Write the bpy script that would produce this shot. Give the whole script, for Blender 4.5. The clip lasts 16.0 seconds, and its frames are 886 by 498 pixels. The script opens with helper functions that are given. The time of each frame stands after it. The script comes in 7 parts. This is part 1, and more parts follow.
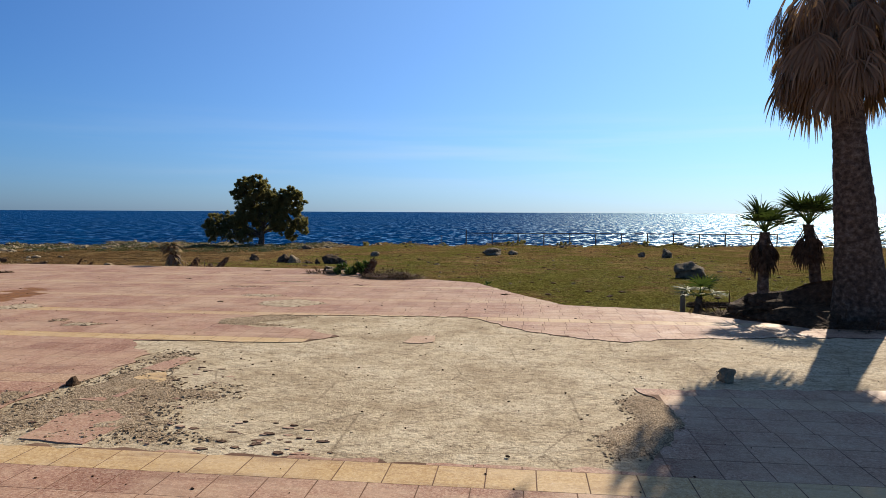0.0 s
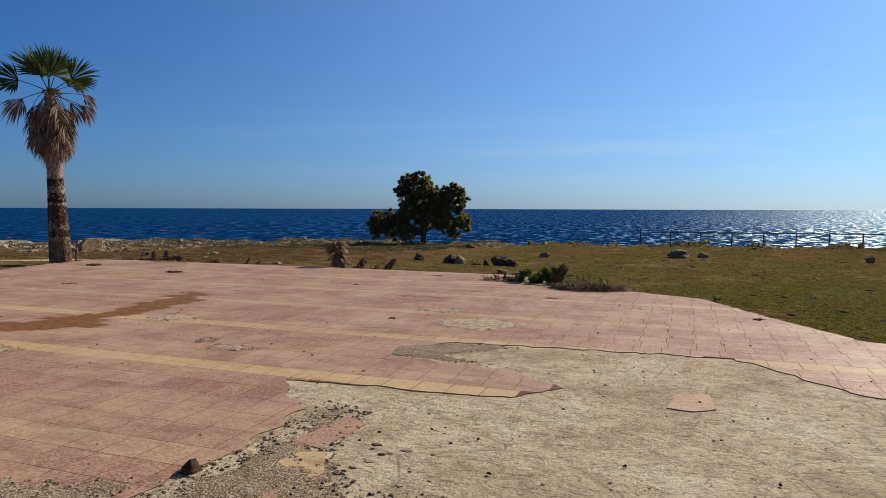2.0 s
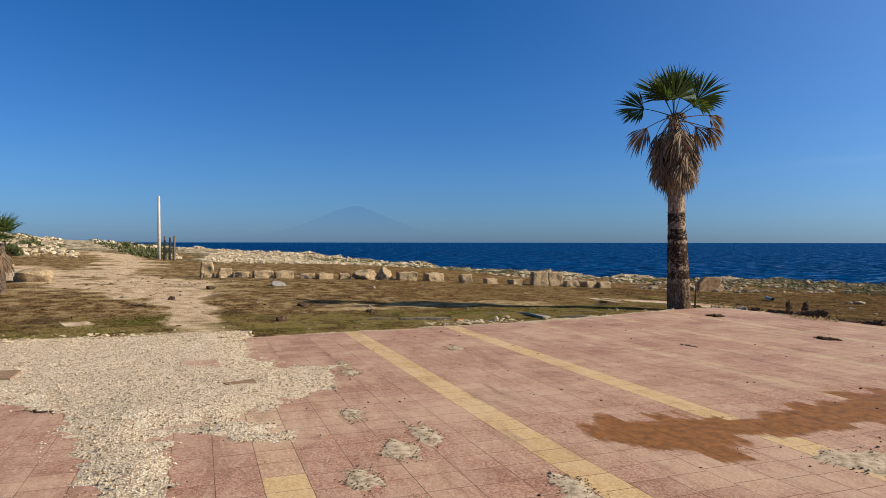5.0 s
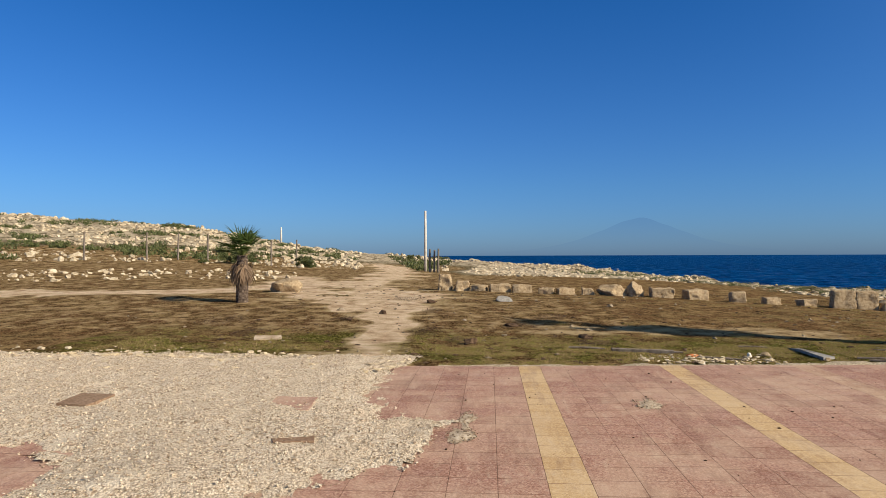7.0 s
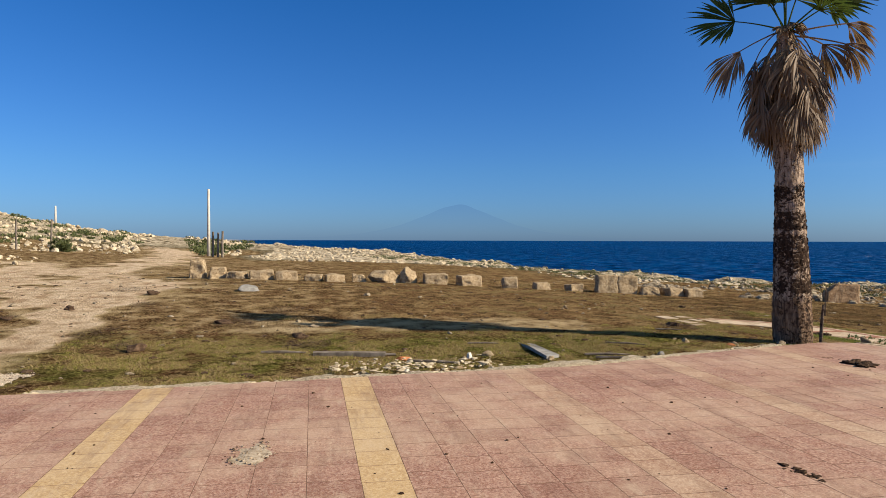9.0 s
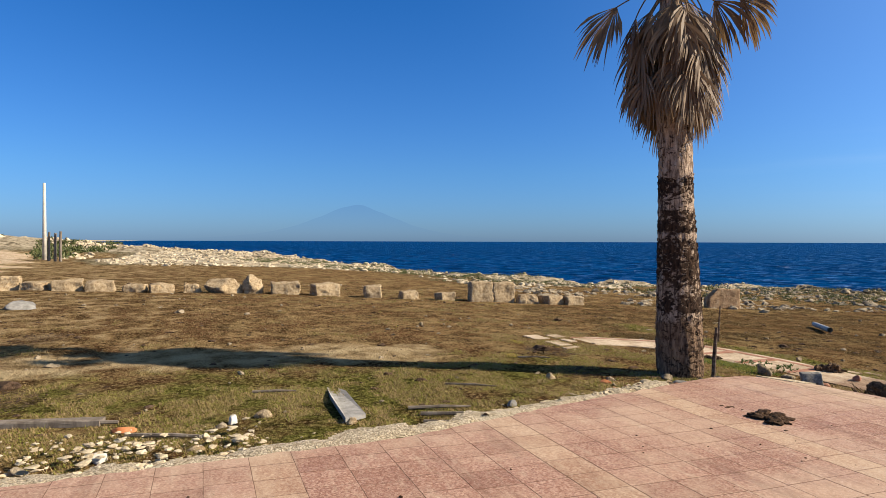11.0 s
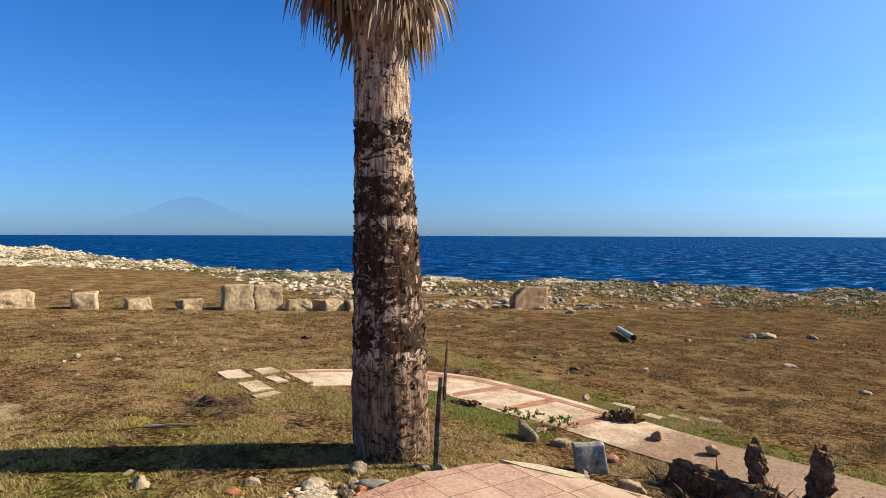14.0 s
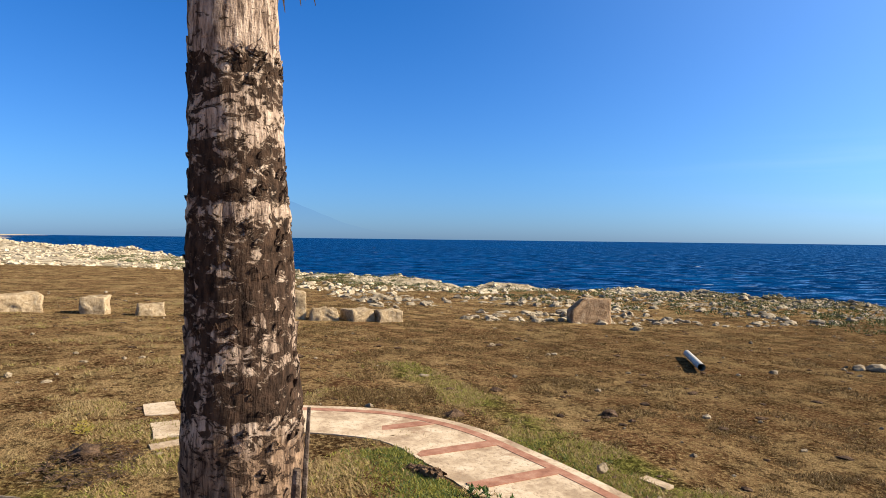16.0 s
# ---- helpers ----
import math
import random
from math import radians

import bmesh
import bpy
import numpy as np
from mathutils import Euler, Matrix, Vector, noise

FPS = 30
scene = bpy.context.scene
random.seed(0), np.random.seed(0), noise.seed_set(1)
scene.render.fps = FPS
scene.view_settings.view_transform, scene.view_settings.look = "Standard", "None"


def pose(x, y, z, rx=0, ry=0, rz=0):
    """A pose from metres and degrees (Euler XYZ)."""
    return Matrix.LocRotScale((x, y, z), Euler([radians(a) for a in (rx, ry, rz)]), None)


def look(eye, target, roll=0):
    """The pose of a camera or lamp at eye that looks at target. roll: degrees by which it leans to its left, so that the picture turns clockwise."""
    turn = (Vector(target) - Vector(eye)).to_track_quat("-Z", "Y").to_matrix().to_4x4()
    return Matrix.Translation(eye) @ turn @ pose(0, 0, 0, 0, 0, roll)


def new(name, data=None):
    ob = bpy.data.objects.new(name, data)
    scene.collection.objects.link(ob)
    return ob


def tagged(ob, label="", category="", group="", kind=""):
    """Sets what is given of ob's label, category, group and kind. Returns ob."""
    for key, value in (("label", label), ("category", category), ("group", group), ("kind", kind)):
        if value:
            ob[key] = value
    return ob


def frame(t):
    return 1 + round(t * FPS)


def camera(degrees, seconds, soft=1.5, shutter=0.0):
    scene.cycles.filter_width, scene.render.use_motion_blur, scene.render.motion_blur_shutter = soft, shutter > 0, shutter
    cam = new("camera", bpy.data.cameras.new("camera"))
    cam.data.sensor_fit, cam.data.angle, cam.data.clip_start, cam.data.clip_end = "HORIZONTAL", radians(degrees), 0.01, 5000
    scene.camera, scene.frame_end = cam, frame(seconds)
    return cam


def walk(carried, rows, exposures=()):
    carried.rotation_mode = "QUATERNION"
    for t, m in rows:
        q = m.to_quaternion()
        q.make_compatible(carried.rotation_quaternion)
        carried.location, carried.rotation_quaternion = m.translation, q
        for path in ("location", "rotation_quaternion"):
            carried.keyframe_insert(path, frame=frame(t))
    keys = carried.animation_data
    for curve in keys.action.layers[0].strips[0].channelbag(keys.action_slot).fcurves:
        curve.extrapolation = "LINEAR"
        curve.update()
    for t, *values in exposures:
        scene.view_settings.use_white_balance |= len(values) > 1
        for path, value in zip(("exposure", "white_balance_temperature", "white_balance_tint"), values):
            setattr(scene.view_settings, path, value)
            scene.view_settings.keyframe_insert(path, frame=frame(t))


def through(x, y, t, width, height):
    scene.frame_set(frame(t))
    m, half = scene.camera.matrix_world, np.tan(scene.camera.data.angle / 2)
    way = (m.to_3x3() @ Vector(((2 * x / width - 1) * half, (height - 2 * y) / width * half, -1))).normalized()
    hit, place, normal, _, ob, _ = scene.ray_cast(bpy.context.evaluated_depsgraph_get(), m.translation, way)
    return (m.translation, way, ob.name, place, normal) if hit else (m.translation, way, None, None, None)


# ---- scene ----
cam = camera(67.87, 16.0, soft=0.6)
PATH = [
    (0.0, 0.000, 0.000, 1.560, 6.86, -3.26, -0.29),
    (0.5, -0.336, 0.565, 1.537, 11.56, -2.86, -0.16),
    (1.0, -0.700, 1.136, 1.546, 13.36, -3.14, -0.11),
    (1.5, -1.006, 1.728, 1.548, 15.23, -3.56, -0.11),
    (2.0, -1.293, 2.349, 1.538, 20.22, -3.54, -0.16),
    (2.5, -1.718, 2.904, 1.577, 25.37, -2.92, -0.29),
    (3.0, -2.239, 3.417, 1.611, 32.20, -1.75, -0.40),
    (3.5, -2.783, 3.888, 1.636, 40.26, -1.01, -0.40),
    (4.0, -3.377, 4.286, 1.630, 48.92, -1.26, -0.29),
    (4.5, -3.979, 4.684, 1.622, 57.82, -0.83, -0.10),
    (5.0, -4.556, 5.022, 1.616, 70.09, -0.62, -0.07),
    (5.2, -4.754, 5.181, 1.606, 75.55, -0.40, 0.02),
    (5.7, -5.302, 5.623, 1.585, 86.62, 0.06, 0.21),
    (6.2, -5.921, 6.134, 1.572, 92.91, 0.35, 0.29),
    (6.8, -6.675, 6.790, 1.559, 94.87, 0.52, 0.23),
    (7.3, -7.246, 7.332, 1.545, 92.51, 0.58, 0.01),
    (7.5, -7.455, 7.543, 1.538, 90.91, 0.58, -0.11),
    (8.0, -7.992, 8.033, 1.521, 86.82, 0.07, -0.08),
    (8.5, -8.624, 8.558, 1.495, 82.30, -0.05, -0.03),
    (9.0, -9.174, 9.046, 1.495, 79.13, -0.80, -0.17),
    (9.2, -9.413, 9.236, 1.520, 77.93, -0.88, -0.21),
    (9.9, -10.270, 9.870, 1.572, 74.60, -0.83, -0.28),
    (10.6, -11.116, 10.480, 1.573, 72.02, -0.63, -0.23),
    (11.3, -11.877, 11.128, 1.536, 68.73, -0.98, -0.18),
    (11.5, -12.075, 11.325, 1.522, 67.55, -1.23, -0.17),
    (12.0, -12.557, 11.858, 1.513, 64.50, -1.30, -0.10),
    (12.5, -12.954, 12.432, 1.520, 61.14, -1.24, -0.13),
    (13.0, -13.353, 13.016, 1.538, 58.58, -1.12, -0.06),
    (13.5, -13.709, 13.576, 1.536, 57.28, -1.34, -0.20),
    (14.0, -14.031, 14.101, 1.525, 56.85, -1.20, -0.18),
    (14.5, -14.325, 14.618, 1.524, 58.58, -1.40, -0.27),
    (15.0, -14.583, 15.070, 1.527, 60.73, -1.38, -0.35),
    (15.5, -14.883, 15.514, 1.511, 63.06, -1.43, -0.42),
    (16.0, -15.142, 15.968, 1.509, 64.26, -0.88, -0.70),
]
walk(cam, [(t, pose(x, y, z, 90 + p, r, yw)) for t, x, y, z, yw, p, r in PATH],
     exposures=[(0, 0.35), (1.5, 0.13), (3, -0.01), (5, 0.42), (7.5, 0.45), (9, 0.56), (12.5, 0.92), (16, 1.04)])

# ---- world, sun ----
SUN_YAW, SUN_ELEV = -25.6, 31.5          # degrees: heading from +y (left is positive), height
wd = bpy.data.worlds.new("daylight")
scene.world = wd
wd.use_nodes = True
wn = wd.node_tree.nodes
wl = wd.node_tree.links
sky = wn.new("ShaderNodeTexSky")
sky.sky_type = "NISHITA"
sky.sun_disc = False
sky.sun_elevation = radians(SUN_ELEV)
sky.sun_rotation = radians(-SUN_YAW)
sky.air_density, sky.dust_density, sky.ozone_density = 1.0, 0.5, 2.0
grade = wn.new("ShaderNodeMix")
grade.data_type, grade.blend_type = "RGBA", "MULTIPLY"
grade.inputs[0].default_value = 1.0
tint_in = [s for s in grade.inputs if s.type == "RGBA"]
up_coord, up_axis, tint = wn.new("ShaderNodeTexCoord"), wn.new("ShaderNodeSeparateXYZ"), wn.new("ShaderNodeValToRGB")
tint.color_ramp.elements.new(0.5)
tint.color_ramp.elements.new(0.6)
for el, (at, col) in zip(tint.color_ramp.elements, ((0.0, (0.42, 0.73, 1.48)), (0.1, (0.36, 0.76, 1.4)), (0.42, (0.12, 0.68, 1.4)), (0.56, (0.38, 0.47, 0.58)))):
    el.position, el.color = at, (*col, 1)
wl.new(up_coord.outputs["Generated"], up_axis.inputs[0])
wl.new(up_axis.outputs["Z"], tint.inputs["Fac"])
wl.new(tint.outputs["Color"], tint_in[1])
wl.new(sky.outputs["Color"], tint_in[0])
# thin high streaks of cloud low over the sea
gen = wn.new("ShaderNodeTexCoord")
stretch = wn.new("ShaderNodeMapping")
stretch.inputs["Scale"].default_value = (1.6, 1.6, 34)
streak = wn.new("ShaderNodeTexNoise")
streak.inputs["Scale"].default_value, streak.inputs["Detail"].default_value = 1.0, 4.0
high = wn.new("ShaderNodeSeparateXYZ")
band = wn.new("ShaderNodeValToRGB")
band.color_ramp.elements.new(0.5)
band.color_ramp.elements.new(0.5)
for el, (at, val) in zip(band.color_ramp.elements, ((0.02, 0.0), (0.06, 0.5), (0.1, 0.5), (0.15, 0.0))):
    el.position, el.color = at, (val, val, val, 1)
thin = wn.new("ShaderNodeValToRGB")
thin.color_ramp.elements[0].position, thin.color_ramp.elements[1].position = 0.5, 0.78
prod = wn.new("ShaderNodeMath")
prod.operation = "MULTIPLY"
cloud = wn.new("ShaderNodeMix")
cloud.data_type = "RGBA"
cloud_in = [s for s in cloud.inputs if s.type == "RGBA"]
cloud_in[1].default_value = (8.5, 9.2, 10.0, 1)
for a_, b_ in ((gen.outputs["Generated"], stretch.inputs["Vector"]), (stretch.outputs["Vector"], streak.inputs["Vector"]), (gen.outputs["Generated"], high.inputs[0]),
               (high.outputs["Z"], band.inputs["Fac"]), (streak.outputs["Fac"], thin.inputs["Fac"]), (band.outputs["Color"], prod.inputs[0]), (thin.outputs["Color"], prod.inputs[1]),
               ([o for o in grade.outputs if o.type == "RGBA"][0], cloud_in[0])):
    wl.new(a_, b_)
# the bright haze that the air scatters forward round the sun
toward, wide, haze_mul, haze_add = wn.new("ShaderNodeVectorMath"), wn.new("ShaderNodeMath"), wn.new("ShaderNodeVectorMath"), wn.new("ShaderNodeVectorMath")
toward.operation, wide.operation, haze_mul.operation, haze_add.operation = "DOT_PRODUCT", "POWER", "SCALE", "ADD"
c_el = math.cos(radians(SUN_ELEV))
toward.inputs[1].default_value = (-math.sin(radians(SUN_YAW)) * c_el, math.cos(radians(SUN_YAW)) * c_el, math.sin(radians(SUN_ELEV)))
clip0 = wn.new("ShaderNodeMath")
clip0.operation, clip0.inputs[1].default_value = "MAXIMUM", 0.0
wide.inputs[1].default_value = 2.2
near_sun = wn.new("ShaderNodeMath")
near_sun.operation = "MULTIPLY"
haze_mul.inputs[0].default_value = (3.2, 3.9, 4.2)
for a_, b_ in ((gen.outputs["Generated"], toward.inputs[0]), (toward.outputs["Value"], clip0.inputs[0]), (clip0.outputs[0], wide.inputs[0]), (wide.outputs[0], haze_mul.inputs["Scale"]), (prod.outputs[0], near_sun.inputs[0]), (wide.outputs[0], near_sun.inputs[1]), (near_sun.outputs[0], cloud.inputs[0]),
               ([o for o in cloud.outputs if o.type == "RGBA"][0], haze_add.inputs[0]), (haze_mul.outputs[0], haze_add.inputs[1]), (haze_add.outputs[0], wn["Background"].inputs["Color"])):
    wl.new(a_, b_)
wn["Background"].inputs["Strength"].default_value = 0.057
sun_data = bpy.data.lights.new("sun", "SUN")
sun_data.energy, sun_data.angle, sun_data.color = 5.0, radians(0.53), (1.0, 0.87, 0.69)
sun = new("sun", sun_data)
ce = math.cos(radians(SUN_ELEV))
SUN_DIR = Vector((-math.sin(radians(SUN_YAW)) * ce, math.cos(radians(SUN_YAW)) * ce, math.sin(radians(SUN_ELEV))))
sun.matrix_world = look(SUN_DIR * 100, (0, 0, 0))


# ---- material helpers ----
class Mat:
    """A node material under construction."""

    def __init__(self, name, rough=0.8, spec=0.5):
        self.m = bpy.data.materials.new(name)
        self.m.use_nodes = True
        self.t = self.m.node_tree
        self.bsdf = self.t.nodes["Principled BSDF"]
        self.bsdf.inputs["Roughness"].default_value = rough
        self.bsdf.inputs["Specular IOR Level"].default_value = spec
        self.pos = self.t.nodes.new("ShaderNodeNewGeometry")

    def put(self, sock, value):
        if hasattr(value, "is_output"):
            self.t.links.new(value, sock)
        else:
            sock.default_value = value

    def scaled(self, s, local=False):
        n = self.t.nodes.new("ShaderNodeMapping")
        src = self.pos.outputs["Position"]
        if local:
            src = self.t.nodes.new("ShaderNodeTexCoord").outputs["Object"]
        self.t.links.new(src, n.inputs["Vector"])
        n.inputs["Scale"].default_value = s if hasattr(s, "__len__") else (s, s, s)
        return n.outputs["Vector"]

    def noise(self, scale, detail=4.0, rough=0.6, local=False, distortion=0.0):
        n = self.t.nodes.new("ShaderNodeTexNoise")
        self.t.links.new(self.scaled(scale, local), n.inputs["Vector"])
        n.inputs["Scale"].default_value = 1.0
        n.inputs["Detail"].default_value = detail
        n.inputs["Roughness"].default_value = rough
        n.inputs["Distortion"].default_value = distortion
        return n.outputs["Fac"]

    def cells(self, scale, feature="F1", local=False, out="Distance"):
        n = self.t.nodes.new("ShaderNodeTexVoronoi")
        n.feature = feature
        self.t.links.new(self.scaled(scale, local), n.inputs["Vector"])
        n.inputs["Scale"].default_value = 1.0
        return n.outputs[out]

    def ramp(self, fac, *stops):
        n = self.t.nodes.new("ShaderNodeValToRGB")
        while len(n.color_ramp.elements) < len(stops):
            n.color_ramp.elements.new(0.5)
        for e, (p, c) in zip(n.color_ramp.elements, stops):
            e.position = p
            e.color = (*c, 1) if hasattr(c, "__len__") else (c, c, c, 1)
        self.put(n.inputs["Fac"], fac)
        return n.outputs["Color"]

    def mix(self, fac, a, b, kind="MIX"):
        n = self.t.nodes.new("ShaderNodeMix")
        n.data_type, n.blend_type = "RGBA", kind
        ins = [s for s in n.inputs if s.type == "RGBA"]
        self.put(n.inputs[0], fac)
        for s, v in zip(ins, (a, b)):
            if hasattr(v, "is_output"):
                self.t.links.new(v, s)
            else:
                s.default_value = (*v, 1) if hasattr(v, "__len__") else (v, v, v, 1)
        return [o for o in n.outputs if o.type == "RGBA"][0]

    def calc(self, op, a, b=0.0):
        n = self.t.nodes.new("ShaderNodeMath")
        n.operation = op
        n.use_clamp = False
        self.put(n.inputs[0], a)
        self.put(n.inputs[1], b)
        return n.outputs[0]

    def attr(self, name):
        n = self.t.nodes.new("ShaderNodeAttribute")
        n.attribute_name = name
        s = self.t.nodes.new("ShaderNodeSeparateColor")
        self.t.links.new(n.outputs["Color"], s.inputs[0])
        return s.outputs

    def island(self):
        return self.pos.outputs["Random Per Island"]

    def object_random(self):
        return self.t.nodes.new("ShaderNodeObjectInfo").outputs["Random"]

    def color(self, c):
        self.put(self.bsdf.inputs["Base Color"], c if hasattr(c, "is_output") else (*c, 1))
        return self

    def roughness(self, r):
        self.put(self.bsdf.inputs["Roughness"], r)
        return self

    def bump(self, height, strength=0.5, distance=0.02):
        n = self.t.nodes.new("ShaderNodeBump")
        n.inputs["Strength"].default_value = strength
        n.inputs["Distance"].default_value = distance
        self.put(n.inputs["Height"], height)
        self.t.links.new(n.outputs["Normal"], self.bsdf.inputs["Normal"])
        return self

    def translucent(self, amount, c):
        tr = self.t.nodes.new("ShaderNodeBsdfTranslucent")
        self.put(tr.inputs["Color"], c if hasattr(c, "is_output") else (*c, 1))
        mx = self.t.nodes.new("ShaderNodeMixShader")
        mx.inputs[0].default_value = amount
        out = self.t.nodes["Material Output"]
        self.t.links.new(self.bsdf.outputs[0], mx.inputs[1])
        self.t.links.new(tr.outputs[0], mx.inputs[2])
        self.t.links.new(mx.outputs[0], out.inputs["Surface"])
        return self


# ---- materials ----
def ground_material():
    k = Mat("dry_coastal_ground", 1.0, 0.0)
    r, g, b = k.attr("mask")[:3]
    big, mid, fine = k.noise(0.35, 5), k.noise(2.2, 6, 0.65), k.noise(22, 5, 0.7)
    clump = k.noise(7, 5, 0.7)
    soil = k.ramp(mid, (0.4, (0.052, 0.027, 0.012)), (0.5, (0.165, 0.094, 0.042)), (0.6, (0.32, 0.205, 0.097)))
    patch = k.noise(0.9, 7, 0.72)
    soil = k.mix(k.ramp(patch, (0.38, 0.75), (0.5, 0.0)), soil, (0.14, 0.066, 0.032))
    soil = k.mix(k.ramp(patch, (0.52, 0.0), (0.62, 0.7)), soil, (0.38, 0.265, 0.125))
    soil = k.mix(k.ramp(clump, (0.39, 0.85), (0.475, 0.0)), soil, (0.035, 0.019, 0.009))
    soil = k.mix(k.ramp(fine, (0.49, 0.0), (0.6, 0.62)), soil, (0.46, 0.325, 0.15))
    grass = k.ramp(fine, (0.38, (0.04, 0.042, 0.01)), (0.5, (0.125, 0.13, 0.026)), (0.62, (0.28, 0.255, 0.07)))
    grass = k.mix(k.ramp(clump, (0.42, 0.7), (0.5, 0.0)), grass, (0.028, 0.024, 0.008))
    dirt = k.ramp(mid, (0.36, (0.45, 0.3, 0.18)), (0.5, (0.68, 0.51, 0.335)), (0.64, (0.8, 0.645, 0.455)))
    dirt = k.mix(k.ramp(r, (0.6, 1.0), (0.7, 0.0)), dirt, k.ramp(mid, (0.36, (0.32, 0.225, 0.115)), (0.5, (0.46, 0.34, 0.185)), (0.64, (0.55, 0.42, 0.24))))
    rock = k.ramp(k.noise(1.3, 8, 0.7), (0.4, (0.09, 0.07, 0.045)), (0.47, (0.42, 0.335, 0.22)), (0.6, (0.68, 0.58, 0.42)))
    reef = k.ramp(k.noise(2.4, 8, 0.75), (0.4, (0.03, 0.024, 0.014)), (0.48, (0.13, 0.105, 0.055)), (0.6, (0.36, 0.295, 0.19)))
    rock = k.mix(k.ramp(b, (0.62, 0.0), (0.85, 1.0)), reef, rock)
    fg = k.calc("SUBTRACT", k.calc("ADD", k.calc("ADD", k.calc("MULTIPLY", big, 0.9), k.calc("MULTIPLY", mid, 0.9)), g), 1.05)
    fd = k.calc("SUBTRACT", k.calc("ADD", k.calc("MULTIPLY", mid, 1.2), k.calc("MULTIPLY", r, 1.5)), 1.15)
    fr = k.calc("SUBTRACT", k.calc("ADD", k.calc("MULTIPLY", mid, 1.2), k.calc("MULTIPLY", b, 1.5)), 1.15)
    # Grass self-shading towards the sun, painted as darker soil where green is negative.
    self_shade = k.ramp(k.calc("MULTIPLY", g, -1.0), (0.08, 0.0), (0.36, 0.35))
    soil = k.mix(self_shade, soil, (0.045, 0.026, 0.012))
    c = k.mix(k.ramp(fg, (0.04, 0.0), (0.24, 0.9)), soil, grass)
    c = k.mix(k.ramp(k.noise(70, 3, 0.7), (0.36, 0.8), (0.45, 0.0)), c, (0.024, 0.015, 0.007))
    c = k.mix(k.ramp(fd, (0.0, 0.0), (0.4, 0.95)), c, dirt)
    c = k.mix(k.ramp(fr, (0.0, 0.0), (0.25, 1.0)), c, rock)
    k.color(c)
    k.bump(k.calc("ADD", k.calc("ADD", k.calc("MULTIPLY", mid, 1.2), clump), k.calc("MULTIPLY", fine, 0.8)), 1.0, 0.11)
    return k.m


def sea_material():
    """Wind-ruffled deep water: painted trough shade and crest light, small whitecaps, noise-masked glints."""
    k = Mat("deep_blue_sea", 0.6, 0.0)
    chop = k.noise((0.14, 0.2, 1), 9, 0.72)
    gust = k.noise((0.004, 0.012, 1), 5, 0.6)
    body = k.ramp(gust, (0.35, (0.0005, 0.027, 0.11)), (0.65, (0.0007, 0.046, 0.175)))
    # Wave shade and lit crests are put into the colour by the chop noise.
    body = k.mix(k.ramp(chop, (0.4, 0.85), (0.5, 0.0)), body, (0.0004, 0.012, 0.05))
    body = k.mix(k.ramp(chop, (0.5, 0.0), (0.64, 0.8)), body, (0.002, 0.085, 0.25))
    foam = k.ramp(k.noise((0.085, 0.1, 1), 8, 0.7), (0.665, 0.0), (0.695, 0.85))
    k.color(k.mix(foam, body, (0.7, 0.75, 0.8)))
    k.bump(chop, 1.0, 1.5)
    gloss = k.t.nodes.new("ShaderNodeBsdfGlossy")
    gloss.distribution = "BECKMANN"
    gloss.inputs["Roughness"].default_value = 0.61
    gloss.inputs["Color"].default_value = (0.6, 0.84, 1.0, 1)
    mx = k.t.nodes.new("ShaderNodeMixShader")
    # Noise places the glossy glints; the rest stays nearly matt.
    glint_mask = k.ramp(k.noise((0.5, 0.2, 1), 8, 0.76), (0.48, 0.004), (0.54, 0.04), (0.6, 0.95))
    k.t.links.new(glint_mask, mx.inputs[0])
    k.t.links.new(k.bsdf.outputs[0], mx.inputs[1])
    k.t.links.new(gloss.outputs[0], mx.inputs[2])
    k.t.links.new(mx.outputs[0], k.t.nodes["Material Output"].inputs["Surface"])
    return k.m


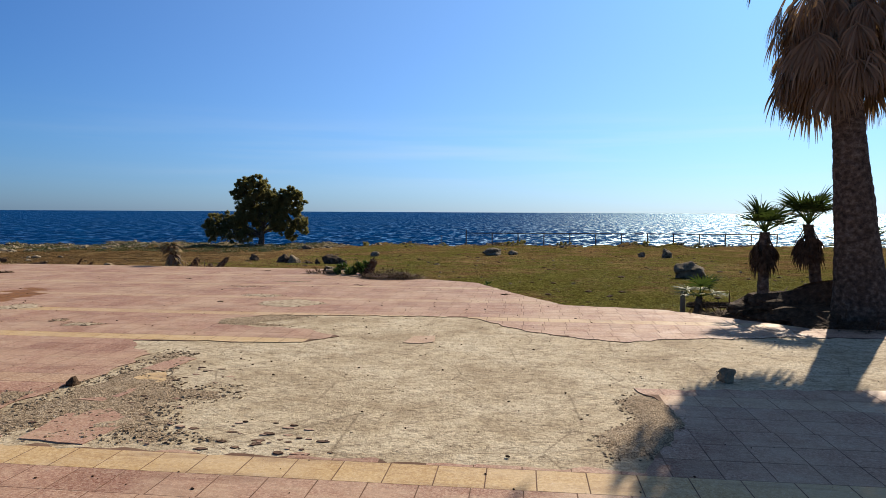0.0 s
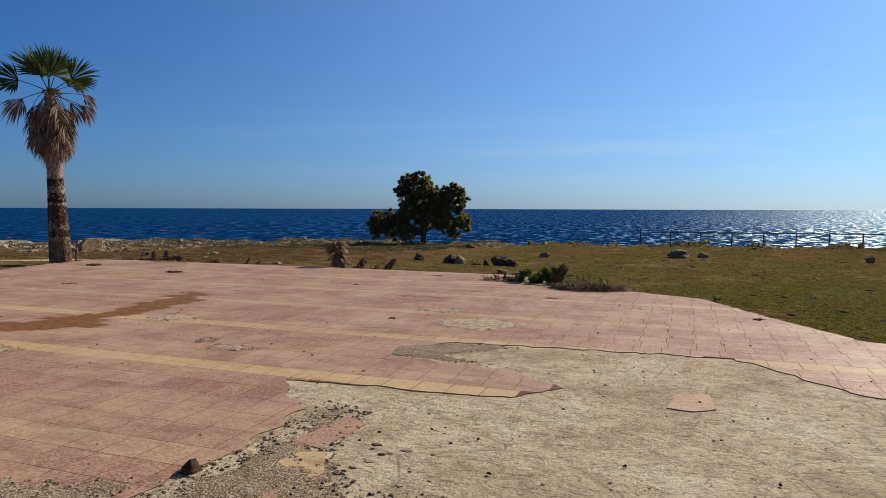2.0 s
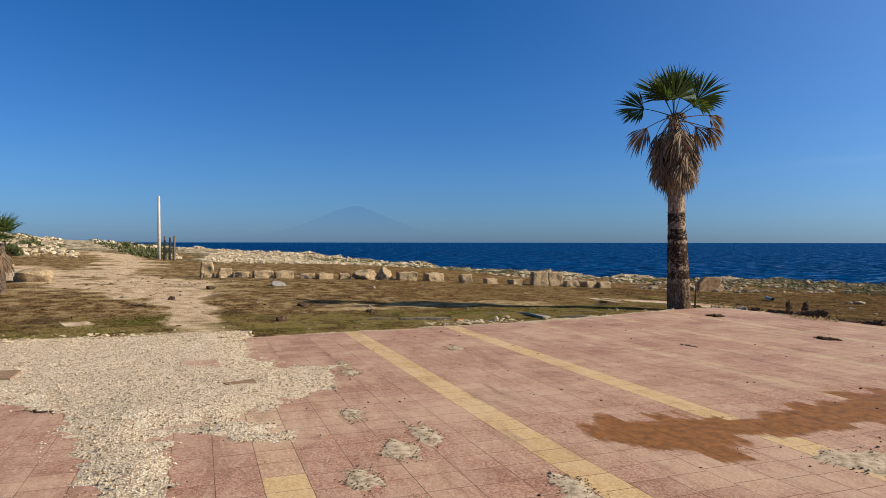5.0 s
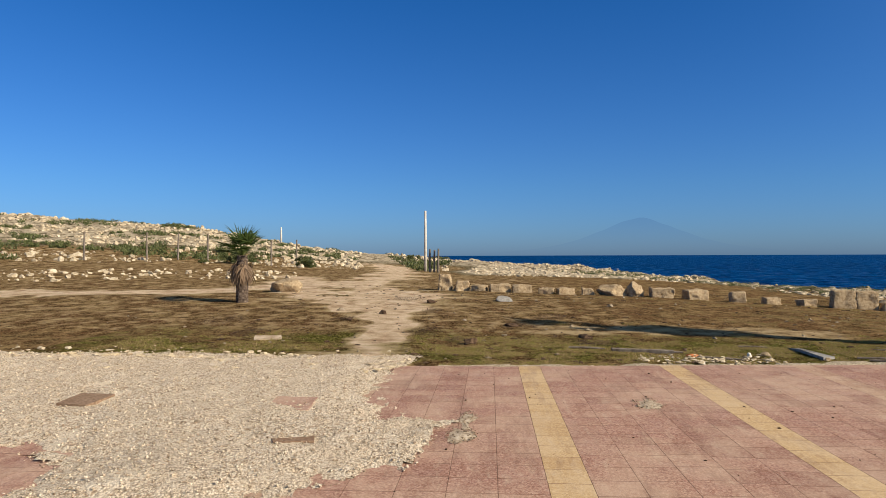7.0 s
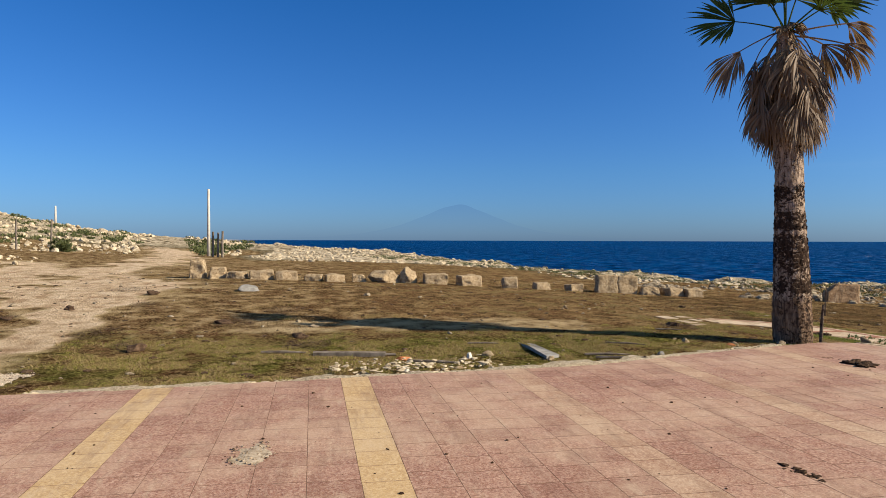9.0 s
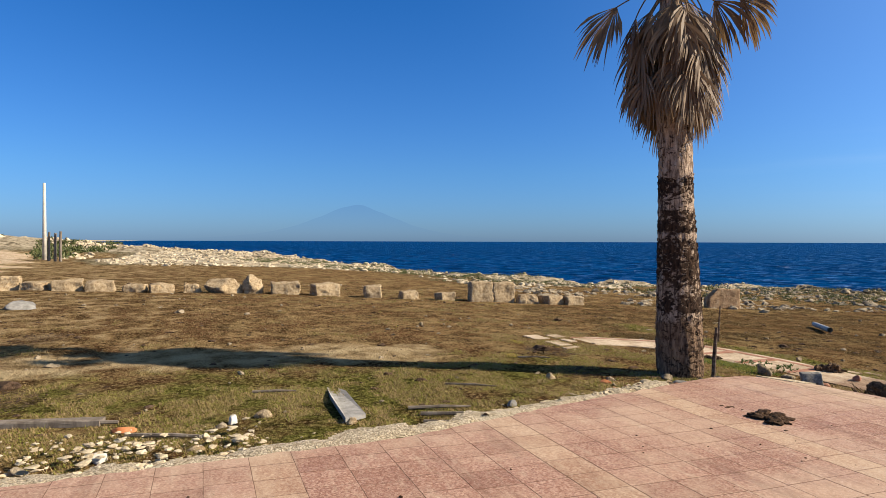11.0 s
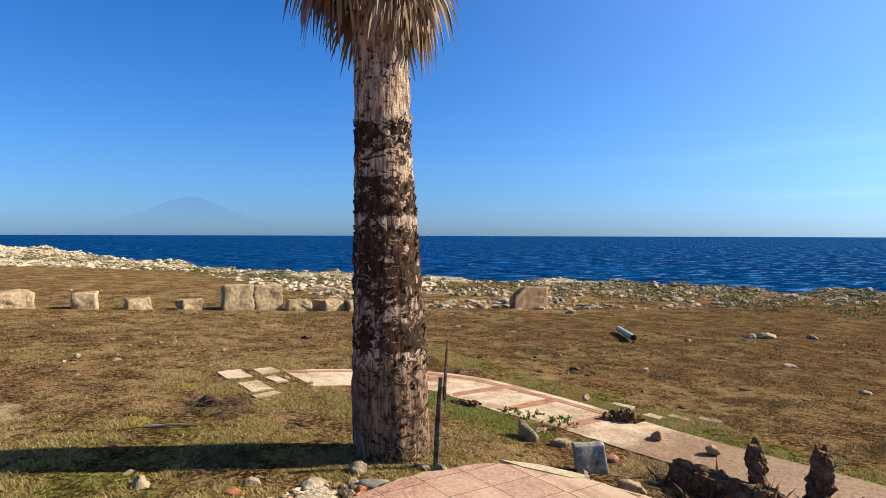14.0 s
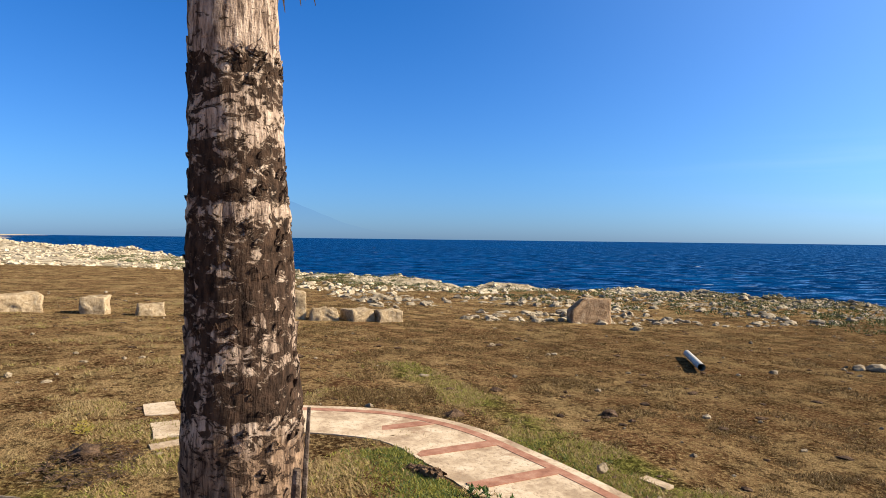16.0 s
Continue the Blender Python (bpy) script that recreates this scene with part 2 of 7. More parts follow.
def tile_material(name, dark, mid, light):
    """Terrazzo tile: speckled, each one its own tone, dusty and worn, with a rust-red earth stain on the floor."""
    k = Mat(name, 0.7, 0.2)
    tone = k.calc("FRACT", k.calc("ADD", k.island(), k.object_random()))
    speck = k.noise(62, 4, 0.75)
    chip = k.t.nodes.new("ShaderNodeSeparateColor")
    k.t.links.new(k.cells(58, "F1", out="Color"), chip.inputs[0])
    base = k.ramp(speck, (0.43, dark), (0.5, mid), (0.57, light))
    base = k.mix(0.5, base, k.ramp(chip.outputs[0], (0.0, dark), (0.5, mid), (0.8, light), (1.0, [min(0.7, 1.25 * q) for q in light])))
    base = k.mix(k.ramp(tone, (0.0, 0.0), (1.0, 0.34)), base, k.mix(0.5, base, light))
    base = k.mix(k.ramp(tone, (0.0, 0.3), (0.35, 0.0)), base, dark)
    dust = [0.5 * q + 0.5 * p for q, p in zip(light, (0.55, 0.42, 0.28))]
    base = k.mix(k.ramp(k.noise(0.8, 8, 0.72), (0.44, 0.0), (0.6, 0.6)), base, dust)
    base = k.mix(k.ramp(k.noise((2.2, 9.0, 1), 6, 0.75), (0.54, 0.0), (0.68, 0.4)), base, (0.56, 0.44, 0.31))
    base = k.mix(k.ramp(k.noise((0.7, 3.4, 1), 7, 0.75), (0.52, 0.0), (0.66, 0.5)), base, (0.17, 0.085, 0.055))
    base = k.mix(k.ramp(k.noise(150, 2, 0.6), (0.62, 0.0), (0.68, 0.7)), base, (0.66, 0.57, 0.48))
    xyz = k.t.nodes.new("ShaderNodeSeparateXYZ")
    k.t.links.new(k.pos.outputs["Position"], xyz.inputs[0])
    px, py = xyz.outputs[0], xyz.outputs[1]
    # rust-red earth has crept along the courses of tiles, so each course ends elsewhere
    course = k.t.nodes.new("ShaderNodeTexWhiteNoise")
    course.noise_dimensions = "1D"
    k.put(course.inputs["W"], k.calc("FLOOR", k.calc("DIVIDE", k.calc("SUBTRACT", k.calc("SUBTRACT", py, 7.34), k.calc("MULTIPLY", k.calc("ADD", px, 16.4), 0.006)), 0.3)))
    crept = k.calc("ADD", px, k.calc("MULTIPLY", k.calc("SUBTRACT", course.outputs["Value"], 0.5), 0.42))

    def oval(cx, cy, rx, ry, lean):
        u = k.calc("DIVIDE", k.calc("ADD", k.calc("SUBTRACT", crept, cx), k.calc("MULTIPLY", k.calc("SUBTRACT", py, cy), lean)), rx)
        v = k.calc("DIVIDE", k.calc("SUBTRACT", py, cy), ry)
        return k.calc("SQRT", k.calc("ADD", k.calc("MULTIPLY", u, u), k.calc("MULTIPLY", v, v)))

    d = k.calc("MINIMUM", oval(-9.15, 8.7, 0.62, 0.62, 0.0), k.calc("MINIMUM", oval(-8.95, 9.45, 0.32, 0.5, 0.0), oval(-9.17, 10.75, 0.4, 1.4, 0.27)))
    d = k.calc("ADD", d, k.calc("MULTIPLY", k.calc("SUBTRACT", k.noise((2.4, 5.0, 1), 6, 0.65), 0.5), 1.3))
    base = k.mix(k.ramp(d, (0.84, 0.97), (1.0, 0.4), (1.12, 0.0)), base, k.ramp(k.noise(9, 6, 0.7), (0.36, (0.13, 0.054, 0.013)), (0.64, (0.28, 0.116, 0.031))))
    k.color(base)
    k.roughness(k.ramp(k.noise(3, 5), (0.3, 0.58), (0.7, 0.8)))
    k.bump(k.noise(30, 5, 0.7), 0.25, 0.004)
    return k.m


def simple(name, *cols, scale=6.0, rough=0.85, bump=0.4, depth=0.02, spec=0.08, detail=6, local=False):
    """A grained surface through two or three tones."""
    k = Mat(name, rough, spec)
    n = k.noise(scale, detail, 0.65, local)
    st = [(0.3 + 0.4 * i / max(1, len(cols) - 1), c) for i, c in enumerate(cols)]
    s2 = scale * 7 if not hasattr(scale, "__len__") else [q * 7 for q in scale]
    f = k.noise(s2, 3, 0.6, local)
    k.color(k.mix(k.ramp(f, (0.35, 0.0), (0.75, 0.35)), k.ramp(n, *st), cols[0]))
    k.bump(k.calc("ADD", n, k.calc("MULTIPLY", f, 0.4)), bump, depth)
    return k.m


def leaf_material(name, a, b, c, through, amount=0.3, gloss=0.3):
    k = Mat(name, 0.6, gloss)
    col = k.mix(k.ramp(k.noise(3.0, 3), (0.35, 0.0), (0.65, 1.0)), k.ramp(k.island(), (0.0, a), (0.5, b), (1.0, c)), b)
    k.color(col)
    k.translucent(amount, through)
    return k.m


M_GROUND = ground_material()
M_SEA = sea_material()
M_TILE_RED = tile_material("red_terrazzo_tile", (0.165, 0.069, 0.045), (0.345, 0.17, 0.112), (0.485, 0.315, 0.23))
M_TILE_YELLOW = tile_material("ochre_tile", (0.36, 0.215, 0.095), (0.52, 0.345, 0.155), (0.59, 0.43, 0.24))
M_TILE_FADED = tile_material("faded_ochre_tile", (0.33, 0.19, 0.095), (0.46, 0.295, 0.16), (0.56, 0.41, 0.26))
M_TILE_PALE = tile_material("faded_pink_tile", (0.27, 0.14, 0.085), (0.41, 0.245, 0.155), (0.53, 0.38, 0.26))


def mortar_material():
    """Bare mortar bed: blotched, pitted, with the faint print of the lost tiles."""
    k = Mat("mortar_bed", 0.9, 0.2)
    broad, mid, fine = k.noise(0.9, 6, 0.7), k.noise(6, 6, 0.7), k.noise(45, 4, 0.7)
    c = k.ramp(broad, (0.36, (0.4, 0.31, 0.2)), (0.5, (0.57, 0.47, 0.325)), (0.64, (0.66, 0.57, 0.42)))
    c = k.mix(k.ramp(mid, (0.36, 0.5), (0.5, 0.0)), c, (0.27, 0.2, 0.13))
    c = k.mix(k.ramp(fine, (0.3, 0.6), (0.5, 0.0)), c, (0.17, 0.12, 0.075))
    c = k.mix(k.ramp(mid, (0.6, 0.0), (0.72, 0.6)), c, (0.66, 0.57, 0.43))
    print_ = k.noise((6.5, 12, 3), 6, 0.72, distortion=1.6)
    c = k.mix(k.ramp(print_, (0.37, 0.75), (0.42, 0.0)), c, (0.15, 0.105, 0.065))
    crack = k.ramp(k.cells((0.9, 1.4, 1), "DISTANCE_TO_EDGE"), (0.0, 0.6), (0.012, 0.0))
    vein = k.calc("ABSOLUTE", k.calc("SUBTRACT", k.noise((2.6, 5.5, 1), 6, 0.7, distortion=1.5), 0.5))
    c = k.mix(k.ramp(vein, (0.0, 0.8), (0.022, 0.0)), c, (0.13, 0.09, 0.055))
    c = k.mix(crack, c, (0.16, 0.115, 0.07))
    k.color(c)
    k.bump(k.calc("ADD", k.calc("ADD", mid, k.calc("MULTIPLY", print_, 0.6)), k.calc("MULTIPLY", fine, 0.4)), 0.9, 0.022)
    return k.m


M_CONCRETE = mortar_material()


def gravel_material(name, dark, mid, light, size):
    """Crushed stone: chips of two sizes, each its own tone, in streaks of finer and coarser grain."""
    k = Mat(name, 0.95, 0.15)
    tones = []
    for f in (1.0, 0.47):
        one = k.t.nodes.new("ShaderNodeSeparateColor")
        k.t.links.new(k.cells(size * f, "F1", out="Color"), one.inputs[0])
        tones.append(one.outputs[0])
    gap = k.cells(size, "F1")
    grain = k.noise(size * 1.9, 3, 0.7)
    pick = k.ramp(k.noise(size * 0.3, 4, 0.7), (0.46, 0.0), (0.56, 1.0))
    c = k.ramp(k.mix(pick, tones[0], tones[1]), (0.0, dark), (0.3, mid), (0.9, light))
    c = k.mix(k.ramp(k.noise(1.4, 7, 0.75), (0.4, 0.6), (0.55, 0.0)), c, mid)
    # Shade in the gaps between chips is painted into the colour.
    c = k.mix(k.ramp(gap, (0.45, 0.0), (0.8, 0.6)), c, [q * 0.4 for q in dark])
    c = k.mix(k.ramp(grain, (0.4, 0.85), (0.49, 0.0)), c, [q * 0.45 for q in dark])
    c = k.mix(k.ramp(k.noise((1.2, 3.0, 1), 7, 0.75), (0.54, 0.0), (0.64, 0.45)), c, light)
    c = k.mix(k.ramp(k.noise((0.5, 1.1, 1), 6, 0.72), (0.5, 0.0), (0.6, 0.5)), c, k.mix(0.5, c, [q * 0.7 for q in mid]))
    k.color(c)
    k.bump(k.calc("ADD", k.calc("ADD", k.calc("MULTIPLY", gap, -0.6), grain), k.calc("MULTIPLY", tones[1], 0.6)), 1.0, 0.7 / size)
    return k.m


M_GRAVEL = gravel_material("pale_gravel", (0.4, 0.28, 0.175), (0.8, 0.655, 0.475), (0.87, 0.765, 0.6), 46)
M_BLOCK = simple("yellow_limestone", (0.18, 0.12, 0.065), (0.43, 0.32, 0.19), (0.58, 0.465, 0.31), scale=13, bump=1.0, depth=0.035)
M_ROCK = simple("weathered_limestone", (0.11, 0.082, 0.05), (0.29, 0.228, 0.15), (0.46, 0.385, 0.275), scale=4.0, bump=1.0, depth=0.05)


def bark_material():
    """Palm trunk: pale fibrous wood, split lengthwise, with dark scaly bands where leaf bases still cling."""
    k = Mat("palm_bark", 0.95, 0.05)
    xyz = k.t.nodes.new("ShaderNodeSeparateXYZ")
    k.t.links.new(k.pos.outputs["Position"], xyz.inputs[0])
    fibre = k.noise((38, 38, 6), 5, 0.65)
    pale = k.ramp(fibre, (0.38, (0.09, 0.06, 0.043)), (0.47, (0.3, 0.215, 0.155)), (0.62, (0.52, 0.4, 0.3)))
    old = k.ramp(k.noise((26, 26, 3.5), 6, 0.7, distortion=0.9), (0.4, (0.05, 0.03, 0.02)), (0.48, (0.15, 0.092, 0.056)), (0.6, (0.32, 0.21, 0.13)))
    pale = k.mix(k.ramp(k.calc("ADD", xyz.outputs[2], k.calc("MULTIPLY", k.noise(2.5, 3), 0.8)), (0.9, 0.85), (1.6, 0.0)), pale, old)
    dark = k.ramp(k.noise((30, 30, 12), 4, 0.6), (0.35, (0.018, 0.012, 0.009)), (0.7, (0.09, 0.055, 0.036)))
    much = k.ramp(k.calc("DIVIDE", k.calc("ADD", xyz.outputs[2], 0.2), 3.4), (0.0, 0.52), (0.15, 0.42), (0.25, 0.46), (0.27, 0.6), (0.31, 0.56), (0.33, 0.46), (0.36, 0.5), (0.43, 0.62), (0.52, 0.6), (0.535, 0.44), (0.56, 0.62), (0.62, 0.58),
                  (0.64, 0.46), (0.675, 0.52), (0.7, 0.58), (0.74, 0.6), (0.765, 0.38), (0.85, 0.42), (1.0, 0.4))
    patch = k.calc("SUBTRACT", k.calc("ADD", k.noise((15, 15, 22), 6, 0.68, distortion=0.8), much), 1.0)
    side = k.noise((1.8, 1.8, 0.9), 2)
    patch = k.calc("ADD", patch, k.calc("MULTIPLY", k.calc("SUBTRACT", side, 0.5), 0.35))
    mask = k.ramp(patch, (0.0, 0.0), (0.06, 1.0))
    k.color(k.mix(mask, pale, dark))
    k.bump(k.calc("SUBTRACT", k.calc("ADD", fibre, k.calc("MULTIPLY", k.noise((15, 15, 22), 6, 0.68), 0.9)), k.calc("MULTIPLY", mask, 0.35)), 1.0, 0.022)
    return k.m


M_BARK = bark_material()
M_BARK_DIM = simple("weathered_palm_bark", (0.03, 0.021, 0.015), (0.125, 0.09, 0.066), (0.29, 0.225, 0.17), scale=(13, 13, 16), bump=1.0, depth=0.03)
M_FIBRE = simple("rotten_palm_fibre", (0.035, 0.022, 0.014), (0.1, 0.062, 0.038), (0.2, 0.13, 0.08), scale=(14, 14, 14), bump=1.0, depth=0.03)
M_LOG = simple("fibrous_brown_palm_log", (0.035, 0.02, 0.012), (0.15, 0.092, 0.054), (0.34, 0.23, 0.145), scale=(24, 24, 24), bump=1.0, depth=0.02)
M_DUNG = simple("dry_dung", (0.022, 0.013, 0.008), (0.075, 0.043, 0.025), (0.14, 0.085, 0.05), scale=32, bump=1.0, depth=0.02)
M_WOOD = simple("grey_weathered_wood", (0.09, 0.07, 0.052), (0.2, 0.165, 0.13), (0.31, 0.26, 0.21), scale=(9, 9, 3), bump=0.7, depth=0.01)
M_GREY = simple("grey_cement", (0.13, 0.12, 0.105), (0.25, 0.235, 0.21), (0.38, 0.36, 0.325), scale=5, bump=0.5, depth=0.01)


def path_material():
    """Cream cement, cracked and dusty, with red earth trodden over parts of it."""
    k = Mat("cream_cement_path", 0.9, 0.2)
    mid, fine = k.noise(3.5, 6, 0.68), k.noise(30, 4, 0.7)
    c = k.ramp(mid, (0.38, (0.33, 0.24, 0.155)), (0.5, (0.5, 0.385, 0.26)), (0.62, (0.6, 0.485, 0.345)))
    c = k.mix(k.ramp(fine, (0.36, 0.6), (0.46, 0.0)), c, (0.2, 0.135, 0.085))
    c = k.mix(k.ramp(k.noise(1.1, 7, 0.75), (0.54, 0.0), (0.62, 0.8)), c, (0.26, 0.16, 0.095))
    xyz = k.t.nodes.new("ShaderNodeSeparateXYZ")
    k.t.links.new(k.pos.outputs["Position"], xyz.inputs[0])
    trod = k.calc("ADD", k.calc("MULTIPLY", k.calc("ADD", xyz.outputs[0], 18.6), 0.6), k.calc("MULTIPLY", k.calc("SUBTRACT", k.noise(1.6, 6, 0.7), 0.5), 2.4))
    c = k.mix(k.ramp(trod, (0.0, 0.0), (0.6, 0.85)), c, k.ramp(fine, (0.35, (0.13, 0.075, 0.043)), (0.65, (0.29, 0.185, 0.115))))
    k.color(c)
    k.bump(k.calc("ADD", mid, k.calc("MULTIPLY", fine, 0.5)), 0.5, 0.012)
    return k.m


M_PATH = path_material()
M_BRICK = simple("red_brick_band", (0.22, 0.1, 0.065), (0.35, 0.175, 0.115), (0.45, 0.27, 0.185), scale=9, bump=0.4, depth=0.008)
M_PAINT = simple("chalky_white_pole", (0.4, 0.365, 0.3), (0.55, 0.505, 0.425), (0.66, 0.61, 0.52), scale=3, bump=0.2, depth=0.005, rough=0.6)
M_PIPE = simple("pale_plastic_pipe", (0.28, 0.26, 0.225), (0.44, 0.42, 0.37), (0.54, 0.515, 0.46), scale=6, bump=0.1, depth=0.003, rough=0.45)
M_RAIL = simple("rusty_steel_rail", (0.04, 0.035, 0.03), (0.1, 0.085, 0.075), (0.16, 0.13, 0.11), scale=8, bump=0.3, depth=0.004, rough=0.6)
M_TERRACOTTA = simple("orange_terracotta", (0.38, 0.13, 0.05), (0.5, 0.2, 0.085), (0.55, 0.28, 0.15), scale=9, bump=0.4, depth=0.01)
M_FOLIAGE = leaf_material("dark_evergreen_leaf", (0.07, 0.075, 0.024), (0.15, 0.14, 0.05), (0.28, 0.235, 0.11), (0.3, 0.27, 0.09), 0.45)
M_SHRUB = leaf_material("olive_shrub_leaf", (0.05, 0.065, 0.02), (0.095, 0.11, 0.035), (0.16, 0.155, 0.06), (0.08, 0.1, 0.02), 0.15)
M_WEED = leaf_material("fresh_weed_leaf", (0.035, 0.065, 0.014), (0.065, 0.105, 0.022), (0.11, 0.15, 0.04), (0.1, 0.17, 0.03), 0.25)
M_GRASS = leaf_material("short_grass_blade", (0.12, 0.13, 0.022), (0.25, 0.24, 0.05), (0.44, 0.38, 0.13), (0.34, 0.33, 0.07), 0.38, 0.08)
M_LAWN = leaf_material("lawn_grass_blade", (0.036, 0.056, 0.008), (0.075, 0.1, 0.016), (0.15, 0.155, 0.035), (0.11, 0.15, 0.022), 0.25, 0.08)
M_DULL = leaf_material("withered_brown_blade", (0.08, 0.048, 0.02), (0.14, 0.09, 0.038), (0.22, 0.15, 0.065), (0.14, 0.09, 0.035), 0.2, 0.05)
M_STRAW = leaf_material("dry_grass_blade", (0.2, 0.13, 0.05), (0.34, 0.24, 0.11), (0.46, 0.36, 0.19), (0.3, 0.22, 0.09), 0.2, 0.08)
M_FROND = leaf_material("green_palm_leaf", (0.025, 0.045, 0.011), (0.055, 0.083, 0.02), (0.105, 0.12, 0.034), (0.1, 0.15, 0.03), 0.22, 0.12)
M_DEAD = leaf_material("dead_palm_leaf", (0.1, 0.06, 0.032), (0.22, 0.145, 0.085), (0.33, 0.24, 0.15), (0.3, 0.19, 0.09), 0.2)


# ---- mesh helpers ----
def mesh_of(name, bm, mats, smooth=False):
    me = bpy.data.meshes.new(name)
    bm.to_mesh(me)
    bm.free()
    for m in mats if isinstance(mats, (list, tuple)) else [mats]:
        me.materials.append(m)
    if smooth:
        me.polygons.foreach_set("use_smooth", [True] * len(me.polygons))
    return me


def thing(name, bm, mats, label, category, group="", kind="", smooth=False):
    return tagged(new(name, mesh_of(name, bm, mats, smooth)), label, category, group, kind)


def base_at(name, place, label, category, group="", kind=""):
    """An Empty that carries the parts of a thing."""
    ob = new(name)
    ob.location = place
    ob.empty_display_size = 0.1
    return tagged(ob, label, category, group, kind)


def part(name, bm, mats, parent, label="", smooth=False):
    """One mesh under a thing or a part, built in world coordinates."""
    ob = new(name, mesh_of(name, bm, mats, smooth))
    ob.parent = parent
    chain, o = Matrix(), parent
    while o:
        chain = o.matrix_basis @ chain if o.parent is None else o.matrix_parent_inverse @ o.matrix_basis @ chain
        o = o.parent
    ob.matrix_parent_inverse = chain.inverted()
    return tagged(ob, label)


def pydata(verts, faces):
    bm = bmesh.new()
    vs = [bm.verts.new(v) for v in verts]
    for f in faces:
        bm.faces.new([vs[i] for i in f])
    return bm


def smooth_step(a, b, x):
    t = np.clip((np.asarray(x, float) - a) / (b - a), 0, 1)
    return t * t * (3 - 2 * t)


def wob(x, y, s, seed=0.0):
    return noise.noise((x * s + seed * 17.3, y * s - seed * 9.1, seed))


# ---- the lie of the land ----
COAST_X = (-4500, -400, -140, -97, -86, -70, -62, -57, -50, -45, -41, -39.5, -36, -32, -28, -24, -16, 3, 20, 100, 4500)
COAST_Y = (-900, -95, -12, 8, 16.3, 21, 22, 25.7, 29.5, 32.2, 35, 40, 42, 44.3, 46, 47.3, 48.3, 52, 54, 60, 300)
HILL_YAW = (88, 95, 102, 107, 112, 116, 127, 150, 190)
HILL_TOP = (0.0, 0.25, 1.2, 2.4, 4.4, 5.7, 6.7, 7.5, 4.0)


def coast_y(x):
    return np.interp(x, COAST_X, COAST_Y) + 1.0 * wob(x, 0, 0.16, 3) + 0.7 * wob(x, 5, 0.5, 4)


def land_z(x, y):
    """Height of the land without its small relief."""
    west = np.interp(y, (0, 6, 12, 16, 20, 24, 28, 45, 60), (0.26, 0.17, 0.05, -0.13, -0.32, -0.52, -0.67, -0.93, -1.2))
    near = np.interp(y, (0, 14, 17, 19, 22, 26), (-0.06, -0.09, -0.14, -0.27, -0.4, -0.56))
    far = smooth_step(-18.5, -28, x)
    west = west * far + near * (1 - far) if y < 26 else west
    east = np.interp(y, (8, 12, 15, 22, 37, 50), (-0.12, -0.3, -0.48, -0.58, -0.76, -1.0))
    f = smooth_step(-12, -1, x)
    z = west * (1 - f) + east * f
    z += np.clip(0.005 * (-x - 48), 0, 0.9)
    dx, dy = x + 7, y - 7
    r = math.hypot(dx, dy)
    yaw = math.degrees(math.atan2(-dx, dy)) % 360
    z += np.interp(yaw, HILL_YAW, HILL_TOP, left=0, right=0) * np.interp(r, (28, 50, 80, 110, 150), (0, 0.14, 0.5, 1, 1.05))
    return float(z)


def on_plaza(x, y):
    return x > np.interp(y, (-9, 5.9, 6.0, 7.2, 10, 12.3, 14.1, 15.5, 16.15, 16.72, 17.02), (-16.3, -16.15, -16.1, -16.15, -16.4, -16.55, -17.1, -17.45, -17.62, -17.57, -17.28)) + 0.2 and y < 17.0 and not (y > 9.6 and x > 3.6) and not (x > -4 and y > 17.2 - 0.75 * (x + 5))


def ground_z(x, y):
    """Height of the ground sheet."""
    z = land_z(x, y)
    out = coast_y(x) - y
    if out < 1.0:
        z -= float(smooth_step(1.0, -3.5, out)) * 6.0
    if -1 < out < 9:
        z += 0.35 * noise.fractal((x * 0.5, y * 0.5, 1.7), 1.0, 2.0, 4) * float(smooth_step(9, 2, out))
    r = math.hypot(x + 10, y - 10)
    z += 0.03 * wob(x, y, 0.9, 1) + min(0.5, 0.003 * r) * 0.5 * wob(x, y, 0.22, 2)
    if r > 45 and out > 1:
        z += 0.35 * min(1, (r - 45) / 30) * noise.fractal((x * 0.25, y * 0.25, 4.2), 1.0, 2.0, 4)
    if on_plaza(x, y):
        z = min(z, -0.13)
    return z


def axis(*runs):
    """Grid lines: (from, to, step) runs."""
    out = []
    for a, b, s in runs:
        out += list(np.arange(a, b - 1e-6, s))
    return out


def seg_dist(x, y, pts):
    best = 1e9
    for (ax, ay), (bx, by) in zip(pts, pts[1:]):
        ux, uy = bx - ax, by - ay
        t = max(0, min(1, ((x - ax) * ux + (y - ay) * uy) / (ux * ux + uy * uy)))
        best = min(best, math.hypot(x - ax - t * ux, y - ay - t * uy))
    return best


TRACK = ((-16.5, 5.2), (-21, 4.6), (-25, 3.9), (-29, 3.2), (-34, 1.3), (-42, 1.2), (-50, 0.8), (-58, -0.8), (-70, -4), (-96, -9), (-200, -30))
TRACK_2 = ((-25, -18), (-28.6, -9), (-30, -4), (-36, -1.2))
TRACK_3 = ((-42, -3.5), (-34, -1.6), (-29, 0.6), (-24.5, 3.2))


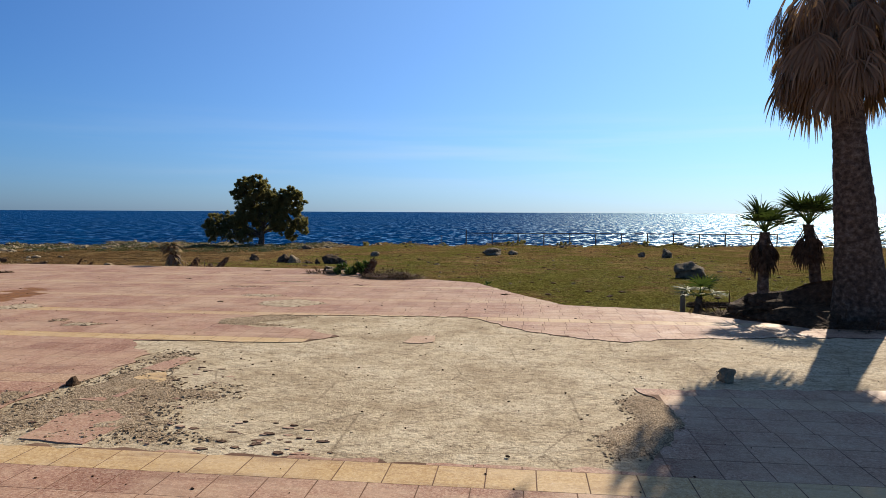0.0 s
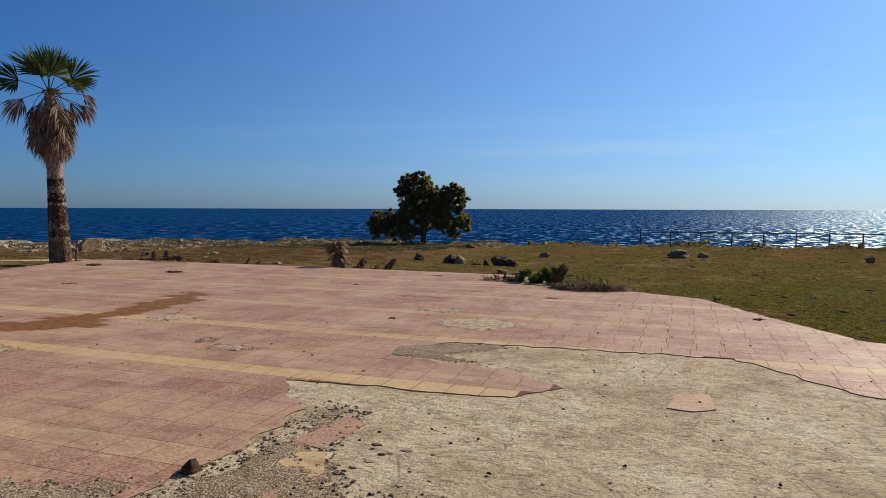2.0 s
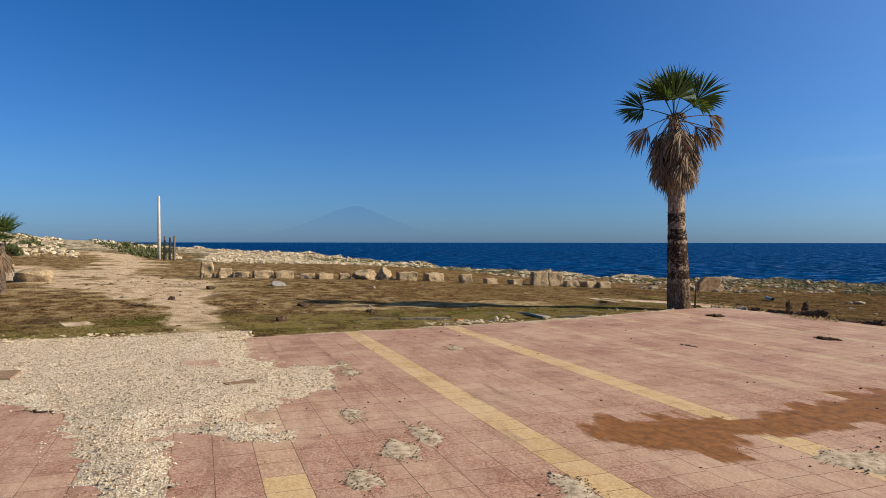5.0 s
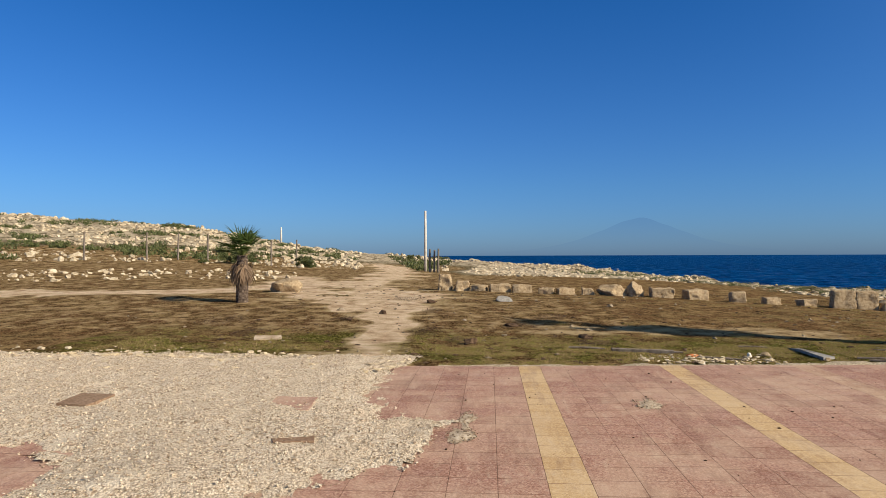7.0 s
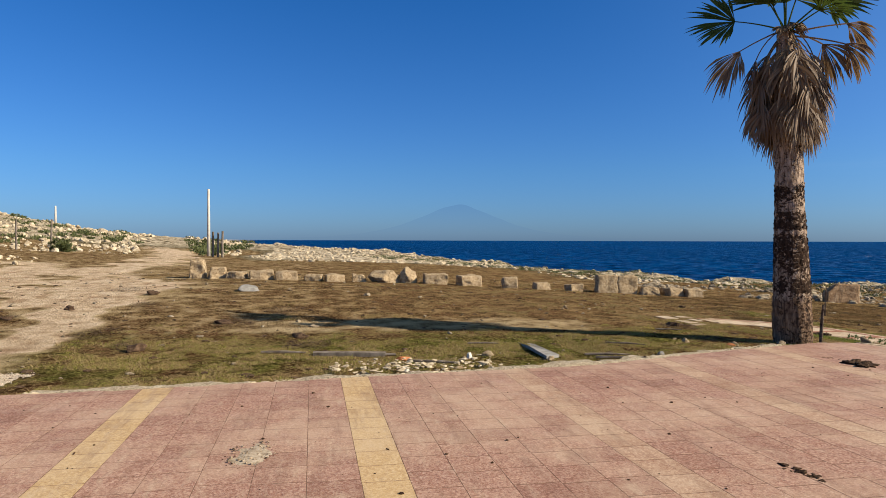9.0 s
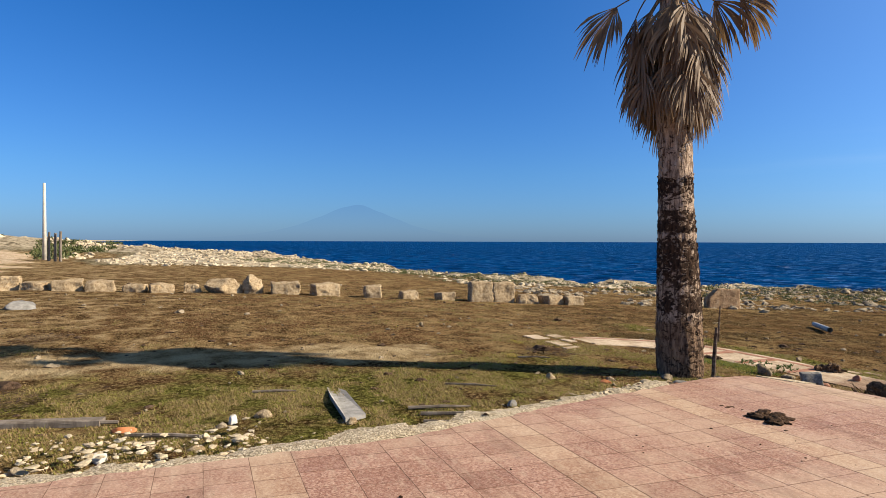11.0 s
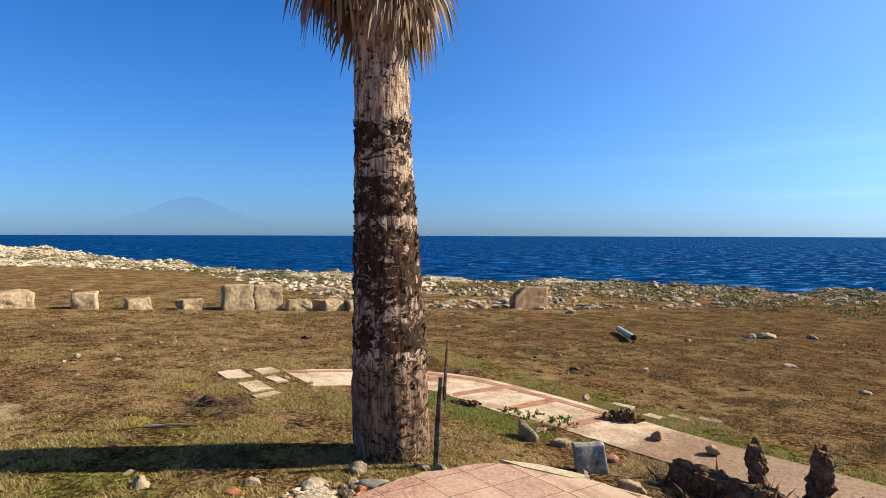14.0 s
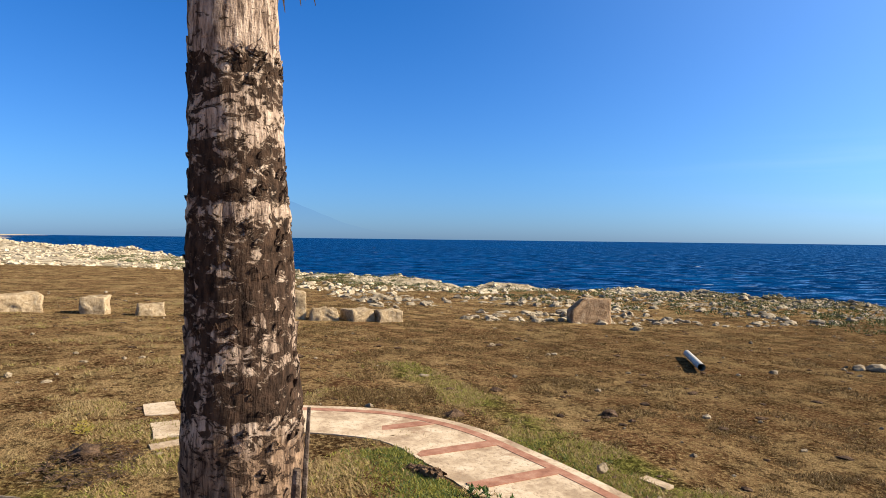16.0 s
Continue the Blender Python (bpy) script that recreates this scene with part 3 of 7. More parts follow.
def cover(x, y):
    """Bare earth, green grass, bare rock at a place."""
    far = float(smooth_step(-21.5, -26.5, x))
    d = min(seg_dist(x, y, TRACK) - 0.7 * far, seg_dist(x, y, TRACK_2) - 1.0, seg_dist(x, y, TRACK_3) - 0.5) + (0.5 + 1.1 * far) * wob(x, y, 0.4, 12) + (0.6 + 0.5 * far) * wob(x, y, 1.3, 13)
    bare = 0.95 * (1 - float(smooth_step(-0.4, 1.1 + 1.1 * far, d)))
    if x < -30:
        bare = 0.85 * (1 - float(smooth_step(-0.3, 2.4, d)))
    bare = max(bare, 0.72 * float(smooth_step(-16.6, -18.2, x)) * float(smooth_step(-33, -30, x)) * (1 - float(smooth_step(0.2, 0.9 + 1.7 * far, abs(y - 4.6) + 1.2 * wob(x, y, 0.7, 31)))))
    bare = max(bare, 0.58 * (1 - float(smooth_step(-0.1, 0.9, seg_dist(x, y, ((-21.1, 8.5), (-21.1, 12.0), (-20.8, 13.7))) - 0.5 + 0.5 * wob(x, y, 1.1, 14)))))
    if x < -18.5:
        bare = max(bare, 0.4 * (1 - float(smooth_step(7, 20, y))) * float(smooth_step(-18.5, -21, x)))
    out = coast_y(x) - y
    yaw = math.degrees(math.atan2(-(x + 7), y - 7)) % 360
    r = math.hypot(x + 7, y - 7)
    rock = 1 - float(smooth_step(3, 9 + 0.2 * min(30, max(0, -x - 50)), out)) if x < -12 else 0.75 * (1 - float(smooth_step(0.5, 3, out)))
    if y > 21 and x > -60:
        rock = max(rock, 0.4 * float(smooth_step(-0.3, 1.6, np.interp(y, (21, 23.4, 27.7, 31.5, 36, 44), (-34, -30.4, -28.9, -27.7, -26.9, -22)) - x + 0.8 * wob(x, y, 0.5, 15))))
    rock = max(rock, 0.95 * float(smooth_step(-49, -56, x + 3 * wob(x, y, 0.3, 22))) * float(smooth_step(1.5, 5.5, y + 0.06 * (x + 55) + 1.2 * wob(x, y, 0.4, 23)))) if x > -140 else rock
    rock *= 0.6 + 0.4 * float(smooth_step(-34, -42, x))
    rock = max(rock, 0.8 * float(smooth_step(55, 75, r)) if 88 < yaw < 200 else 0)
    # Negative green north of y 17.5 carries the painted soil darkening.
    green = -0.06 - 0.3 * float(smooth_step(17.5, 24, y)) * float(smooth_step(-31, -25, x))
    lush = []
    if -1 < y < 17:
        lush.append(0.3 * (1 - float(smooth_step(0.8, 4.5, abs(x + 18.3)))))
    if -24 < x < 0:
        lush.append(0.38 * (1 - float(smooth_step(0.05, 0.6, abs(y - 19.5 + 0.3 * wob(x, y, 1.0, 19))))))
    if y > 8 and x > -6:
        lush.append(0.42 * float(smooth_step(-6, 1, x)) * (1 - float(smooth_step(20, 36, y))))
    if y > 17 and x > -18:
        lush.append(0.3 * float(smooth_step(-18, -8, x)))
    green = max([green] + [q - 0.36 * (1 - min(1, q / 0.12)) for q in lush])
    if -18.3 < x < -13 and 17.0 < y < 18.5:
        green = -0.2
    return bare, green, rock


def build_ground():
    xs = axis((-4500, -600, 650), (-600, -200, 40), (-200, -100, 4), (-100, -60, 1.2), (-60, -36, 0.5), (-36, -14, 0.22), (-14, 10, 0.4), (10, 40, 1.5), (40, 200, 16), (200, 4501, 614))
    ys = axis((-4500, -300, 700), (-300, -80, 20), (-80, -16, 2), (-16, -2, 0.6), (-2, 30, 0.22), (30, 60, 0.45), (60, 80, 2), (80, 340, 26))
    nx, ny = len(xs), len(ys)
    verts = [(x, y, ground_z(x, y)) for y in ys for x in xs]
    faces = [(j * nx + i, j * nx + i + 1, (j + 1) * nx + i + 1, (j + 1) * nx + i) for j in range(ny - 1) for i in range(nx - 1)]
    me = bpy.data.meshes.new("ground")
    me.from_pydata(verts, [], faces)
    col = me.color_attributes.new("mask", "FLOAT_COLOR", "POINT")
    flat = np.ones((len(verts), 4), np.float32)
    flat[:, :3] = [cover(v[0], v[1]) for v in verts]
    col.data.foreach_set("color", flat.ravel())
    me.materials.append(M_GROUND)
    me.polygons.foreach_set("use_smooth", [True] * len(me.polygons))
    tagged(new("ground", me), "dry coastal ground of brown earth and short sparse grass", "ground", kind="structure")


build_ground()

bm = bmesh.new()
bmesh.ops.create_grid(bm, x_segments=40, y_segments=40, size=4900)
bmesh.ops.translate(bm, verts=bm.verts, vec=(0, 0, -4.0))
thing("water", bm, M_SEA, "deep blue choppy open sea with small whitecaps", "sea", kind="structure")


# ---- the tiled terrace ----
TILE = 0.296
SKEW = 0.006
# south edges of the coloured courses; five red courses lie between each two
BAND_EDGES = (-9.45, -7.6, -5.75, -3.9, -2.05, -0.2, 1.68, 3.54, 5.34, 7.34, 9.3, 11.12, 13.08, 14.98, 16.85)
BAND_KINDS = (0, 0, 0, 0, 0, 0, 2, 1, 2, 1, 1, 2, 2, 2, 2)
PLAZA = [(-16.3, -9), (12, -9), (12, 9.3), (3.9, 9.4), (2.3, 10.85), (0.75, 11.15), (0.1, 12.2), (-1.0, 14.4), (-2.4, 15.1), (-5.0, 17.15), (-9.9, 17.3), (-15.8, 17.3), (-16.6, 17.2), (-17.28, 17.02), (-17.57, 16.72), (-17.62, 16.15), (-17.45, 15.5), (-17.1, 14.1), (-16.55, 12.3), (-16.4, 10.0), (-16.15, 7.2), (-16.1, 6.0), (-16.15, 2.0)]
HOLE = [(-4.6, 7.36), (-3.6, 7.42), (-2.6, 7.47), (-2.25, 7.95), (-2.9, 8.4), (-4.1, 8.55), (-4.2, 8.9), (-3.8, 9.42), (-2.1, 9.6), (-0.8, 9.68), (-0.1, 8.85), (0.2, 8.5), (1.2, 8.05), (1.9, 8.35), (3.5, 8.7), (9, 8.9), (9, 6.4), (3.2, 6.15), (1.0, 5.9), (1.2, 5.55), (1.2, 5.1), (0.9, 4.35), (0.75, 4.0), (-2.5, 3.95), (-3.3, 3.93), (-4.15, 3.92), (-4.05, 4.9), (-3.95, 5.9), (-4.0, 6.62), (-4.35, 6.95)]
GRAVEL = [(-17.6, 5.85), (-15.9, 5.8), (-13.8, 5.9), (-13.4, 6.1), (-13.15, 6.55), (-13.0, 6.75), (-12.75, 6.5), (-12.1, 6.5), (-11.6, 6.35), (-11.15, 5.75), (-10.8, 5.48), (-10.35, 5.9), (-10.0, 5.95), (-9.8, 5.65), (-9.85, 5.35), (-10.15, 5.15), (-10.5, 4.87), (-10.0, 4.78), (-9.2, 4.87), (-8.8, 4.8), (-8.7, 4.3), (-9.28, 4.1), (-9.9, 3.95), (-10.5, 3.75), (-11.5, 3.78), (-11.9, 3.1), (-12.5, 0.5), (-14, -9), (-17.6, -9)]


def ragged(poly, amp, step=0.12, seed=1.0):
    """The outline broken into short uneven steps."""
    out = []
    for (ax, ay), (bx, by) in zip(poly, poly[1:] + poly[:1]):
        n = max(1, int(math.hypot(bx - ax, by - ay) / step))
        for i in range(n):
            x, y = ax + (bx - ax) * i / n, ay + (by - ay) * i / n
            out.append((x + amp * wob(x, y, 5.0, seed), y + amp * wob(x, y, 5.0, seed + 3)))
    return out


def clip_box(poly, x0, x1, y0, y1):
    """The part of an outline inside a box."""
    for ax, lim, sign in ((0, x0, 1), (0, x1, -1), (1, y0, 1), (1, y1, -1)):
        res = []
        for p, q in zip(poly, poly[1:] + poly[:1]):
            a, b = sign * (p[ax] - lim), sign * (q[ax] - lim)
            if a >= 0:
                res.append(p)
            if (a >= 0) != (b >= 0):
                t = a / (a - b)
                res.append((p[0] + t * (q[0] - p[0]), p[1] + t * (q[1] - p[1])))
        poly = res
        if not poly:
            return []
    return poly


def inside(x, y, poly):
    hit = False
    for (ax, ay), (bx, by) in zip(poly, poly[1:] + poly[:1]):
        if (ay > y) != (by > y) and x < (bx - ax) * (y - ay) / (by - ay) + ax:
            hit = not hit
    return hit


def area(poly):
    return 0.5 * sum(p[0] * q[1] - q[0] * p[1] for p, q in zip(poly, poly[1:] + poly[:1]))


def keyhole(poly, hole):
    """One outline round a region with a hole in it."""
    if area(poly) < 0:
        poly = poly[::-1]
    if area(hole) > 0:
        hole = hole[::-1]
    i = max(range(len(hole)), key=lambda k: hole[k][0])
    j = min((k for k in range(len(poly)) if poly[k][0] > hole[i][0]), key=lambda k: math.hypot(poly[k][0] - hole[i][0], poly[k][1] - hole[i][1]))
    return poly[:j + 1] + hole[i:] + hole[:i + 1] + poly[j:]


EDGE = ragged(PLAZA, 0.05)
HOLE_R = ragged(HOLE, 0.09, 0.08, 5.0)
GRAVEL_R = ragged(GRAVEL, 0.1, 0.15, 9.0)
TILED = keyhole(EDGE, HOLE_R)


def courses():
    """South edge, depth and colour of each course of tiles, from south to north."""
    out = []
    for (a, b), kind in zip(zip(BAND_EDGES, BAND_EDGES[1:] + (18.7,)), BAND_KINDS):
        out.append((a, 0.3, kind))
        step = (b - a - 0.3) / 5
        out += [(a + 0.3 + k * step, step, 0) for k in range(5)]
    return out


def slab_prism(outline, top, bottom, box=None):
    """Vertices and faces of a flat piece from its outline."""
    from mathutils.geometry import tessellate_polygon
    n = len(outline)
    vs = [(x, y, top) for x, y in outline] + [(x, y, bottom) for x, y in outline]
    fs = []
    for a, b, c in tessellate_polygon([[Vector((x, y, 0)) for x, y in outline]]):
        (ax, ay), (bx, by), (cx, cy) = outline[a], outline[b], outline[c]
        s = (bx - ax) * (cy - ay) - (by - ay) * (cx - ax)
        if abs(s) > 1e-7:
            fs.append((a, b, c) if s > 0 else (a, c, b))
    for i in range(n):
        p, q = outline[i], outline[(i + 1) % n]
        if box and n > 4 and any(abs(p[k // 2] - box[k]) < 1e-6 and abs(q[k // 2] - box[k]) < 1e-6 for k in range(4)):
            continue
        fs.append((i, i + n, (i + 1) % n + n, (i + 1) % n))
    return vs, fs


def build_terrace():
    # mortar bed under the tiles
    bm = bmesh.new()
    vs, fs = slab_prism(ragged(PLAZA, 0.03, 0.5, 2.0), -0.0075, -0.24)
    verts = [bm.verts.new(v) for v in vs]
    for f in fs:
        try:
            bm.faces.new([verts[i] for i in f])
        except ValueError:
            pass
    terrace = thing("pavement", bm, M_CONCRETE, "old terrace with broken red tiles over a bare mortar bed", "pavement", kind="structure")
    mats = [M_TILE_RED, M_TILE_YELLOW, M_TILE_PALE, M_TILE_FADED]
    grout = simple("dark_grout", (0.1, 0.06, 0.04), (0.17, 0.1, 0.07), (0.26, 0.17, 0.12), scale=4, bump=0.3, depth=0.004)
    vs, fs = slab_prism(TILED, -0.0006, -0.007)
    me = bpy.data.meshes.new("grout")
    me.from_pydata(vs, [], fs)
    me.materials.append(grout)
    fill = new("grout", me)
    fill.parent = terrace
    tagged(fill, "dirty dark grout between the tiles")
    rng = random.Random(5)
    rest = ([], [], [])
    shared = {}
    for south, deep, kind_0 in courses():
        shift = rng.uniform(-0.04, 0.04) if kind_0 != 1 else 0.1
        g = rng.choice((0.002, 0.0024, 0.003, 0.0045)) if kind_0 != 1 else 0.002
        for col in range(-60, 42):
            x0 = col * TILE + shift
            y0 = south + SKEW * (x0 + 16.4)
            bx = (x0 + 0.0038, x0 + TILE - 0.0038, y0 + g, y0 + deep - g)
            cx, cy = x0 + TILE / 2, y0 + deep / 2
            kind = 0 if kind_0 == 1 and cy < 4.2 and cx < -6.5 else 1 if kind_0 == 2 and 5 < cy < 6 and -9.2 < cx < -8.1 else kind_0
            if kind == 1 and cy > 9 and cx > -7.2 + 0.8 * wob(cx, cy, 2.0, 6):
                kind = 3
            if (cx < -15.5 and cy < 6.8 and all(inside(cx + i, cy + j, GRAVEL_R) for i in (-0.3, 0.3) for j in (-0.3, 0.3))) or bx[0] > 12 or bx[3] < -9:
                continue
            out = clip_box(TILED, *bx)
            if len(out) < 3:
                continue
            share = abs(area(out)) / ((bx[1] - bx[0]) * (bx[3] - bx[2]))
            if share < 0.12:
                continue
            lift = rng.uniform(0.0, 0.0006)
            if share > 0.999:
                out = [(bx[0], bx[2]), (bx[1], bx[2]), (bx[1], bx[3]), (bx[0], bx[3])]
                if -16.2 < bx[0] and bx[1] < -11.9 and 10.2 < bx[2] and bx[3] < 16.4:
                    key = (kind, round(deep - g, 4))
                    if key not in shared:
                        v, f = slab_prism([(p[0] - cx, p[1] - cy) for p in out], 0.0, -0.03)
                        shared[key] = mesh_of("tile", pydata(v, f), mats[kind])
                    ob = new("tile", shared[key])
                    ob.parent = terrace
                    ob.location = (cx, cy, lift)
                    ob.rotation_euler = (rng.uniform(-0.0007, 0.0007), rng.uniform(-0.0007, 0.0007), 0)
                    continue
            v, f = slab_prism(out, lift, -0.03, bx)
            n = len(rest[0])
            rest[0].extend(v)
            rest[1].extend(tuple(i + n for i in q) for q in f)
            rest[2].extend([kind] * len(f))
    me = bpy.data.meshes.new("tiles")
    me.from_pydata(rest[0], [], rest[1])
    for m in mats:
        me.materials.append(m)
    me.polygons.foreach_set("material_index", rest[2])
    ob = new("tiles", me)
    ob.parent = terrace
    tagged(ob, "worn red and ochre terrazzo floor tiles", kind="stuff")
    return terrace


TERRACE = build_terrace()


def sheet(name, poly, z, mat, label, category, relief=0.01, step=0.25, kind="structure"):
    """A thin uneven layer that fills an outline."""
    x0, x1 = min(p[0] for p in poly), max(p[0] for p in poly)
    y0, y1 = min(p[1] for p in poly), max(p[1] for p in poly)
    bm = bmesh.new()
    grid = {}
    for i in range(int((x1 - x0) / step) + 2):
        for j in range(int((y1 - y0) / step) + 2):
            x, y = x0 + i * step, y0 + j * step
            if inside(x, y, poly):
                grid[i, j] = bm.verts.new((x, y, z + relief * (wob(x, y, 2.3, 4) + 0.6 * wob(x, y, 7, 6))))
    for (i, j), v in list(grid.items()):
        q = [grid.get(k) for k in ((i, j), (i + 1, j), (i + 1, j + 1), (i, j + 1))]
        if all(q):
            bm.faces.new(q)
    return thing(name, bm, mat, label, category, kind=kind, smooth=True)


def edge_dist(x, y, poly):
    return seg_dist(x, y, poly + poly[:1])


def gravel_sheet(name, poly, mat, label, thick=0.03, step=0.09, seed=4.0, floor=-0.006, reach=0.35):
    """Loose gravel over the floor: thickest inside, thinning out to nothing at a ragged rim."""
    x0, x1 = min(p[0] for p in poly), max(p[0] for p in poly)
    y0, y1 = min(p[1] for p in poly), max(p[1] for p in poly)
    grid, verts, faces = {}, [], []
    for i in range(int((x1 - x0) / step) + 2):
        for j in range(int((y1 - y0) / step) + 2):
            x, y = x0 + i * step, y0 + j * step
            if inside(x, y, poly):
                f = min(1, edge_dist(x, y, poly) / reach)
                grid[i, j] = len(verts)
                rough = 0.55 * wob(x, y, 1.2, seed) + 0.5 * wob(x, y, 3.7, seed + 1) + 0.4 * wob(x, y, 9, seed + 2)
                verts.append((x, y, floor + thick * (1.15 * f - 0.12 + rough * (1.2 - 0.55 * f)) + 0.004 * wob(x, y, 19, seed) - 0.07 * float(smooth_step(-16.2, -17.0, x)) * (name == "gravel_bed")))
    for (i, j) in list(grid):
        q = [grid.get(k) for k in ((i, j), (i + 1, j), (i + 1, j + 1), (i, j + 1))]
        if None not in q:
            faces.append(q)
    me = bpy.data.meshes.new(name)
    me.from_pydata(verts, [], faces)
    me.materials.append(mat)
    me.polygons.foreach_set("use_smooth", [True] * len(faces))
    return tagged(new(name, me), label, "gravel", kind="structure")


GRAVEL_BED = gravel_sheet("gravel_bed", GRAVEL, M_GRAVEL, "pale crushed limestone gravel spread over the terrace edge", 0.055, 0.07, floor=0.0, reach=0.7)




# ---- shapes of things ----
def ribbon(bm, pts, side, widths):
    """A strip along pts, as wide as given, lying along side."""
    prev = None
    for p, w in zip(pts, widths):
        a, b = bm.verts.new(p - side * w), bm.verts.new(p + side * w)
        if prev:
            bm.faces.new((prev[0], prev[1], b, a))
        prev = (a, b)


def tube(bm, pts, radii, segs=8, cap=True):
    """A round limb through pts."""
    rows = []
    for i, (p, r) in enumerate(zip(pts, radii)):
        p = Vector(p)
        d = (Vector(pts[min(i + 1, len(pts) - 1)]) - Vector(pts[max(i - 1, 0)])).normalized()
        s = d.cross(Vector((0.31, 0.17, 0.93)) if abs(d.z) < 0.9 else Vector((1, 0, 0))).normalized()
        u = d.cross(s)
        rows.append([bm.verts.new(p + (s * math.cos(a) + u * math.sin(a)) * r) for a in (2 * math.pi * k / segs for k in range(segs))])
    for a, b in zip(rows, rows[1:]):
        for k in range(segs):
            bm.faces.new((a[k], a[(k + 1) % segs], b[(k + 1) % segs], b[k]))
    if cap:
        bm.faces.new(rows[0][::-1])
        bm.faces.new(rows[-1])
    return bm


def rock_mesh(place, size, seed, sub=3, rough=0.28, turn=0.0, sink=0.12):
    """A weathered stone: chipped flat in places, pitted, set a little into the ground."""
    bm = bmesh.new()
    bmesh.ops.create_icosphere(bm, subdivisions=sub, radius=1.0)
    rng = random.Random(seed)
    cuts = [(Vector((rng.uniform(-1, 1), rng.uniform(-1, 1), rng.uniform(-0.5, 1))).normalized(), rng.uniform(0.45, 0.8)) for _ in range(10)]
    c, s = math.cos(turn), math.sin(turn)
    for v in bm.verts:
        p = v.co.copy()
        for n, d in cuts:
            e = p.dot(n) - d
            if e > 0:
                p -= n * e * 0.94
        p *= 1 + rough * noise.noise(p * 1.6 + Vector((seed, 0, 0))) + 0.4 * rough * noise.noise(p * 5 + Vector((0, seed, 0)))
        x, y, z = p.x * size[0] / 1.55, p.y * size[1] / 1.55, (p.z + 0.75 - sink) * size[2] / 1.5
        v.co = (place[0] + c * x - s * y, place[1] + s * x + c * y, place[2] + z)
    return bm


def block_mesh(place, size, seed, turn=0.0, rough=0.036, cuts=10):
    """A hewn block with worn edges and corners and a rough face."""
    bm = bmesh.new()
    bmesh.ops.create_cube(bm, size=1.0)
    bmesh.ops.bevel(bm, geom=bm.edges[:], offset=0.055, segments=2, affect="EDGES", profile=0.55)
    bmesh.ops.subdivide_edges(bm, edges=[e for e in bm.edges if e.calc_length() > 0.4], cuts=cuts, use_grid_fill=True)
    c, s = math.cos(turn), math.sin(turn)
    for v in bm.verts:
        p = Vector((v.co.x * size[0], v.co.y * size[1], (v.co.z + 0.47) * size[2]))
        q = p * 3.2 + Vector((seed * 3.1, seed, 0))
        n = Vector((noise.noise(q), noise.noise(q + Vector((9, 0, 0))), noise.noise(q + Vector((0, 9, 0)))))
        m = noise.noise(p * 12 + Vector((seed, 0, 4)))
        p += n * rough * 1.6 + v.co.normalized() * m * rough * 0.8
        v.co = (place[0] + c * p.x - s * p.y, place[1] + s * p.x + c * p.y, place[2] + p.z)
    return bm


def slab_mesh(outline, z, thick, seed=0.0, relief=0.006):
    """A flat slab from its outline."""
    vs, fs = slab_prism(outline, z, z - thick)
    vs = [(x, y, q + (relief * wob(x, y, 3.0, seed) if q == z else 0)) for x, y, q in vs]
    return pydata(vs, fs)


def gz(x, y):
    return ground_z(x, y)


def stuff(name, verts, faces, mats, label, category, index=None, smooth=False):
    me = bpy.data.meshes.new(name)
    me.from_pydata(verts, [], faces)
    for m in mats if isinstance(mats, (list, tuple)) else [mats]:
        me.materials.append(m)
    if index:
        me.polygons.foreach_set("material_index", index)
    if smooth:
        me.polygons.foreach_set("use_smooth", [True] * len(faces))
    return tagged(new(name, me), label, category, kind="stuff")


def template_stones(count, sub, seed):
    out = []
    for i in range(count):
        bm = rock_mesh((0, 0, 0), (1, 1, 1), seed + i, sub, 0.35, 0, 0.5)
        out.append((np.array([v.co[:] for v in bm.verts]), [tuple(v.index for v in f.verts) for f in bm.faces]))
        bm.free()
    return out


SMALL = template_stones(8, 1, 100)
MIDDLE = template_stones(8, 2, 200)


def scatter(name, spots, mats, label, category="stones", shapes=SMALL, flat=0.6, seed=1, smooth=False):
    """Many small stones in one mesh: spots of (x, y, z, size)."""
    rng = random.Random(seed)
    vs, fs, n = [], [], 0
    for x, y, z, s in spots:
        v, f = rng.choice(shapes)
        a = rng.uniform(0, 6.283)
        c, d = math.cos(a), math.sin(a)
        k = np.array((s * rng.uniform(0.7, 1.3), s * rng.uniform(0.6, 1.1), s * flat * rng.uniform(0.6, 1.2)))
        w = v * k
        w = np.stack([w[:, 0] * c - w[:, 1] * d + x, w[:, 0] * d + w[:, 1] * c + y, w[:, 2] + z], 1)
        vs.append(w)
        fs.extend(tuple(i + n for i in q) for q in f)
        n += len(v)
    return stuff(name, np.concatenate(vs).tolist(), fs, mats, label, category, smooth=smooth)


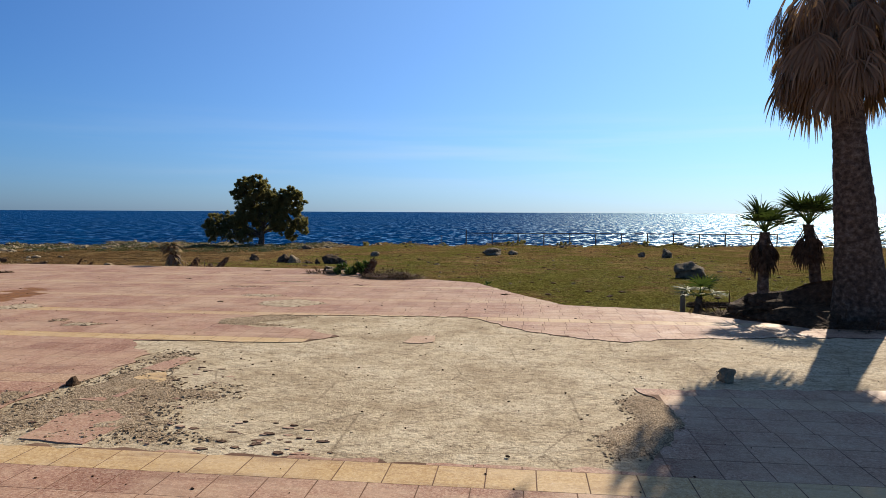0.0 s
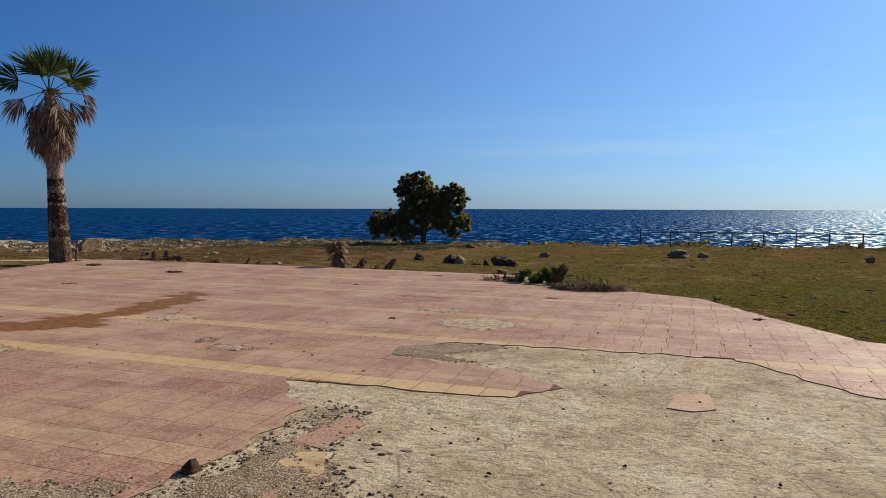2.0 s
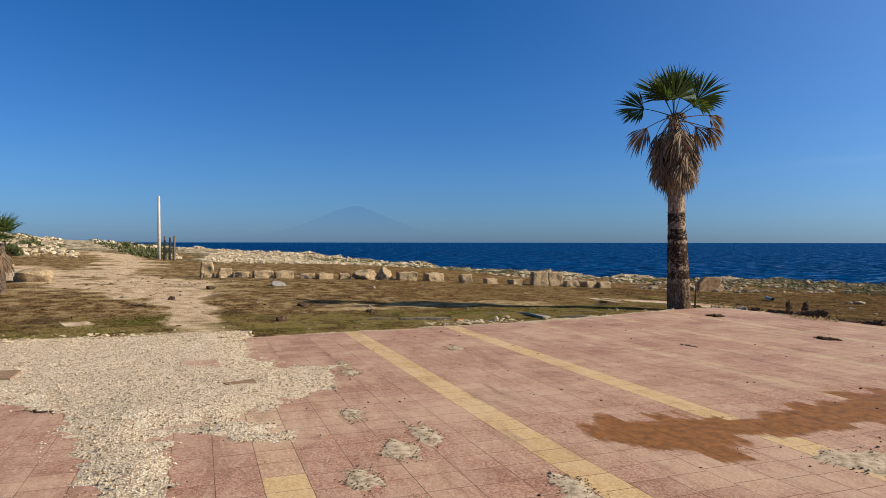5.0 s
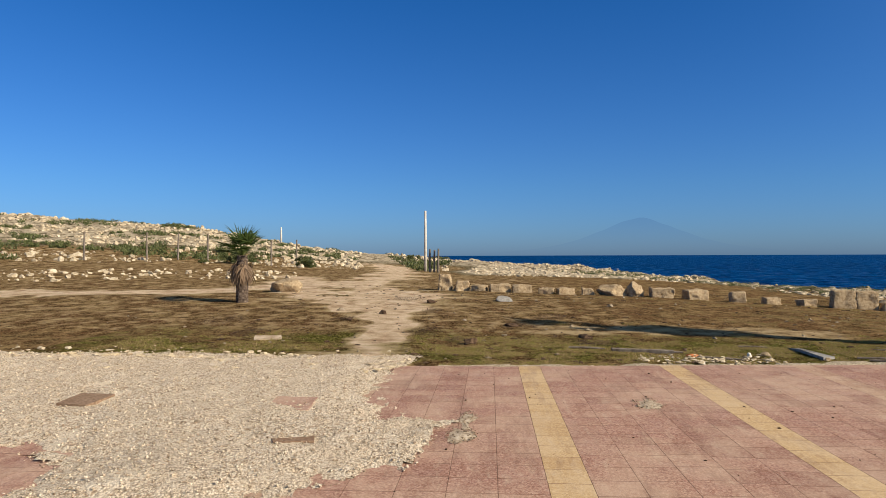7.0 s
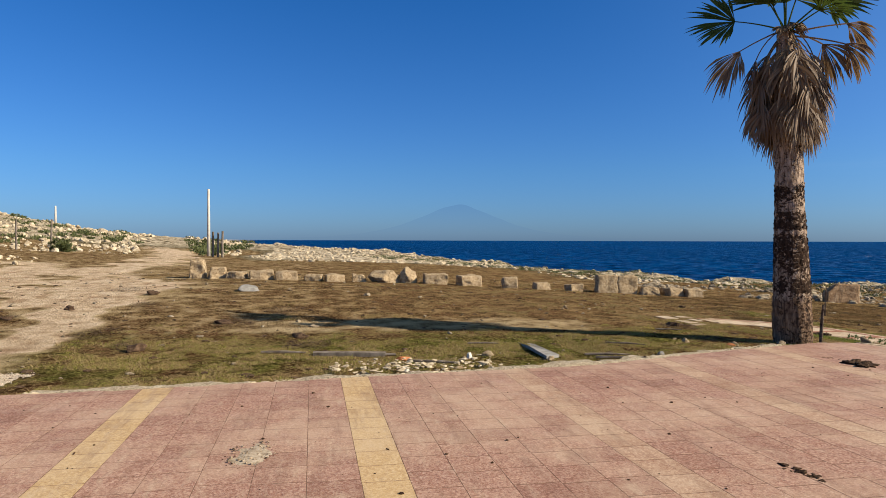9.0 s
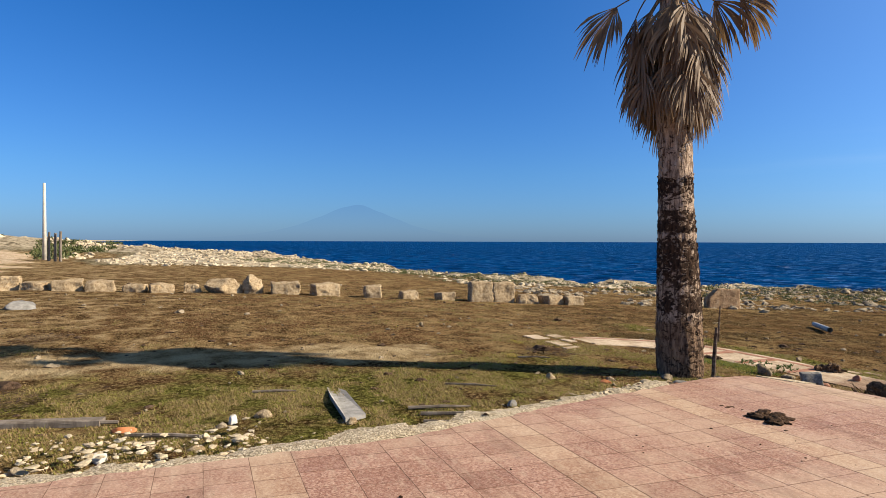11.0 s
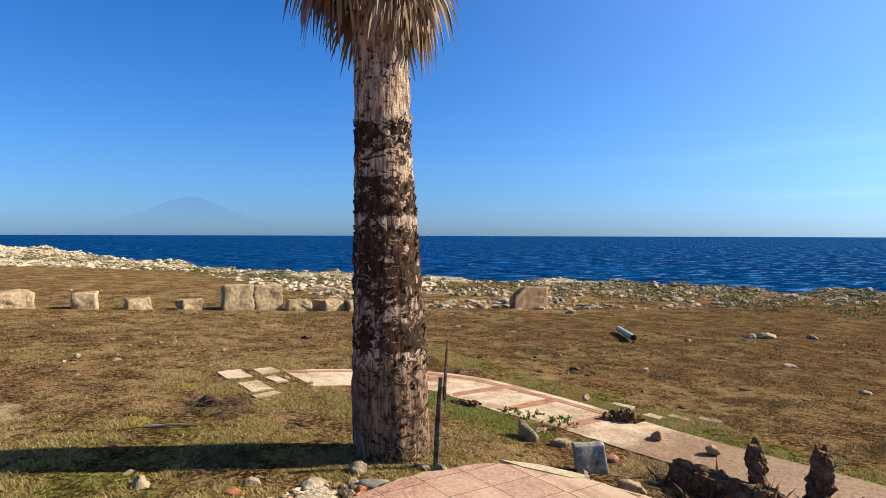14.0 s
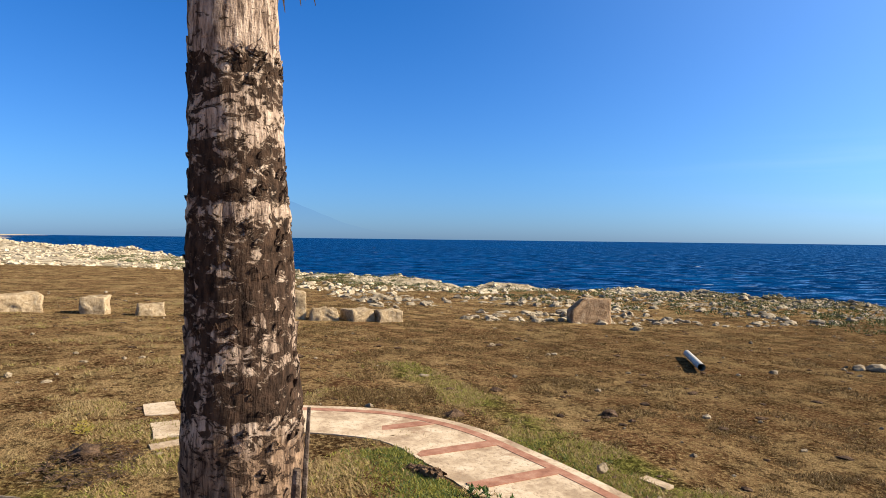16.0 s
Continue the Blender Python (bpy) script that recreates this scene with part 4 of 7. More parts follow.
# ---- palms ----
def frond(rng, root, az, elev, stalk, blade, count=26, spread=115, droop=0.3, sag=0.15, hang=0.0, width=0.03, roll=0.0):
    """A fan leaf: a bent stalk and a pleated fan of pointed blades."""
    bm = bmesh.new()
    a, e = radians(az), radians(elev)
    d = Vector((math.cos(a) * math.cos(e), math.sin(a) * math.cos(e), math.sin(e)))
    side = Vector((-math.sin(a), math.cos(a), 0))
    side = (side * math.cos(radians(roll)) + side.cross(d) * math.sin(radians(roll))).normalized()
    pts, p, v = [], Vector(root), d.copy()
    for i in range(7):
        pts.append(p.copy())
        p = p + v * stalk / 6
        v = (v + Vector((0, 0, -sag / 3))).normalized()
    thick = [0.022, 0.018, 0.016, 0.014, 0.013, 0.012, 0.012]
    ribbon(bm, pts, side, thick)
    ribbon(bm, pts, side.cross(v).normalized(), [0.7 * q for q in thick])
    hub = pts[-1]
    fwd = (v + Vector((0, 0, -hang))).normalized()
    side = (side - fwd * side.dot(fwd)).normalized()
    up = fwd.cross(side).normalized()
    for i in range(count):
        t = -1 + 2 * (i + 0.5) / count
        ang = radians(spread) * t + rng.uniform(-0.04, 0.04)
        dr = fwd * math.cos(ang) + side * math.sin(ang) + up * (0.25 * abs(math.sin(ang)) + rng.uniform(-0.1, 0.1))
        dr.normalize()
        length = blade * (1 - 0.28 * abs(t) ** 2) * rng.uniform(0.85, 1.08)
        ws = dr.cross(up).normalized()
        tw = rng.uniform(-0.5, 0.5)
        ws = (ws * math.cos(tw) + up * math.sin(tw)).normalized()
        q, pp, vv = [], hub.copy(), dr.copy()
        for k in range(6):
            q.append(pp.copy())
            pp = pp + vv * length / 5
            vv = (vv + Vector((0, 0, -droop * (k + 1) / 5)) + up * rng.uniform(-0.03, 0.03)).normalized()
        step = radians(spread) * 2 / count * length / 5 * 0.6
        ribbon(bm, q, ws, [0.006, min(width, step), min(width * 1.1, step * 2), width * 0.8, width * 0.45, 0.002])
    return bm


def trunk_mesh(place, radii, lean=(0, 0), rings=150, segs=64, rough=0.02, seed=1.0):
    """A palm trunk from (height, radius) stations, with ring scars and ragged plates."""
    bm = bmesh.new()
    hs, rs = [q[0] for q in radii], [q[1] for q in radii]
    rows = []
    for i in range(rings + 1):
        h = hs[0] + (hs[-1] - hs[0]) * i / rings
        r0 = np.interp(h, hs, rs)
        f = (h - hs[0]) / (hs[-1] - hs[0])
        row = []
        for s in range(segs):
            a = 2 * math.pi * s / segs
            n1 = noise.noise((math.cos(a) * 2, math.sin(a) * 2, h * 2.2 + seed * 5))
            n2 = noise.noise((math.cos(a) * 7, math.sin(a) * 7, h * 12 + seed))
            r = r0 + rough * (0.8 * n1 + 0.5 * n2 + 0.15 * math.sin(h * 42 + 2 * n1))
            row.append(bm.verts.new((place[0] + lean[0] * f + r * math.cos(a), place[1] + lean[1] * f + r * math.sin(a), place[2] + h)))
        rows.append(row)
    for a, b in zip(rows, rows[1:]):
        for s in range(segs):
            bm.faces.new((a[s], a[(s + 1) % segs], b[(s + 1) % segs], b[s]))
    bm.faces.new(rows[-1])
    return bm


def scale_mesh(place, radii, spans, count, seed, lean=(0, 0)):
    """Small bark plates that stand off the trunk within given heights."""
    rng = random.Random(seed)
    hs, rs = [q[0] for q in radii], [q[1] for q in radii]
    bm = bmesh.new()
    for _ in range(count):
        lo, hi = rng.choice(spans)
        h, a = rng.uniform(lo, hi), rng.uniform(0, 6.283)
        r = np.interp(h, hs, rs)
        f = (h - hs[0]) / (hs[-1] - hs[0])
        cx, cy = place[0] + lean[0] * f, place[1] + lean[1] * f
        out, side = Vector((math.cos(a), math.sin(a), 0)), Vector((-math.sin(a), math.cos(a), 0))
        w, t, o = rng.uniform(0.01, 0.024), rng.uniform(0.02, 0.045), rng.uniform(0.004, 0.014)
        c = Vector((cx, cy, place[2] + h)) + out * (r + 0.002)
        tip = c + out * o + Vector((0, 0, t)) + side * rng.uniform(-0.01, 0.01)
        ring = [c - side * w, c + side * w, c + side * w * 0.7 + out * o * 0.8 + Vector((0, 0, t * 0.6)), tip, c - side * w * 0.8 + out * o * 0.7 + Vector((0, 0, t * 0.55))]
        back = [q - out * 0.02 for q in ring]
        va, vb = [bm.verts.new(q) for q in ring], [bm.verts.new(q) for q in back]
        bm.faces.new(va)
        for i in range(5):
            bm.faces.new((va[i], vb[i], vb[(i + 1) % 5], va[(i + 1) % 5]))
    return bm


def palm(place, radii, label, heart_z, skirt, seed, lean=(0, 0), living=(), bark=None, scales=None, dead=64):
    """A fan palm: trunk, a skirt of dead leaves, a crown of living ones. skirt: (bottom, top, reach) above the foot."""
    rng = random.Random(seed)
    root = base_at("palm_tree", place, label, "palm tree", "tall palms by the terrace")
    stem = part("trunk", trunk_mesh(place, radii, lean, seed=seed), bark or M_BARK, root, smooth=True)
    if scales:
        tagged(part("bark_scale", scale_mesh(place, radii, scales, 420, seed, lean), bark or M_BARK, stem, "ragged dark bark scales"), kind="stuff")
    bottom, top, reach = skirt
    for i in range(dead):
        f = (i + 0.5) / dead
        az = i * 137.5 + rng.uniform(-18, 18)
        lf = 0.9 * heart_z / radii[-1][0]
        tx, ty = place[0] + lean[0] * lf, place[1] + lean[1] * lf
        drop = rng.uniform(0.75, 1.05)
        zr = place[2] + bottom + drop + (top - bottom - drop) * f
        blade = rng.uniform(0.55, 0.8)
        stalk = (reach - 0.05) * rng.uniform(0.75, 1.05) / 0.72
        part("dead_frond", frond(rng, (tx, ty, zr), az, rng.uniform(-45, -18), stalk, blade, 20, 62, 0.62, 0.75, 1.9, 0.02), M_DEAD, root)
    heart = Vector((place[0] + lean[0], place[1] + lean[1], place[2] + heart_z))
    for az, elev, stalk, blade, droop, alive, *roll in living:
        part("frond", frond(rng, heart + Vector((0, 0, 0.12 * rng.random())), az, elev, stalk, blade, 32 if alive else 26, 84 if alive else 55, droop, 0.12, 0.15 if alive else 1.0, 0.034 if alive else 0.03, roll[0] if roll else 0), M_FROND if alive else M_DEAD, root,
             "" if alive else "browned leaf on a long stalk")
    return root


W_PALM = (-18.41, 16.51, -0.2)
W_STEM = ((0, 0.27), (0.15, 0.285), (0.55, 0.29), (1.0, 0.27), (1.5, 0.25), (2.0, 0.225), (2.9, 0.205), (4.3, 0.18), (5.0, 0.12))
A0 = 54.0
west_crown = [(A0 + 180, 24, 0.78, 0.78, 0.14, 1, 62), (A0 + 160, 66, 0.6, 0.88, 0.1, 1, 50), (A0 + 100, 78, 0.6, 0.9, 0.1, 1, 20), (A0 - 90, 74, 0.5, 0.82, 0.1, 1, -25), (A0, 44, 0.72, 0.82, 0.12, 1, 55), (A0 - 40, 26, 0.62, 0.55, 0.25, 1, 25),
              (A0 + 10, 76, 0.55, 0.9, 0.1, 1, 70), (A0 - 150, 68, 0.5, 0.75, 0.12, 1, 20),
              (A0 + 182, -18, 0.72, 0.85, 0.35, 0, 60), (A0, 10, 0.85, 0.55, 0.35, 0, 45), (A0 + 5, -24, 0.6, 0.75, 0.55, 0, 50), (A0 - 8, -12, 0.85, 0.65, 0.5, 0, 50), (A0 + 200, -50, 0.45, 0.8, 0.6, 0, 30), (A0 - 90, -48, 0.45, 0.8, 0.6, 0), (A0 - 60, -40, 0.5, 0.8, 0.6, 0),
              (A0 - 100, 50, 0.16, 0.3, 0.4, 0), (A0 + 20, 40, 0.16, 0.3, 0.5, 0), (A0 - 40, 60, 0.12, 0.28, 0.4, 0)]
palm(W_PALM, W_STEM, "tall fan palm, grey scaly trunk, skirt of dead leaves", 4.95, (3.2, 5.1, 0.58), 3, lean=(-0.07, -0.14), living=west_crown, scales=((0.75, 1.35), (1.5, 1.8), (1.85, 2.1), (2.4, 2.6), (0.3, 0.8)))
E_PALM = (4.98, 10.2, -0.2)
E_STEM = ((0, 0.46), (0.25, 0.42), (0.6, 0.36), (1.2, 0.3), (2.0, 0.26), (2.9, 0.21), (4.6, 0.19), (5.6, 0.13))
east_crown = [(i * 61 + 10, 12 + 30 * (i % 3), 1.0, 0.95, 0.25, 1) for i in range(20)] + [(205, -5, 1.0, 0.6, 0.6, 0), (160, -20, 1.0, 0.6, 0.6, 0)]
palm(E_PALM, E_STEM, "tall fan palm with a bulky brown dead-leaf skirt", 5.75, (3.6, 5.7, 0.86), 11, lean=(-0.55, 0.15), living=east_crown, bark=M_BARK_DIM, dead=130)


def small_palm(place, height, radius, label, seed, lean=(0.0, 0.0), skirt=16, greens=10, size=0.45, group="", dry=None):
    """A young fan palm with a short trunk, dead leaves below and a tuft of green ones."""
    rng = random.Random(seed)
    root = base_at("young_palm", place, label, "palm tree", group)
    part("trunk", trunk_mesh(place, ((-0.05, radius * 1.1), (height * 0.5, radius), (height, radius * 0.9)), lean, 40, 24, 0.02, seed), M_BARK_DIM, root, smooth=True)
    top = Vector((place[0] + lean[0], place[1] + lean[1], place[2] + height))
    for i in range(skirt):
        part("dead_frond", frond(rng, top - Vector((0, 0, 0.3 * i / skirt)), i * 137.5, rng.uniform(-50, -15), size * 0.5, size * rng.uniform(0.6, 0.95), 14, 60, 0.7, 0.6, 1.6, 0.016), dry or M_DEAD, root)
    for i in range(greens):
        part("frond", frond(rng, top, i * 137.5 + 20, rng.uniform(18, 75), size * 0.7, size * rng.uniform(0.8, 1.05), 22, 115, 0.22, 0.1, 0.1, 0.018), M_FROND, root)
    return root


small_palm((-25.44, -0.24, gz(-25.44, -0.24)), 1.35, 0.16, "young fan palm with drooping dead leaves on bare earth", 21, skirt=26, greens=14, size=0.62)
# These three skirts take the darker fibre to paint in their backlit silhouette.
small_palm((3.9, 11.2, gz(3.9, 11.2)), 1.5, 0.085, "dwarf fan palm with a shaggy dark skirt", 31, skirt=22, greens=12, size=0.42, group="dwarf palms by the terrace", dry=M_FIBRE)
small_palm((4.75, 11.0, gz(4.75, 11.0)), 1.65, 0.085, "dwarf fan palm on a leaning stem", 32, (-0.25, 0.05), 22, 12, 0.42, "dwarf palms by the terrace", dry=M_FIBRE)
small_palm((5.75, 12.3, gz(5.75, 12.3)), 1.2, 0.08, "small fan palm half hidden behind the trunk", 33, (0.1, 0), 14, 10, 0.42, "dwarf palms by the terrace", dry=M_FIBRE)
small_palm((3.15, 12.3, gz(3.15, 12.3)), 0.35, 0.06, "low palm sprout among dry litter", 34, (0.05, 0), 6, 8, 0.35, "dwarf palms by the terrace")


# ---- limestone blocks along the old field edge ----
ROW = ((-32.48, 5.11, 0.58, 0.72, 1), (-32.3, 5.75, 0.62, 0.45, 1), (-32.21, 6.43, 0.68, 0.27, 0), (-32.05, 7.24, 0.8, 0.36, 0), (-31.89, 8.06, 0.76, 0.35, 0), (-31.71, 8.96, 0.6, 0.25, 0),
       (-31.58, 9.63, 0.66, 0.31, 0), (-31.41, 10.46, 0.58, 0.27, 1), (-30.91, 12.96, 0.85, 0.4, 0), (-30.69, 14.06, 0.8, 0.42, 0), (-30.42, 15.41, 0.54, 0.44, 0), (-30.22, 16.45, 0.58, 0.28, 0), (-30.0, 17.5, 0.5, 0.28, 0),
       (-29.5, 19.96, 0.7, 0.31, 1), (-29.38, 20.7, 0.62, 0.31, 0), (-29.25, 21.35, 0.62, 0.3, 0))
for n, (x, y, w, h, rough) in enumerate(ROW):
    z = gz(x, y) - 0.06
    turn = 1.58 + 0.2 * math.sin(n * 2.3)
    h *= 0.86
    if rough:
        bm = block_mesh((x, y, z), (0.93 * w, w * 0.7, h + 0.06), n + 30, turn, 0.055, 10)
        for v in bm.verts:
            u = (v.co.z - z) / h
            v.co.x += (x - v.co.x) * 0.22 * u
            v.co.y += (y - v.co.y) * 0.22 * u + 0.1 * u * math.sin(n * 1.7) * w
        thing("limestone_boulder", bm, M_BLOCK, "rough pale yellow limestone boulder in a row of blocks", "boulder", "stone blocks in a row", smooth=True)
    else:
        thing("limestone_block", block_mesh((x, y, z), (0.92 * w, 0.5 + 0.1 * math.sin(n), h + 0.05), n + 1, turn, 0.036), M_BLOCK, "weathered yellow limestone block lying in a row", "stone block", "stone blocks in a row", smooth=True)
thing("limestone_boulder", rock_mesh((-31.25, 11.3, gz(-31.2, 11.3) - 0.05), (1.1, 0.8, 0.55), 61, 4, 0.3, 1.4), M_BLOCK, "broken yellow limestone boulder beside a pointed one", "boulder", "stone blocks in a row", smooth=True)
thing("limestone_boulder", rock_mesh((-31.1, 11.98, gz(-31.1, 11.98) - 0.05), (0.6, 0.5, 0.5), 64, 4, 0.3, 1.4), M_BLOCK, "pointed limestone boulder at the end of a heap", "boulder", "stone blocks in a row", smooth=True)
for dy, w in ((-0.345, 0.7), (0.335, 0.68)):
    thing("limestone_slab", block_mesh((-29.72 + 0.07 * dy, 18.9 + dy, gz(-29.7, 18.9 + dy) - 0.06), (w, 0.36, 0.66), 70 + dy, 1.5, 0.03), M_BLOCK, "large upright limestone slab, one of a pair", "stone block", "stone blocks in a row", smooth=True)
# a leaning slab with one sloping corner
sl = block_mesh((-28.93, 26.87, gz(-28.93, 26.87) - 0.06), (1.12, 0.3, 0.72), 77, math.atan2(1, 0.22), 0.018)
for v in sl.verts:
    q = (v.co.x + 28.93) * 0.22 + (v.co.y - 26.87) * 0.97
    if q < -0.2:
        v.co.z -= (-0.2 - q) * 0.9 * max(0, v.co.z + 0.65) / 0.7
thing("limestone_slab", sl, simple("brown_limestone", (0.17, 0.1, 0.055), (0.36, 0.235, 0.135), (0.48, 0.35, 0.22), scale=6.0, bump=1.0, depth=0.06), "upright brown limestone slab with a sloping corner", "stone block", smooth=True)
thing("limestone_boulder", rock_mesh((-29.75, -0.35, gz(-29.75, -0.35) - 0.04), (0.95, 0.75, 0.55), 81, 4, 0.2, 1.2), M_BLOCK, "pale limestone boulder beside the dirt track", "boulder", smooth=True)
thing("flat_stone", rock_mesh((-27.0, 7.3, gz(-27, 7.3) - 0.03), (0.65, 0.5, 0.2), 82, 3, 0.2, 0.4), M_GREY, "flat grey stone on bare earth", "stone", smooth=True)

# ---- poles and posts ----
PX, PY = -55.1, 2.0
bm = tube(bmesh.new(), [(PX, PY, gz(PX, PY) - 0.3), (PX, PY, gz(PX, PY) + 2.0), (PX, PY, gz(PX, PY) + 4.45)], [0.12, 0.1, 0.075], 14)
thing("utility_pole", bm, M_PAINT, "bare white cement pole at the end of the track", "pole", "white poles", smooth=True)
PX2, PY2 = -112.4, -27.7
bm = tube(bmesh.new(), [(PX2, PY2, gz(PX2, PY2) - 0.5), (PX2, PY2, 6.2)], [0.17, 0.11], 12)
thing("utility_pole", bm, M_PAINT, "far white pole on the stony hillside", "pole", "white poles", smooth=True)


def fence_post(x, y, h, lean=0.0, r=0.07, label="weathered wooden fence post in stony ground"):
    z = gz(x, y)
    bm = tube(bmesh.new(), [(x, y, z - 0.2), (x + lean * 0.5, y, z + h * 0.5), (x + lean, y + 0.02, z + h)], [r, r * 0.9, r * 0.8], 8)
    thing("fence_post", bm, M_WOOD, label, "post", "fence posts")


for x, y, h in ((-54.2, 2.4, 1.65), (-54.0, 2.75, 1.6), (-53.8, 3.05, 1.7)):
    fence_post(x, y, h, 0.03, 0.08, "grey wooden gate post beside the white pole")
for n, (x, y) in enumerate(((-50.5, -21.3), (-52.2, -17.7), (-53.8, -16.2), (-55.3, -14.6), (-55.4, -9.7), (-57.4, -8.4))):
    fence_post(x, y, 2.0 + 0.15 * math.sin(n * 3), 0.08 * math.sin(n * 2.1))
fence_post(3.05, 12.9, 0.42, 0.0, 0.055, "short cut-off wooden post by the lawn")


# ---- the sea fence ----
rail_root = base_at("sea_fence", (2.0, 50.5, gz(2, 50.5)), "low rusty pipe railing above the sea", "railing")
for n in range(13):
    x = -4.2 + n * 1.95
    y = 50.0 + 0.12 * (x + 2)
    z = gz(x, y)
    part("post", tube(bmesh.new(), [(x, y, z - 0.2), (x, y, -0.02 if n else 0.2)], [0.045, 0.045], 6), M_RAIL, rail_root)
    if n < 12:
        x2 = x + 1.95
        part("rail", tube(bmesh.new(), [(x, y, -0.06), (x2, 50.0 + 0.12 * (x2 + 2), -0.06)], [0.035, 0.035], 6), M_RAIL, rail_root)


bm = tube(bmesh.new(), [(-6.1, 49.6, gz(-6.1, 49.6) - 0.1), (-6.1, 49.6, gz(-6.1, 49.6) + 1.2)], [0.035, 0.03], 8)
thing("fence_post", bm, M_RAIL, "thin rusty steel post on the cliff edge", "post", "fence posts", smooth=True)

# ---- the curved path by the palm ----
PATH_OUT = ((-21.85, 16.85), (-21.65, 17.5), (-21.35, 18.15), (-20.95, 18.55), (-20.3, 18.87), (-19.5, 18.98), (-18.6, 19.05), (-17.5, 19.12), (-16.3, 19.2), (-14.8, 19.25), (-13, 19.25), (-11.2, 19.2))
PATH_IN = ((-20.8, 16.85), (-20.68, 17.4), (-20.4, 17.83), (-20.1, 17.98), (-19.7, 18.04), (-19.0, 18.12), (-18.2, 18.24), (-17.3, 18.35), (-16.3, 18.45), (-14.8, 18.55), (-13, 18.6), (-11.2, 18.6))


def build_path():
    def fine(pts, n=8):
        out = []
        for i in range(len(pts) - 1):
            p0, p1, p2, p3 = (Vector(pts[max(0, min(len(pts) - 1, i + k))]) for k in (-1, 0, 1, 2))
            for s in range(n):
                t = s / n
                out.append(0.5 * (2 * p1 + (p2 - p0) * t + (2 * p0 - 5 * p1 + 4 * p2 - p3) * t * t + (3 * p1 - p0 - 3 * p2 + p3) * t ** 3))
        return out + [Vector(pts[-1])]

    o, q = fine(PATH_OUT), fine(PATH_IN)
    n = len(o)
    h = [max(gz(*a), gz(*b), gz(*((a + b) / 2))) + 0.008 for a, b in zip(o, q)]
    h = [sum(h[max(0, i - 5):i + 6]) / len(h[max(0, i - 5):i + 6]) for i in range(n)]

    def strip(lo, hi, i0, i1, lift, jag=0.0):
        bm = bmesh.new()
        prev = None
        for i in range(i0, i1 + 1):
            a, b = o[i].lerp(q[i], lo), o[i].lerp(q[i], hi)
            w = jag * wob(a.x, a.y, 6, 2)
            v = [bm.verts.new((*a, h[i] + lift)), bm.verts.new((b.x + w, b.y + w, h[i] + lift)), bm.verts.new((b.x + w, b.y + w, h[i] - 0.14)), bm.verts.new((*a, h[i] - 0.14))]
            if prev:
                for k in range(4):
                    bm.faces.new((prev[k], v[k], v[(k + 1) % 4], prev[(k + 1) % 4]))
            prev = v
        return bm

    bed = thing("path", strip(0.0, 1.0, 0, n - 1, 0.0, 0.05), M_PATH, "curved cream cement path with red brick bands", "path", kind="structure")
    part("edge_band", strip(0.1, 0.2, 0, 50, 0.003), M_BRICK, bed, "red brick band along the path")
    ox, oy, qx, qy = [p.x for p in o], [p.y for p in o], [p.x for p in q], [p.y for p in q]
    for x in (-20.72, -19.98, -19.22, -18.5):
        rim_o = [np.interp(x + s, ox[12:], oy[12:]) for s in (0, 0.13)]
        rim_i = [np.interp(x + s + 0.02, qx[8:], qy[8:]) for s in (0, 0.13)]
        z = np.interp(x, ox[12:], h[12:])
        y0, y1 = [b + 0.03 for b in rim_i], [a - 0.2 * (a - b) for a, b in zip(rim_o, rim_i)]
        bm = slab_mesh([(x + 0.02, y0[0]), (x + 0.15, y0[1]), (x + 0.13, y1[1]), (x, y1[0])], z + 0.008, 0.05, x, 0.0)
        part("cross_band", bm, M_BRICK, bed, "red brick band across the path")
    # broken kerb stones along the inner rim
    rng = random.Random(8)
    for i in range(2, 34, 4):
        a = q[i]
        part("kerb_stone", rock_mesh((a.x + 0.05, a.y - 0.04, h[i] - 0.12), (0.3, 0.13, 0.11), i, 3, 0.25, math.atan2(q[i + 2].y - a.y, q[i + 2].x - a.x)), M_ROCK, bed)


build_path()


def paver(x, y, w, d, turn, label="cracked cream paving stone sunk in grass"):
    rng = random.Random(int(x * 100))
    c, s = math.cos(turn), math.sin(turn)
    ring = []
    for k in range(8):
        a = math.pi * k / 4
        m = max(abs(math.cos(a)), abs(math.sin(a)))
        u, v = w / 2 * math.cos(a) / m * rng.uniform(0.88, 1), d / 2 * math.sin(a) / m * rng.uniform(0.88, 1)
        ring.append((x + c * u - s * v, y + s * u + c * v))
    thing("paving_stone", slab_mesh(ring, gz(x, y) + 0.015, 0.12, x), M_PATH, label, "paving stone", "loose paving stones")


for x, y, w, d in ((-21.85, 16.27, 0.46, 0.3), (-21.87, 16.67, 0.34, 0.25), (-21.12, 16.29, 0.5, 0.25), (-20.7, 16.28, 0.14, 0.3), (-21.34, 16.6, 0.34, 0.14), (-18.85, 19.55, 0.26, 0.1), (-18.4, 19.5, 0.2, 0.12), (-18.25, 19.7, 0.24, 0.1), (-18.02, 19.88, 0.24, 0.1)):
    paver(x, y, w, d, 0.12 + 0.1 * math.sin(9 * x))
paver(-19.5, 2.6, 0.75, 0.55, 0.3, "loose cream paving slab on dry grass")
thing("paving_slab", slab_mesh([(-13.75, 2.55), (-13.25, 2.6), (-13.2, 2.95), (-13.7, 2.95)], 0.075, 0.06), M_PATH, "pale slab lying tilted in gravel", "paving stone")
